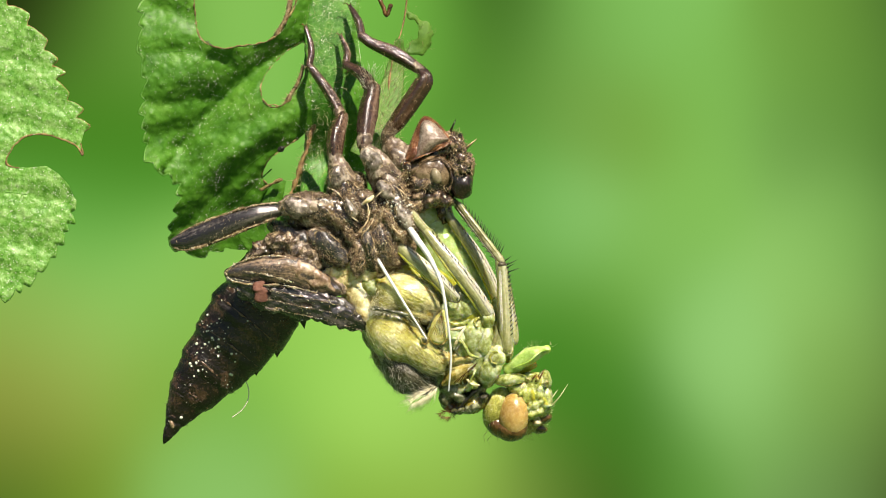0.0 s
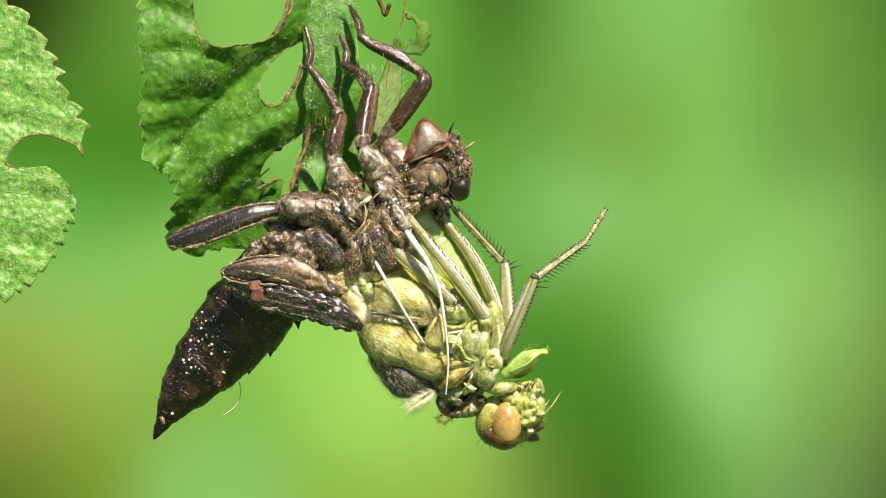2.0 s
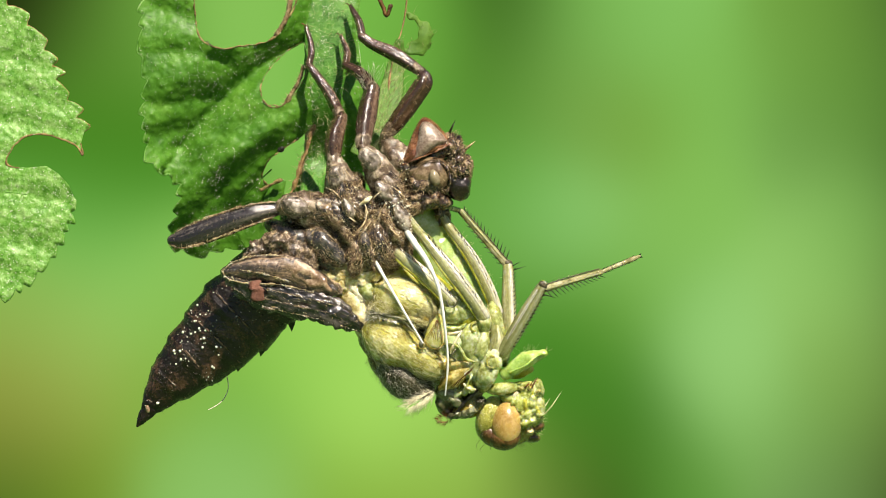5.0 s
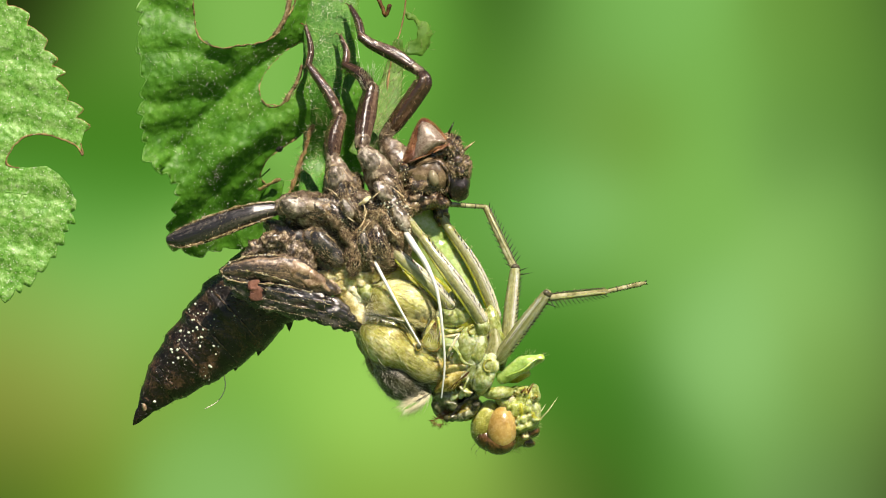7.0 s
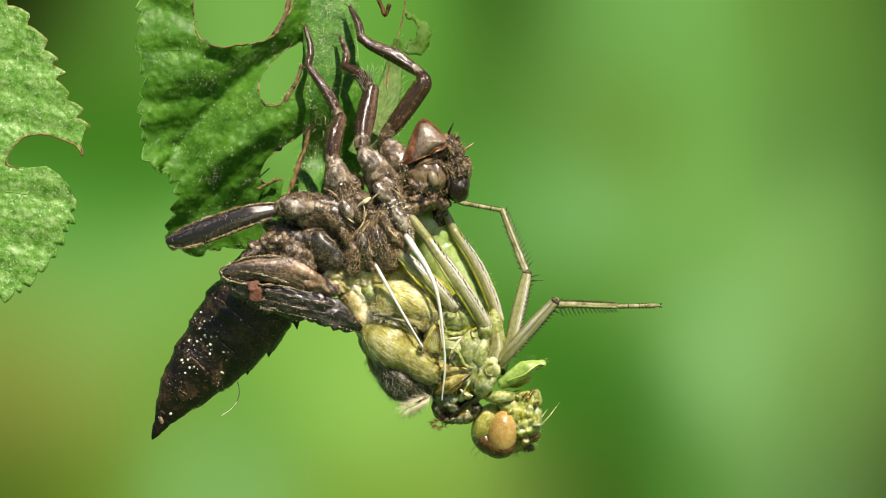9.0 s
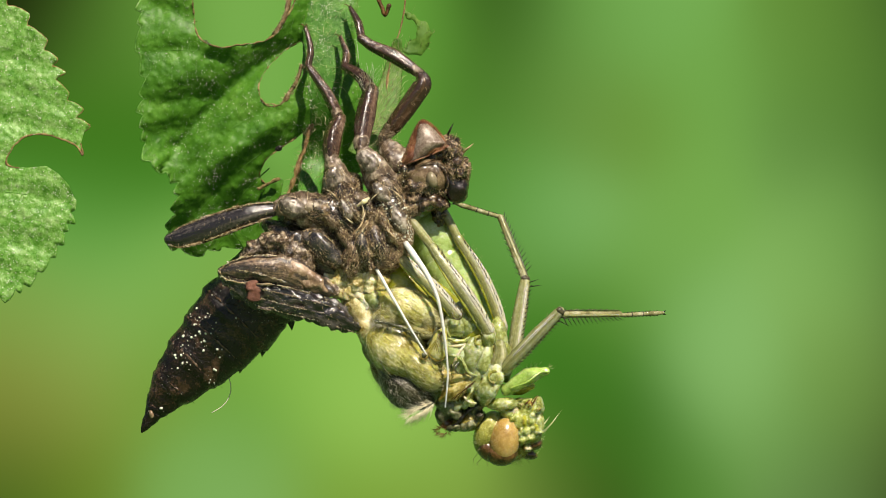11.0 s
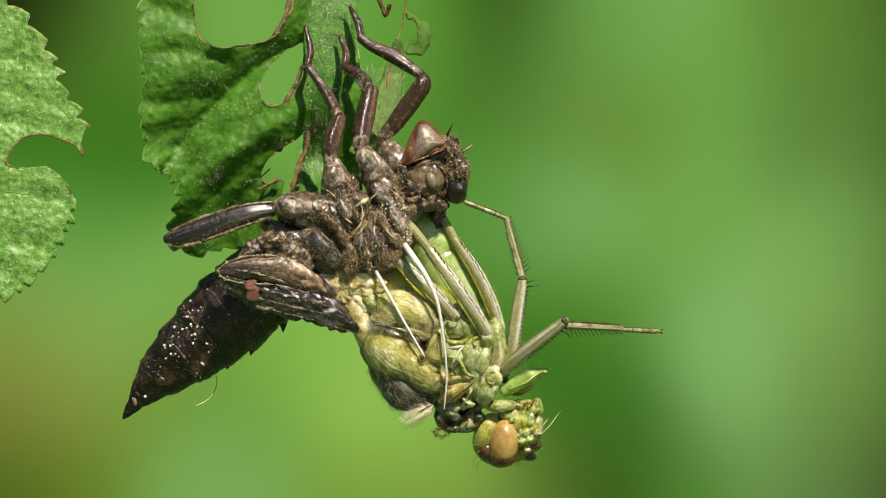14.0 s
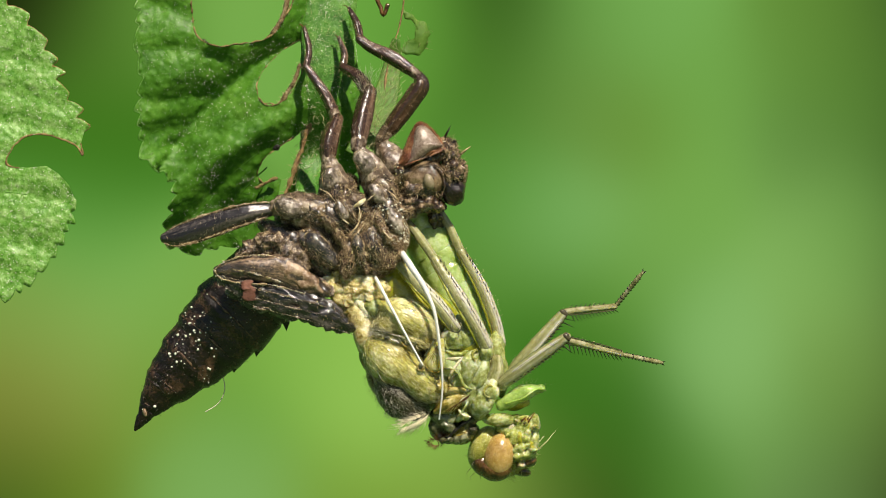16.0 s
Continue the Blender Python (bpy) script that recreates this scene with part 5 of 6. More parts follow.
# ---- the hatching dragonfly ----
def dragonfly():
    t = thing("dragonfly", at(-3.467, -3.3, 0), "soft pale yellow-green newly hatching dragonfly hanging from its skin", "dragonfly")
    lobes = [(at(-1.633, -4.633, 0.8), 3.733, 2.467, 1.9, -48, OLIVE), (at(-5.067, -2.767, -0.7), 1.533, 0.867, 0.8, -52, CREAM), (at(-4.333, -4.167, -0.9), 1.133, 0.8, 0.8, -60, CREAM),
             (at(-4.067, -2.233, -1.3), 0.8, 0.567, 0.5, -20, MINT), (at(-2.067, -2.7, -1.6), 1.933, 1.167, 1.3, -18, YELLOW), (at(-3.2, -3.167, -1.6), 1.067, 0.733, 1.0, 10, YELLOW),
             (at(-1, -3.233, -1.7), 0.733, 0.9, 1.0, 40, YELLOW), (at(-2.667, -5.233, -1.5), 2.067, 1.467, 1.45, -30, YELLOW), (at(-1.4, -6.033, -1.6), 1.867, 1.067, 1.35, -38, YELLOW),
             (at(-3.0, -5.95, -1.2), 1.2, 0.9, 1.2, -50, OLIVE), (at(-0.333, -4.967, -1.9), 1, 0.533, 0.8, 72, YELLOW), (at(0.733, -3.5, -1.7), 0.933, 0.867, 1.0, 20, MINT),
             (at(1.267, -5.367, -1.4), 1.4, 0.667, 1.0, 80, MINT), (at(2.1, -4.833, -1.8), 0.567, 0.6, 0.7, 0, MINT), (at(2.2, -6.1, -1.4), 1.267, 0.6, 0.9, 75, MINT)]
    lobes += [(at(2.733, -7.3, -1.5), 1, 0.633, 0.9, 70, MINT), (at(3.133, -6.5, -1.9), 0.633, 0.6, 0.8, 30, MINT), (at(0, -6.5, -1.7), 0.733, 0.433, 0.7, 20, GOLDEN), (at(1.8, -3.767, -1.5), 0.933, 1.2, 0.9, -30, LIME),
             (at(3.633, -5.5, -0.5), 0.567, 1.333, 0.8, 5, MINT), (at(3.467, -4.967, -1.3), 0.3, 0.467, 0.4, 10, LEG), (at(3.8, -5.967, -1.2), 0.333, 0.467, 0.4, -10, IVORY), (at(1.4, -4.367, -1.7), 0.467, 0.6, 0.6, 0, LIME), (at(-0.533, -3.967, -1.7), 0.6, 0.4, 0.6, -50, GOLDEN),
             (at(-4.133, -5.3, -0.6), 1, 0.533, 0.9, -65, BROWN), (at(0.267, -5.3, -1.6), 0.4, 0.867, 0.6, 0, MINT), (at(1.733, -7.033, -1.5), 0.867, 0.4, 0.6, 10, MINT),
             (at(-1.533, -3.967, -2.3), 1.133, 0.2, 0.4, -14, YELLOW), (at(-2.9, -3.95, -2.2), 0.7, 0.133, 0.5, -12, DARK), (at(-3.6, -3.833, -1.7), 0.467, 0.233, 0.4, -40, DARK), (at(-0.667, -5.7, -2.1), 0.733, 0.233, 0.4, -20, OLIVE)]
    for c, a, b, turn, seed in ((at(-5.8, -1.633, -1.0), 1.933, 0.9, -40, 3), (at(-4.933, -1.1, -1.15), 1.667, 0.8, -4, 8), (at(-4.4, -2.567, -0.8), 1.6, 1.133, -45, 5)):
        part("membrane", lump(c, a, b, 0.6, turn, rough=0.28, grain=1.7, seed=seed, level=5), CREAM, t, "crumpled cream membrane over the back")
    thorax = None
    for i, (shape, lobe) in enumerate(zip(sculpt(at(-1.067, -4.9, 2.0), lobes, 6, 0.05, 0.05, 1.4, 0.05, 4.0, 0.03, 4.5), lobes)):
        if not shape[1]:
            continue
        m = lobe[5]
        ob = part("thorax" if thorax is None else "plate", shape, m, t, "olive yellow downy thorax" if thorax is None else "")
        thorax = thorax or ob
        if m in (YELLOW, OLIVE) and i:
            part("down", combed(shape, 420, 0.6, 0.008, (0.85, 0.0, -0.5), 0.2, 0.05), PALE_HAIR, ob, "fine pale down", "stuff")
            part("down", combed(shape, 90, 0.6, 0.006, (0.85, 0.0, -0.5), 0.2, 0.02), OLIVE_EDGE, ob, "fine olive down", "stuff")
    part("seam", seam_lines(0.014, 0.4, 8.0), OLIVE_EDGE, t, "dark olive creases between the plates", "stuff")
    for pts, w in (([at(0.43, -2.77, -2.9), at(0.57, -3.1, -3.0), at(0.9, -3.13, -3.0), at(1.07, -2.83, -3.0), at(0.97, -2.57, -2.95)], 0.06), ([at(-0.43, -3.73, -2.95), at(-0.63, -4.17, -3.05), at(-0.9, -4.7, -3.05)], 0.045), ([at(-4.0, -3.47, -2.5), at(-3.13, -3.67, -2.9), at(-2.3, -3.83, -2.95), at(-1.53, -4.07, -2.8)], 0.10),
                   ([at(-2.13, -3.97, -2.95), at(-1.63, -4.5, -3.0), at(-1.2, -5.1, -3.0)], 0.03), ([at(-3.6, -5.9, -2.7), at(-3.37, -6.3, -2.75), at(-3.07, -6.57, -2.75)], 0.035), ([at(0.93, -5.7, -2.6), at(0.73, -6.03, -2.7), at(0.93, -6.3, -2.6)], 0.06)):
        part("seam", cord(pts, w, 8, 8, 0.04, pts[0].x), DARK, t, "dark curved seam")
    crease = tube([(at(-4.27, -3.57, -2.0), 0.12), (at(-3.73, -3.6, -2.6), 0.16), (at(-2.8, -3.73, -2.8), 0.14)], 10, 6, 0.05)
    part("down", fur(crease, 90, 0.5, 0.009, (-0.6, -0.3, 0.3), spread=0.5), SILVER, t, "silvery hairs in the crease", "stuff")
    part("seam", lump(at(-1.1, -5.37, -2.95), 0.16, 0.2, 0.2, 0, level=3), DARK, t, "dark pore at the end of a thread")
    part("seam", cord([at(-1.27, -5.23, -3.0), at(-1.17, -5.6, -3.05), at(-0.9, -5.53, -3.05), at(-0.9, -5.23, -3.0)], 0.045, 8, 6, 0.02), OLIVE, t, "raised rim of the pore")
    # the fan-lined triangular plate
    fan = part("fan_plate", shield([at(-0.9, -5.03, -2.75), at(-0.67, -4.33, -2.8), at(-0.3, -3.83, -2.8), at(0.07, -3.6, -2.7), at(0.23, -4.3, -2.7), at(0.27, -5.23, -2.6), at(-0.1, -5.57, -2.65), at(-0.6, -5.47, -2.75)], at(-0.23, -4.7, -2.8), 0.16, 0.3, 12, 0.06), YELLOW, t, "golden triangular plate with fine dark lines")
    for k in range(8):
        f = k / 7
        top, low = at(-0.1, -3.83, -3.08), at(-0.8, -4.97, -3.02).lerp(at(0.17, -5.23, -3.0), f)
        mid = top.lerp(low, 0.55) + Vector((0.05 * (0.5 - f), -0.06, 0))
        part("line", cord([top.lerp(low, 0.08), mid, low], 0.011, 6, 5), BROWN, fan, "fine dark line")
    part("rim", cord([at(-0.9, -5.03, -2.95), at(-0.63, -5.5, -3.0), at(-0.1, -5.63, -2.95), at(0.27, -5.3, -2.85)], 0.05, 8, 6, 0.02), OLIVE, fan)
    # glassy hips of the legs
    hips = [([(at(0.93, -2.37, -1.86), 0.4, 0.4), (at(1.2, -3.03, -1.96), 0.72, 0.6), (at(1.4, -3.57, -1.96), 0.75, 0.6), (at(1.6, -4.03, -1.76), 0.4, 0.4)], MINT),
                    ([(at(2.13, -3.83, -1.86), 0.3, 0.3), (at(1.9, -4.57, -2.11), 0.55, 0.5), (at(1.73, -5.37, -2.11), 0.6, 0.5), (at(1.8, -6.17, -1.86), 0.3, 0.3)], MINT),
                    ([(at(2.6, -4.17, -1.96), 0.25, 0.3), (at(2.6, -4.97, -2.11), 0.38, 0.4), (at(2.4, -5.9, -2.06), 0.42, 0.4), (at(2.2, -6.43, -1.86), 0.2, 0.2)], MINT)]
    hips += [([(at(3.27, -5.9, -1.86), 0.3, 0.3), (at(3.0, -6.63, -2.06), 0.55, 0.5), (at(2.7, -7.3, -2.06), 0.58, 0.5), (at(2.43, -7.77, -1.76), 0.3, 0.3)], MINT),
                    ([(at(3.37, -4.47, -1.26), 0.3, 0.3), (at(3.4, -5.3, -1.46), 0.42, 0.4), (at(3.13, -6.03, -1.56), 0.35, 0.35)], LEG),
                    ([(at(1.47, -8.3, -1.46), 0.15, 0.2), (at(1.67, -8.03, -1.66), 0.22, 0.25), (at(1.93, -8.1, -1.66), 0.2, 0.2)], MINT)]
    for rows, m in hips:
        part("hip", tube(rows, 22, 9, 0.07, 1.6, rows[0][0].x), m, t, "glassy pale green hip")
    for c, a, b in ((at(2.07, -4.33, -2.62), 0.20, 0.24), (at(3.1, -6.43, -2.58), 0.30, 0.34)):
        part("knob", cord([c + Vector((a * math.cos(k), 0.1 * math.sin(k), b * math.sin(k))) for k in np.linspace(1.2, 4.9, 10)], 0.07, 10, 4, 0.06), EYE_GREEN, t, "yellow-green folded knob")
    part("hip", lump(at(0.73, -5.03, -1.75), 1.0, 0.85, 0.8, -60, rough=0.1, grain=1.6), GREEN, t, "glassy pale green flank")
    # pale folds between the hips
    folds = [([(at(0.27, -4.3, -2.38), 0.10), (at(0.73, -4.43, -2.53), 0.17), (at(1.2, -4.4, -2.48), 0.16), (at(1.67, -4.1, -2.28), 0.08)], MINT), ([(at(0.37, -4.77, -2.38), 0.08), (at(0.8, -4.73, -2.53), 0.12), (at(1.27, -4.57, -2.48), 0.08)], IVORY),
                    ([(at(0.63, -5.9, -2.38), 0.07), (at(0.83, -5.4, -2.53), 0.13), (at(1.1, -4.9, -2.48), 0.10), (at(1.33, -4.53, -2.38), 0.05)], IVORY), ([(at(0.4, -5.33, -2.38), 0.08), (at(0.73, -5.3, -2.53), 0.12), (at(1.13, -5.53, -2.48), 0.08)], MINT)]
    folds += [([(at(1.03, -5.17, -2.43), 0.07), (at(1.27, -5.7, -2.48), 0.15), (at(1.6, -6.23, -2.38), 0.12), (at(2.2, -6.43, -2.18), 0.06)], MINT), ([(at(0.37, -6.13, -2.08), 0.1), (at(0.53, -6.53, -2.28), 0.2), (at(0.37, -6.97, -2.18), 0.12)], OLIVE),
                    ([(at(2.03, -6.97, -1.98), 0.06), (at(1.8, -7.37, -2.13), 0.13), (at(1.63, -7.83, -2.08), 0.12), (at(1.73, -8.23, -1.98), 0.05)], MINT), ([(at(1.4, -7.7, -1.98), 0.06), (at(1.73, -7.97, -2.13), 0.10), (at(2.13, -8.03, -2.08), 0.06)], IVORY),
                    ([(at(0.37, -3.3, -2.28), 0.08), (at(0.2, -3.83, -2.48), 0.10), (at(0.4, -4.23, -2.38), 0.06)], MINT), ([(at(2.8, -3.3, -1.78), 0.1), (at(2.93, -3.97, -1.98), 0.2), (at(2.8, -4.63, -1.98), 0.15)], IVORY)]
    for rows, m in folds:
        part("fold", tube([(p, w * 0.7) for p, w in rows], 14, 8, 0.06, 2.0, rows[0][0].z), m, t, "pale glassy fold")
    # amber swelling and mint flap beside the upper dome
    part("fold", lump(at(-0.9, -3.57, -2.15), 0.6, 0.36, 0.5, -70, rough=0.08, grain=2), GOLDEN, t, "amber fold")
    wool = lump(at(-2.1, -7.22, -0.7), 2.0, 1.12, 1.7, -34, bend=0.2, rough=0.15, grain=1.0, seed=6)
    ob = part("collar", wool, WOOL_SKIN, t, "dark grey woolly shoulder")
    part("wool", fur(wool, 1100, 0.42, 0.0055, (0.9, 0.2, -0.7), spread=0.6), SILVER, ob, "silvery wool", "stuff")
    border = tube([(at(-4.3, -4.567, 0.2), 0.2, 0.4), (at(-4.02, -5.5, 0.0), 0.34, 0.6), (at(-3.62, -6.4, -0.3), 0.5, 0.8), (at(-2.85, -7.45, -0.5), 0.5, 0.9)], 18, 8, 0.08, 1.6)
    ob = part("collar", border, BROWN, t, "dark brown edge of the back")
    part("wool", fur(border, 260, 0.4, 0.007, (-0.2, 0.6, -0.9), spread=0.5), PALE_HAIR, ob, "pale wool", "stuff")
    tuft = lump(at(-1.1, -8.62, -1.75), 0.9, 0.14, 0.4, 32, level=3)
    part("wool", fur(tuft, 420, 0.8, 0.0085, (-1.3, 0, -0.9), spread=0.3), CREAM_HAIR, ob, "pale wool tuft", "stuff")
    part("plate", tube([(at(0, -7.967, -1.5), 0.133, 0.15), (at(0.667, -7.433, -1.7), 0.533, 0.35), (at(1.533, -6.9, -1.8), 0.333, 0.3), (at(2.3, -6.567, -1.8), 0.067, 0.06)], 20, 8, 0.05, 2, keel=0.15), GOLDEN, t, "golden brown pointed plate")
    part("plate", tube([(at(0.333, -6.833, -1.8), 0.133, 0.15), (at(1.2, -6.5, -1.9), 0.3, 0.28), (at(2.133, -6.533, -1.8), 0.067, 0.06)], 20, 8, 0.05, 2, keel=0.15), GOLDEN, t)
    for k in range(5):
        part("line", cord([at(0.67 + 0.17 * k, -7.87 + 0.03 * k, -2.0), at(1.2 + 0.1 * k, -7.43 + 0.08 * k, -2.2), at(1.8 + 0.07 * k, -7.03 + 0.1 * k, -2.1)], 0.022, 6, 6, 0.02, k), BROWN, t, "dark stripe on the golden plate")
    lobes = [(at(1.133, -8.633, 0.3), 1.133, 0.933, 0.9, 10, DARK), (at(0.533, -8.3, -0.6), 0.9, 0.567, 0.8, -25, DARK), (at(1.733, -9.167, -0.6), 0.933, 0.567, 0.8, 15, OLIVE), (at(0.933, -7.7, -0.9), 0.733, 0.367, 0.6, 10, OLIVE),
             (at(2.133, -8.3, -1.0), 0.567, 0.333, 0.5, 30, DARK), (at(0.4, -9.3, -0.3), 0.6, 0.367, 0.5, -20, BROWN), (at(1.933, -7.433, -1.2), 0.367, 0.733, 0.5, -20, MINT), (at(0.067, -8.833, -0.6), 0.333, 0.533, 0.5, 10, DARK),
             (at(1.267, -9.433, -0.7), 0.6, 0.267, 0.5, 25, IVORY), (at(1.133, -8.3, -1.1), 0.467, 0.267, 0.4, 35, MINT), (at(2.4, -8.767, -0.9), 0.4, 0.4, 0.5, 0, DARK)]
    for shape, lobe in zip(sculpt(at(1.267, -8.633, 0.6), lobes, 5, 0.03, 0.08, 2.4, 0.08, 6.0), lobes):
        if shape[1]:
            part("neck_plate", shape, lobe[5], t)
    part("neck_plate", cord([at(0.933, -9.5, -1.2), at(1.467, -8.767, -1.5), at(2.2, -8.1, -1.6)], 0.10, 10, 6, 0.05), BLACK, t, "black neck band")
    for c, a, b, turn, m in ((at(1.0, -8.73, -1.1), 0.5, 0.36, -20, DARK), (at(1.8, -9.37, -1.2), 0.55, 0.28, 25, DARK), (at(0.93, -9.57, -1.0), 0.5, 0.24, 10, DARK), (at(2.4, -8.83, -1.4), 0.25, 0.3, 0, WOOL_SKIN)):
        part("neck_plate", lump(c, a, b, 0.4, turn, rough=0.16, grain=1.8, level=4), m, t)
    tail = lump(at(0.267, -9.767, -0.8), 0.4, 0.167, 0.3, 0, level=3)
    part("bristles", fur(tail, 110, 0.32, 0.016, (-0.9, 0, -0.2)), HUSK_RIM, t, "brown bristles", "stuff")
    # abdomen still leaving the skin
    belly = [(at(-3.133, 4.1, 1.0), 1.133, 1.0), (at(-1.633, 2.3, 1.2), 1.4, 1.2), (at(-0.267, 0.433, 1.3), 1.467, 1.3), (at(0.8, -1.433, 1.3), 1.4, 1.3), (at(1.6, -3.3, 1.2), 1.267, 1.2), (at(1.8, -4.967, 1.0), 1, 1.0)]
    for i in range(len(belly) - 1):
        (p, a, d), (q, b, e) = belly[i], belly[i + 1]
        for k in (0, 1):
            r, s = p.lerp(q, k * 0.5), p.lerp(q, k * 0.5 + 0.5)
            u, v = a + (b - a) * k * 0.5, a + (b - a) * (k * 0.5 + 0.5)
            part("abdomen_ring", tube([(r, u * 0.985, d), (r.lerp(s, 0.5), (u + v) / 2 * 1.005, d * 1.01), (s, v * 0.985, d)], 22, 5, 0.05, 1.6, i + k), SOFT_RING, t)
    part("abdomen_ring", tube([(at(-4.8, 0.033, 0.2), 1, 0.9), (at(-2.633, -1.233, -0.2), 1.267, 0.9), (at(-0.467, -2.633, -0.3), 1.333, 1.0), (at(1.2, -3.967, -0.3), 1, 0.9)], 20, 8, 0.06), LIME, t, "yellow-green soft belly")
    # middle and hind legs, still folded into the skin
    for rows, tail, n in (
            ([(at(2.6, -3.833, -2.3), 0.433), (at(1.8, -2.567, -2.6), 0.45), (at(0.533, -0.9, -2.6), 0.433), (at(-0.9, 0.967, -2.2), 0.333)], [(at(-0.9, 0.967, -2.2), 0.267), (at(-2.067, 2.3, -1.0), 0.267), (at(-3.133, 3.367, 0.4), 0.233)], 24),
            ([(at(3.4, -3.567, 0.6), 0.4), (at(2.8, -1.967, 0.4), 0.4), (at(1.8, -0.1, 0.2), 0.367), (at(0.533, 1.633, 0.2), 0.3)], [(at(0.533, 1.633, 0.2), 0.267), (at(-0.267, 2.967, 0.4), 0.267), (at(-1.133, 4.033, 0.6), 0.233)], 22),
            ([(at(0.733, -2.967, -2.3), 0.4), (at(-0.4, -1.767, -2.3), 0.433), (at(-1.933, -0.433, -2.0), 0.4), (at(-3.133, 0.633, -1.0), 0.333)], [(at(-3.133, 0.633, -1.0), 0.267), (at(-4.467, 1.7, 0.4), 0.233)], 20)):
        shape = tube(rows, 18, 9, 0.015, 1.6, keel=0.03)
        ob = part("femur", shape, LEG, t, "translucent olive femur")
        ridge = tube([(p + Vector((w * 0.34, -w * 0.30, w * 0.28)), w * (0.64 if k < len(rows) - 1 else 0.3)) for k, (p, w) in enumerate(rows)], 16, 9, 0.02, 2.5)
        part("pale_ridge", ridge, LEG_PALE, ob, "pale glossy ridge")
        part("edge", tube([(p + Vector((-w * 0.62, -w * 0.45, -w * 0.5)), w * (0.24 if 0 < k < len(rows) - 1 else 0.12)) for k, (p, w) in enumerate(rows)], 10, 9, 0.01), LIME, ob, "yellow-green lower edge")
        line = spline([(*(p + Vector((w * 0.52, -w * 0.82, w * 0.42))), w) for p, w in rows], 8)
        stiff = []
        for k in range(2, n):
            x, y, z, w = line[int(k * (len(line) - 1) / n)]
            root = Vector((x, y, z))
            stiff.append(hair(root, root + Vector((-0.10, -0.10, 0.26)) + Vector(rng.normal(0, 0.05, 3)), 0.045))
        part("bristles", join(stiff), BLACK, ob, "row of short black bristles", "stuff")
        part("down", fur(shape, 90, 0.3, 0.008), PALE_HAIR, ob, "fine pale hairs", "stuff")
        part("tibia", tube(tail, 14, 7, 0.02), LEG, t)
    part("hip", lump(at(2.6, -3.967, -2.2), 0.433, 0.8, 0.5, 10, rough=0.08, grain=2), MINT, t, "pale hip joint")
    part("hip", lump(at(3.267, -3.967, -0.4), 0.5, 1.1, 0.6, 12, rough=0.08, grain=2), MINT, t, "pale hip joint")
    # lip
    part("lip", tube([(at(3.867, -7.2, -1.2), 0.333, 0.4), (at(4.467, -6.68, -1.5), 0.46, 0.45), (at(5.4, -6.2, -1.6), 0.46, 0.42), (at(6.15, -5.9, -1.4), 0.27, 0.26)], 22, 9, 0.10, 1.3), LIP, t, "smooth green lip lobe")
    part("fringe", fur(tube([(at(4.267, -6.967, -1.2), 0.15), (at(5.267, -5.867, -1.2), 0.15), (at(6.267, -5.767, -1.2), 0.12)], 8, 6), 70, 0.4, 0.008, (0.3, 0, 0.8), least=-1.0), PALE_HAIR, t, "pale hair fringe", "stuff")
    part("lip", cord([at(4.133, -7.033, -2.0), at(5.067, -6.633, -2.2), at(5.8, -6.033, -2.0), at(6.267, -5.967, -1.6)], 0.06, 8, 7, 0.02), LIP, t)
    part("lip", tube([(at(3.733, -7.033, -0.6), 0.267, 0.3), (at(4.6, -7.033, -0.6), 0.4, 0.4), (at(5.367, -6.833, -0.6), 0.233, 0.3)], 14, 6, 0.04), LIME, t)
    # head, which nods on the neck
    neck = Matrix.Translation(at(2.533, -8.3, 0))
    skull = lump(at(4.7, -9.367, 0.6), 1.533, 1.667, 1.5, 0, rough=0.06)
    head = part("head", skull, OLIVE, t, "yellow-green head with amber eyes", joint=neck)
    part("eye", lump(at(4.16, -9.85, -1.0), 1.40, 0.92, 0.95, 85), AMBER, head, "large smooth amber eye")
    back = lump(at(3.17, -9.42, -0.5), 1.34, 0.78, 0.98, 72, rough=0.02)
    part("eye_back", back, EYE_GREEN, head, "pale yellow-green back of the eye")
    part("down", fur(back, 60, 0.3, 0.006, (-0.5, 0, -0.3)), PALE_HAIR, head, "fine pale hairs", "stuff")
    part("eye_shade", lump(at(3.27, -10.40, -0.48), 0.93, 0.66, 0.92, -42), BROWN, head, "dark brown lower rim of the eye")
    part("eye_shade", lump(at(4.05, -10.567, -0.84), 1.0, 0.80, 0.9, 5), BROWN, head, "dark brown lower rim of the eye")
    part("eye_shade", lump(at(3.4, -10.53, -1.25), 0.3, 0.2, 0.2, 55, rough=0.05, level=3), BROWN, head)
    part("eye", lump(at(5.533, -10.567, 0.8), 0.667, 0.333, 0.8, -10), BROWN, head, "brown far eye")
    lobes = [(at(5.133, -8.833, 0.4), 1.133, 1.4, 1.2, 0, OLIVE), (at(4.467, -8.3, -0.9), 0.733, 0.433, 0.6, -20, FACE), (at(4.933, -8.7, -1.0), 0.4, 0.533, 0.6, 0, FACE),
             (at(5.433, -7.967, -0.8), 0.733, 0.467, 0.6, 40, FACE), (at(6.067, -7.7, -0.6), 0.367, 0.633, 0.6, 10, MINT), (at(5.533, -8.633, -0.9), 0.533, 0.367, 0.6, 20, FACE),
             (at(6.133, -8.767, -0.6), 0.367, 0.733, 0.6, 5, MINT), (at(5.367, -9.233, -1.0), 0.467, 0.333, 0.6, 20, FACE), (at(5.933, -9.5, -0.8), 0.567, 0.367, 0.6, 40, FACE)]
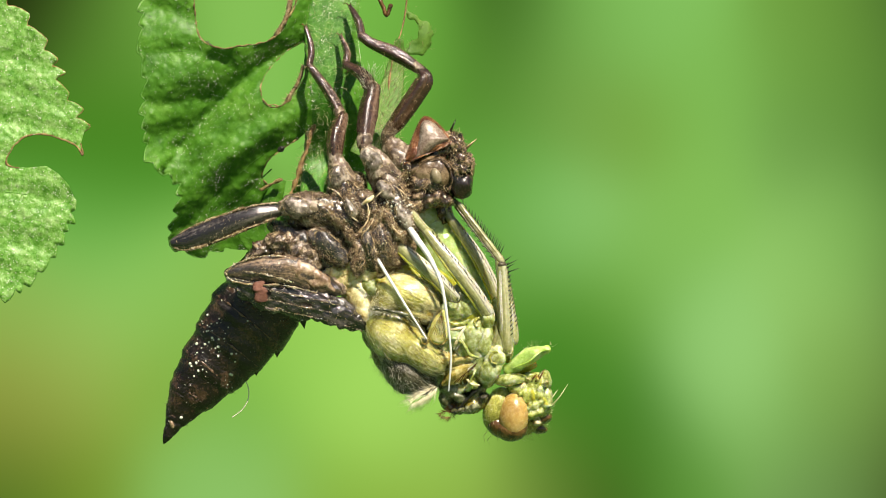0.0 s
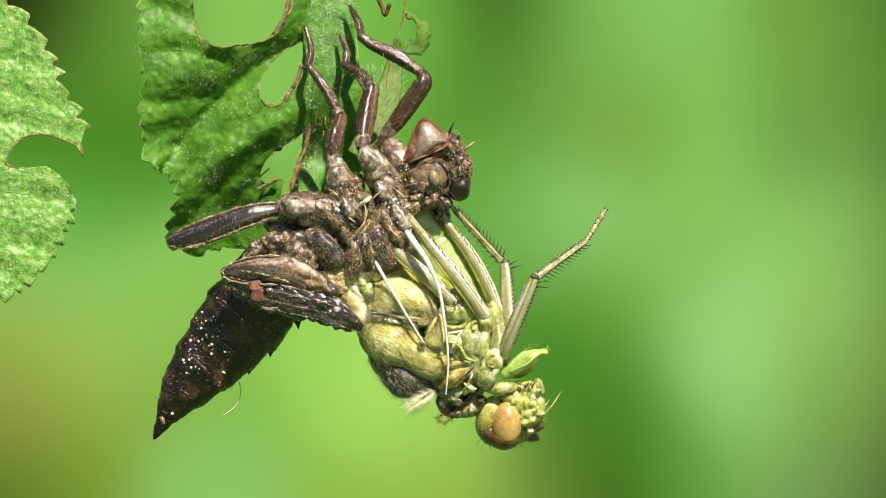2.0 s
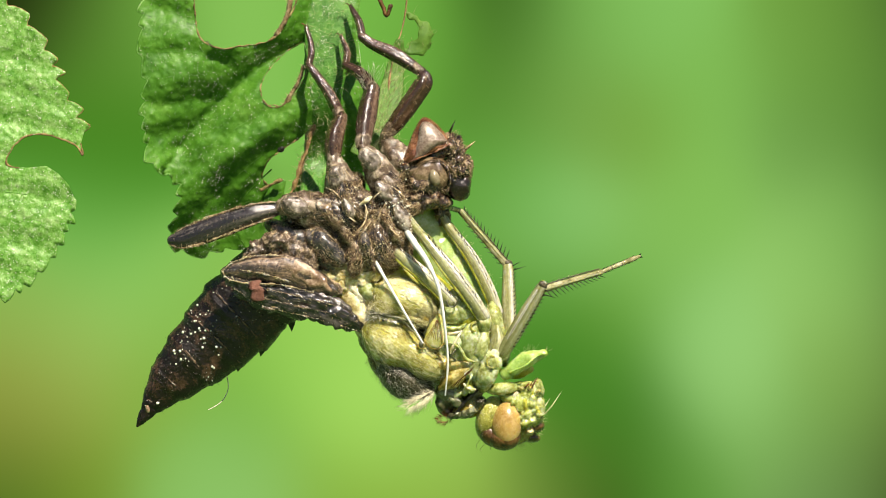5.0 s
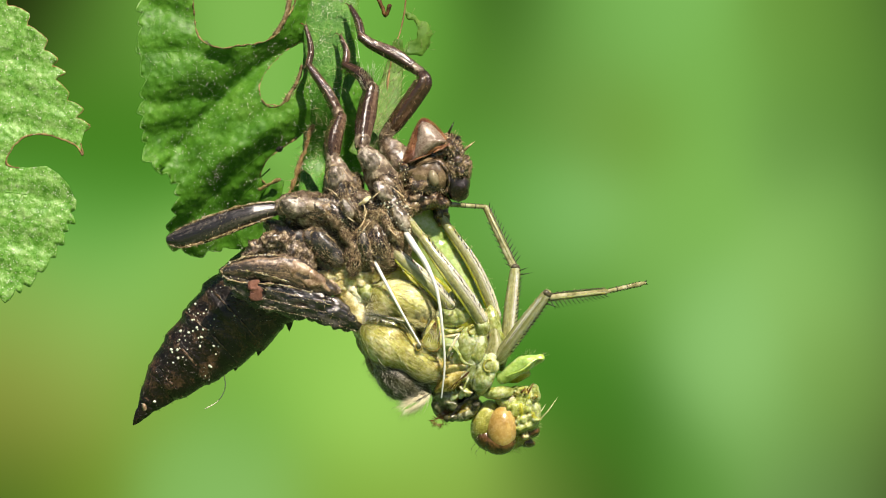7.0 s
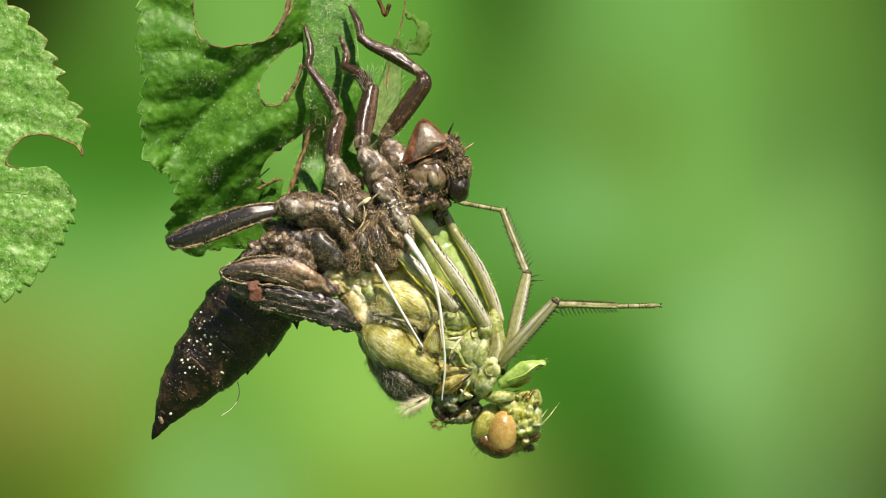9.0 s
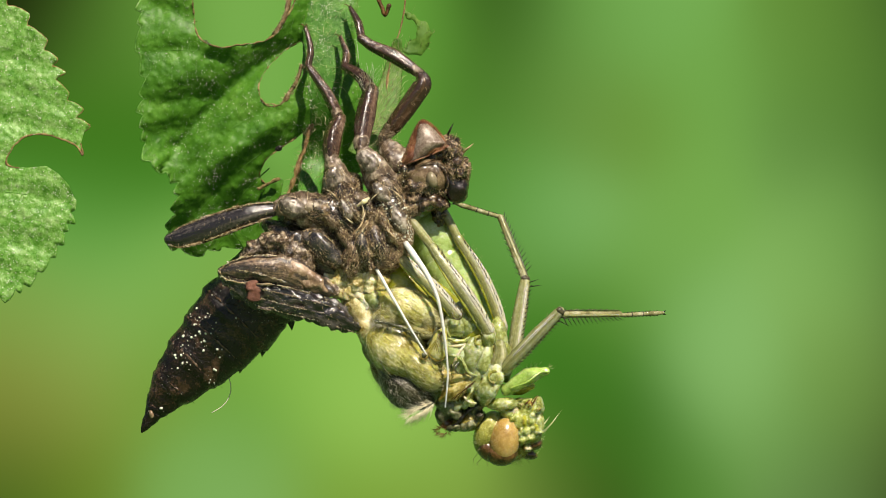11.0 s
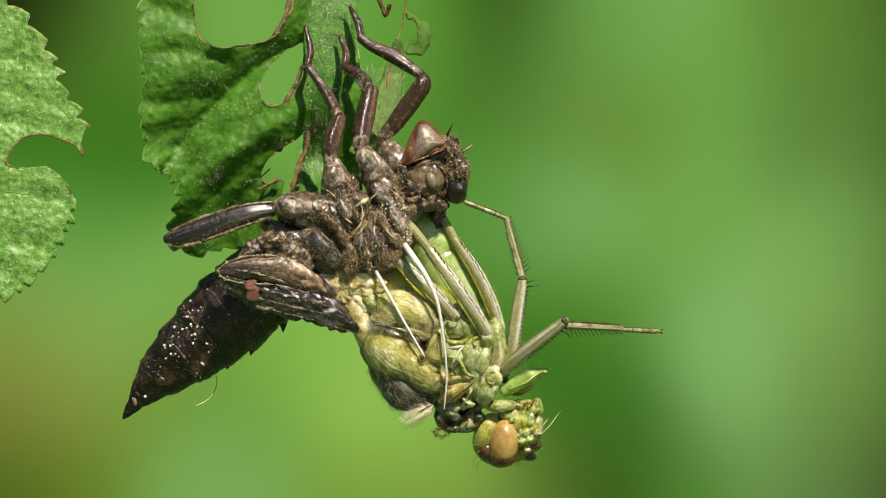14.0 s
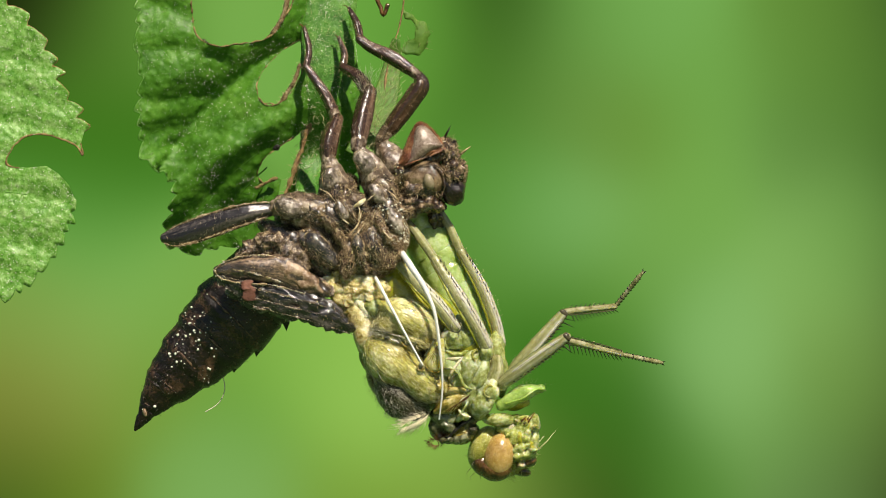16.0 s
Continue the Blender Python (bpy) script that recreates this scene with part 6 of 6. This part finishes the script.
    lobes += [(at(5.267, -9.767, -0.9), 0.533, 0.3, 0.6, 10, FACE), (at(6.067, -9.967, -0.6), 0.433, 0.3, 0.5, 30, BROWN), (at(5.533, -10.233, -0.7), 0.3, 0.233, 0.5, 0, IVORY),
             (at(4.867, -7.567, -0.9), 0.867, 0.267, 0.5, 15, FACE), (at(5.733, -8.3, -1.0), 0.267, 0.267, 0.5, 0, MINT), (at(5.8, -9.033, -1.0), 0.3, 0.2, 0.5, 30, MINT), (at(5.067, -9.433, -1.0), 0.267, 0.2, 0.5, -20, MINT)]
    r = random.Random(3)
    for k in range(22):
        size = r.uniform(0.10, 0.24)
        lobes.append((at(r.uniform(4.5, 6.2), r.uniform(-10.0, -7.6), r.uniform(-1.35, -0.9)), size * r.uniform(1.0, 2.2), size * 0.7, 0.35, r.uniform(0, 180), r.choice((FACE, MINT, FACE, IVORY, LIME, OLIVE))))
    for shape, lobe in zip(sculpt(at(5.267, -8.8, 0.8), lobes, 6, 0.025, 0.07, 2.6, 0.10, 2.0), lobes):
        if shape[1]:
            part("face_plate", shape, lobe[5], head)
    part("face_plate", lump(at(3.933, -7.7, -1.4), 0.933, 0.4, 0.5, 5, rough=0.06, grain=2), MINT, head, "glassy pale green cheek")
    for a, b in ((at(5.467, -7.833, -1.4), at(5.8, -7.167, -1.5)), (at(5.667, -7.7, -1.4), at(6.033, -7.033, -1.3)), (at(5.267, -7.7, -1.4), at(5.6, -7.3, -1.5))):
        part("mouth_bristle", hair(a, b, 0.08), HUSK_RIM, head, "red-brown mouth bristle")
    part("antenna", hair(at(6.133, -9.567, -1.2), at(7.467, -7.833, -1.2), 0.06, (0.1, 0, 0)), PALE_HAIR, head)
    part("antenna", hair(at(6.067, -9.367, -0.4), at(6.8, -8.233, -0.3), 0.05), PALE_HAIR, head)
    part("bristles", fur(skull, 420, 0.5, 0.008, (0.7, 0, 0.1), spread=0.6), PALE_HAIR, head, "fine pale face hairs", "stuff")
    part("bristles", join([hair(at(2.733, -10.567, 0), at(2.467, -11.467, 0), 0.02, (-0.2, 0, 0)), hair(at(2.933, -10.9, 0), at(2.8, -11.633, 0), 0.02, (-0.25, 0, 0)), hair(at(3.2, -11.033, 0), at(3.267, -11.433, 0), 0.02)]), PALE_HAIR, head, "loose pale hairs", "stuff")
    # white linings of the breathing tubes, still fast in the skin
    threads = []
    for a, rows in ((at(-0.967, -5.3, -3.0), [(at(-0.967, -5.3, -3.0), 0.05), (at(-2.233, -3.3, -3.0), 0.075), (at(-3.5, -1.2, -2.6), 0.10), (at(-4.4, 0.3, -0.6), 0.10)]),
                    (at(0.333, -8.367, -2.4), [(at(0.333, -8.367, -2.4), 0.045), (at(0.467, -6.3, -2.9), 0.06), (at(0.233, -3.967, -3.3), 0.085), (at(-0.133, -1.967, -3.4), 0.11), (at(-0.8, -0.5, -3.3), 0.15), (at(-1.567, 0.633, -2.9), 0.19), (at(-2.267, 1.633, -1.2), 0.16)])):
        threads.append(part("thread", tube(rows, 10, 9, 0.015, 2), WHITE, t, "taut white thread", joint=Matrix.Translation(a)))
    # front legs, which unfold; each piece lies along its own x axis
    def piece(name, length, widths, mat, stiff, down):
        rows = [(Vector((length * k, 0, 0)), w) for k, w in widths]
        shape = tube(rows, 14, 8, 0.015, 2)
        ob = part(name, shape, mat, t, joint=Matrix.Identity(4))
        if stiff:
            part("bristles", join([hair(p, q, 0.042) for p, q in stiff]), BLACK, ob, "stiff black bristles", "stuff")
        if down:
            part("down", fur(shape, down, 0.22, 0.008, spread=0.8, least=-1.0), PALE_HAIR, ob, "fine pale hairs", "stuff")
        return ob
    legs = []
    for flip in (1, -1):
        w = flip
        femur = piece("femur", 5.0, [(0, 0.34), (0.15, 0.43), (0.6, 0.42), (0.88, 0.34), (0.96, 0.31), (1.0, 0.24)], LEG,
                      [(Vector((x, -0.3, -0.3)), Vector((x + 0.22, -0.44, -0.52))) for x in np.arange(0.8, 4.6, 0.26)]
                      + [(Vector((4.5, -0.2, -0.3)), Vector((4.75, -0.2, -1.1))), (Vector((4.75, -0.2, -0.25)), Vector((5.05, -0.2, -0.8)))], 70)
        part("pale_ridge", tube([(Vector((0.2, -0.22, 0.10 * w)), 0.08), (Vector((1.4, -0.27, 0.14 * w)), 0.14), (Vector((3.6, -0.27, 0.14 * w)), 0.13), (Vector((4.8, -0.18, 0.08 * w)), 0.10)], 14, 8, 0.02, 2), LEG_PALE, femur, "pale glossy ridge")
        part("knee", lump(Vector((4.96, -0.04, 0)), 0.22, 0.28, 0.27, 0, rough=0.05, grain=3, level=3), LEG_DARK, femur, "dark knee joint")
        tibia = piece("tibia", 4.35, [(0, 0.18), (0.1, 0.22), (0.5, 0.20), (0.95, 0.19), (1.0, 0.16)], SHIN,
                      [(Vector((x, -0.1, -0.2)), Vector((x + 0.34, -0.1, -0.82 + 0.10 * x))) for x in np.arange(0.4, 4.2, 0.29)]
                      + [(Vector((x, -0.1, 0.18)), Vector((x + 0.26, -0.1, 0.42 - 0.03 * x))) for x in np.arange(0.4, 3.4, 0.4)], 40)
        part("dark_edge", cord([Vector((0.2, -0.12, w * 0.23)), Vector((2.0, -0.14, w * 0.25)), Vector((4.2, -0.12, w * 0.22))], 0.03, 6, 8), LEG_DARK, tibia, "dark line along the shin")
        part("pale_ridge", cord([Vector((0.4, -0.15, -0.05)), Vector((2.2, -0.18, -0.05)), Vector((4.2, -0.15, -0.05))], 0.07, 10, 8, 0.02), LEG, tibia, "pale glossy ridge")
        tarsus = piece("tarsus", 2.9, [(0, 0.11), (0.25, 0.13), (0.55, 0.13), (0.8, 0.15), (0.96, 0.09), (1.0, 0.05)], SHIN,
                       [(Vector((x, -0.05, s * 0.1)), Vector((x + 0.16, -0.05, s * 0.19))) for x in np.arange(0.2, 2.4, 0.24) for s in (-1, 1)], 0)
        part("tarsus_joint", join([lump(Vector((x, 0, 0)), 0.08, 0.15, 0.15, 0, level=2) for x in (0.75, 1.5, 2.2)]), LEG_DARK, tarsus, "dark joints of the foot")
        part("claw", join([hair(Vector((2.8, 0, 0)), Vector((3.1, 0.05, s * 0.14)), 0.085) for s in (-1, 1)]), BLACK, tarsus, "black claw")
        legs.append((femur, tibia, tarsus))
    return t, head, threads, legs


fly, fly_head, threads, front_legs = dragonfly()


# ---- what moves ----
def slide(origin, rows):
    """Poses of a thing from rows of (seconds, across, up, degrees clockwise), in millimetres from its first place."""
    return [(t, Matrix.Translation((origin + Vector((dx, 0, dz))) * MM) @ pose(0, 0, 0, 0, turn, 0)) for t, dx, dz, turn in rows]


def between(rows, t):
    """Rows of (seconds, numbers), read at t."""
    return [float(np.interp(t, [r[0] for r in rows], [r[k] for r in rows])) for k in range(1, len(rows[0]))]


def aim(root, way):
    """A pose at root with the x axis along way."""
    x = way.normalized()
    z = x.cross(Vector((0, 1, 0))).normalized()
    y = z.cross(x)
    m = Matrix((x, y, z)).transposed().to_4x4()
    m.translation = root
    return m


def motions():
    SKIN = [(0, 0, 0, 0), (0.5, -0.083, -0.023, 0.317), (1, -0.107, -0.032, 0.507), (1.5, -0.124, -0.032, 0.52), (2, -0.166, -0.034, 0.756), (2.5, -0.174, -0.036, 0.801), (3, -0.174, -0.017, 0.768), (3.5, -0.148, -0.011, 0.816), (4, -0.14, -0.019, 0.797), (6.5, -0.139, -0.008, 0.926), (7, -0.215, -0.021, 1.054), (7.5, -0.181, -0.01, 0.982), (8, -0.131, 0.007, 0.813), (8.5, -0.173, -0.053, 0.825), (9, -0.232, -0.071, 1.023), (11.5, -0.305, -0.083, 1.457), (12, -0.305, -0.082, 1.444), (12.5, -0.405, -0.099, 1.845), (13, -0.33, -0.064, 1.63), (13.5, -0.355, -0.08, 1.764), (14, -0.364, -0.086, 1.709), (14.5, -0.33, -0.103, 1.519), (15, -0.397, -0.1, 1.841), (15.5, -0.414, -0.123, 1.968), (16, -0.532, -0.133, 2.196)]
    FLY = [(0, 0, 0, 0), (0.5, -0.102, -0.087, 1.006), (1, -0.043, -0.106, 1.747), (1.5, -0.042, -0.148, 0.775), (2, -0.187, -0.239, -0.285), (2.5, -0.198, -0.241, -0.313), (3, -0.194, -0.205, -0.239), (3.5, -0.155, -0.207, -0.27), (4, -0.207, -0.234, -0.7), (6.5, -0.226, -0.315, 0.965), (7, -0.32, -0.332, 1.13), (7.5, -0.25, -0.327, 1.303), (8, -0.171, -0.298, 1.046), (8.5, -0.225, -0.326, 1.799), (9, -0.129, -0.345, 3.037), (11.5, 0.089, -0.83, 3.097), (12, 0.097, -0.844, 3.056), (12.5, -0.025, -0.883, 3.062), (13, 0.076, -0.857, 2.646), (13.5, -0.025, -0.894, 3.052), (14, -0.054, -0.915, 2.319), (14.5, -0.004, -1.02, 3.26), (15, -0.029, -1.177, 5.709), (15.5, 0.018, -1.27, 6.701), (16, 0.001, -1.301, 6.061)]
    SWING = [(0, 0), (0.5, -0.77), (1, -0.59), (1.5, 0.84), (2, 1.27), (2.5, 3.05), (3, 4.84), (3.5, 5.44), (4, 6.89), (6.5, 6.73), (7, 7.28), (7.5, 7.57), (8, 7.91), (8.5, 3.45), (9, 1.11), (11.5, 5.09), (12, 6.77), (12.5, 8.31), (13, 9.3), (13.5, 9.25), (14, 9.21), (14.5, 4.48), (15, 3.04), (15.5, 2.95), (16, 3.7)]
    NOD = [(0, 0, 0, 0), (0.5, -0.051, -0.139, 0), (1, -0.083, -0.142, 0), (1.5, -0.13, -0.174, 0), (2, -0.273, -0.302, 0), (2.5, -0.276, -0.323, 0), (3, -0.251, -0.298, 0), (3.5, -0.27, -0.285, 0), (4, -0.219, -0.262, 0), (6.5, -0.284, -0.308, 0), (7, -0.246, -0.306, 0), (7.5, -0.295, -0.285, 0), (8, -0.247, -0.279, 0), (8.5, -0.187, -0.259, 0), (9, -0.175, -0.286, 0), (11.5, -0.26, -0.294, 0), (12, -0.265, -0.305, 0), (12.5, -0.303, -0.297, 0), (13, -0.249, -0.304, 0), (13.5, -0.226, -0.304, 0), (14, -0.249, -0.342, 0), (14.5, -0.151, -0.303, 0), (15, -0.114, -0.321, 0), (15.5, -0.115, -0.328, 0), (16, -0.117, -0.308, 0)]
    LEAFSWAY = [(0, 0, 0, 0), (0.5, -0.062, 0.03, 0.197), (1, -0.062, 0.03, 0.197), (1.5, -0.062, 0.03, 0.197), (2, -0.092, 0.03, 0.293), (2.5, -0.062, 0.03, 0.197), (3, -0.062, 0.03, 0.197), (3.5, -0.03, 0, 0.095), (4, 0, -0.03, 0), (6.5, 0, 0, 0), (7, -0.062, 0, 0.197), (7.5, -0.03, 0, 0.095), (8, 0, -0.03, 0), (8.5, -0.03, 0, 0.095), (9, -0.092, 0.03, 0.293), (11.5, -0.092, 0.03, 0.293), (12, -0.092, 0.03, 0.293), (12.5, -0.122, 0.03, 0.388), (13, -0.062, 0.03, 0.197), (13.5, -0.062, 0, 0.197), (14, -0.062, 0, 0.197), (14.5, -0.092, 0, 0.293), (15, -0.122, 0.03, 0.388), (15.5, -0.122, 0.03, 0.388), (16, -0.184, 0.06, 0.586)]
    skin_rows = slide(at(-5.467, 1.7, 0), SKIN)
    walk(skin, skin_rows)
    walk(leaf, slide(at(*(-6.8, 14.033), 4.5), LEAFSWAY))
    walk(fly, slide(at(-3.467, -3.3, 0), FLY))
    hinge = at(-10.133, -0.467, 1.6) - at(-5.467, 1.7, 0)
    walk(abdomen, [(t, Matrix.Translation(hinge * MM) @ pose(0, 0, 0, 0, turn, 0)) for t, turn in SWING])
    neck = at(2.533, -8.3, 0) - at(-3.467, -3.3, 0)
    walk(fly_head, [(t, Matrix.Translation((neck + Vector((dx, 0, dz))) * MM) @ pose(0, 0, 0, 0, turn, 0)) for t, dx, dz, turn in NOD])

    def in_fly(t, p):
        dx, dz, turn = between(FLY, t)
        m = Matrix.Translation(at(-3.467, -3.3, 0) + Vector((dx, 0, dz))) @ pose(0, 0, 0, 0, turn, 0)
        return m.inverted() @ p

    # each thread is fast in the dragonfly and points at its hole in the skin
    for ob, low, hole in ((threads[0], at(-0.967, -5.3, -3.0), at(-3.5, -1.2, -2.6)), (threads[1], at(0.333, -8.367, -2.4), at(-1.567, 0.633, -2.9))):
        rows = []
        first = in_fly(0, hole) - in_fly(0, low)
        for t, dx, dz, turn in SKIN:
            m = Matrix.Translation(at(-5.467, 1.7, 0) + Vector((dx, 0, dz))) @ pose(0, 0, 0, 0, turn, 0)
            now = in_fly(t, m @ (hole - at(-5.467, 1.7, 0))) - in_fly(0, low)
            turned = math.degrees(math.atan2(first.z, first.x) - math.atan2(now.z, now.x))
            rows.append((t, Matrix.Translation(in_fly(0, low) * MM) @ pose(0, 0, 0, 0, turned, 0)))
        walk(ob, rows)

    # front legs: where knee, ankle and tip are, in millimetres
    knees = ([(0, 3.467, -0.733), (0.5, 3.633, -0.833), (1, 4.033, -1.167), (1.1, 4.267, -1.367), (1.2, 4.933, -1.5), (1.5, 5.267, -1.633), (2.5, 5.367, -1.967), (4, 5.533, -2.1), (6.5, 5.867, -2.833), (7, 5.9, -2.9), (8, 6.067, -2.967), (9, 6.433, -3.233), (11.5, 6.7, -4.067), (12.5, 6.767, -4.567), (14.3, 6.867, -4.633), (15, 7, -5.233), (15.5, 7.067, -5.333), (16, 7.067, -5.3)],
             [(0, 3.367, -0.667), (0.5, 3.4, -0.8), (1.1, 3.833, -0.833), (1.5, 3.833, -0.9), (4, 3.8, -0.967), (6.5, 4.133, -1.2), (7, 4.267, -1.267), (8, 4.467, -1.233), (9, 4.967, -1.533), (11.5, 4.833, -1.867), (13, 5, -1.833), (14.3, 4.733, -1.967), (14.4, 5.267, -2.133), (14.5, 5.6, -2.3), (15, 6.533, -3.133), (15.5, 7, -3.633), (16, 7.2, -3.7)])
    ankles = ([(0, 0.933, 2.633), (0.3, 1.2, 2.8), (0.5, 2.433, 2.967), (0.9, 3.433, 2.933), (1, 3.767, 2.933), (1.1, 4.3, 2.833), (1.2, 6.267, 2.567), (1.3, 6.8, 2.6), (1.5, 7.8, 2), (2, 8.4, 0.433), (2.5, 8.767, -0.3), (3.5, 9.1, -0.733), (4, 9.167, -0.833), (6.5, 9.533, -2.267), (7, 9.6, -2.5), (8, 9.8, -2.767), (9, 10.2, -3.367), (11.5, 10.467, -4.033), (12.5, 10.533, -4.533), (14.3, 10.533, -5), (15, 10.533, -6.033), (16, 10.533, -6.2)],
              [(0, 0.8, 2.567), (0.5, 0.767, 2.367), (1.1, 0.9, 2.3), (4, 0.9, 2.3), (6.5, 1.9, 2.433), (7, 2.5, 2.5), (8, 2.733, 2.533), (9, 3.5, 2.3), (11.5, 3.333, 1.867), (13, 3.867, 1.933), (14.3, 3.933, 1.567), (14.4, 5.3, 1.4), (14.5, 6.2, 1.267), (15, 8.767, -0.833), (15.5, 9.933, -2.567), (16, 10.233, -3.4)])
    tips = ([(0, -0.467, 3.867), (0.3, -0.133, 3.867), (0.5, 0.5, 4.133), (0.9, 0.8, 3.867), (1, 1.433, 3.967), (1.1, 1.967, 4.633), (1.2, 5.133, 5.767), (1.3, 6.367, 5.233), (1.5, 7.867, 4.8), (2, 9.6, 2.3), (2.5, 10.4, 1.5), (3, 10.8, 1.1), (4, 11.3, 0.533), (6.5, 11.867, -1.7), (7, 11.933, -2), (8, 12.133, -2.4), (9, 12.8, -3.333), (11.5, 13.033, -3.9), (12.5, 13, -4.567), (14.3, 12.833, -5.233), (15, 13, -6.667), (16, 12.967, -6.733)],
            [(0, -0.467, 3.7), (1.1, -0.2, 3.367), (4, 0.267, 2.5), (6.5, 0.433, 2.667), (7, 0.533, 2.633), (8, 0.633, 2.667), (9, 0.933, 2.767), (11.5, 0.7, 2.667), (13, 0.933, 2.733), (14.3, 1.4, 3.033), (14.4, 3.167, 3.467), (14.5, 4.667, 3.567), (15, 8.8, 2), (15.5, 10.933, -0.167), (16, 11.633, -1.633)])
    hips = (at(3.733, -5.9, -1.6), at(4.133, -5.433, 0.2))
    for (femur, tibia, tarsus), hip, knee, ankle, tip, outs in zip(front_legs, hips, knees, ankles, tips, ((-0.6, 1.0, 0.9), (0.6, 1.0, -0.6))):
        times = sorted({r[0] for r in knee} | {r[0] for r in ankle} | {r[0] for r in tip})
        made = ([], [], [])
        for t in times:
            spots = [in_fly(0, hip)]
            for rows, length, out in zip((knee, ankle, tip), (5.0, 4.35, 2.95), outs):
                x, z = between(rows, t)
                goal = in_fly(t, Vector((x, 0, HEIGHT + z)))
                gap = goal - spots[-1]
                flat = math.hypot(gap.x, gap.z)
                gap.y = out * math.sqrt(max(0.0, length * length - flat * flat))
                spots.append(spots[-1] + gap)
            for k in range(3):
                m = aim(spots[k], spots[k + 1] - spots[k])
                m.translation = m.translation * MM
                made[k].append((t, m))
        for ob, rows in zip((femur, tibia, tarsus), made):
            walk(ob, rows)


motions()
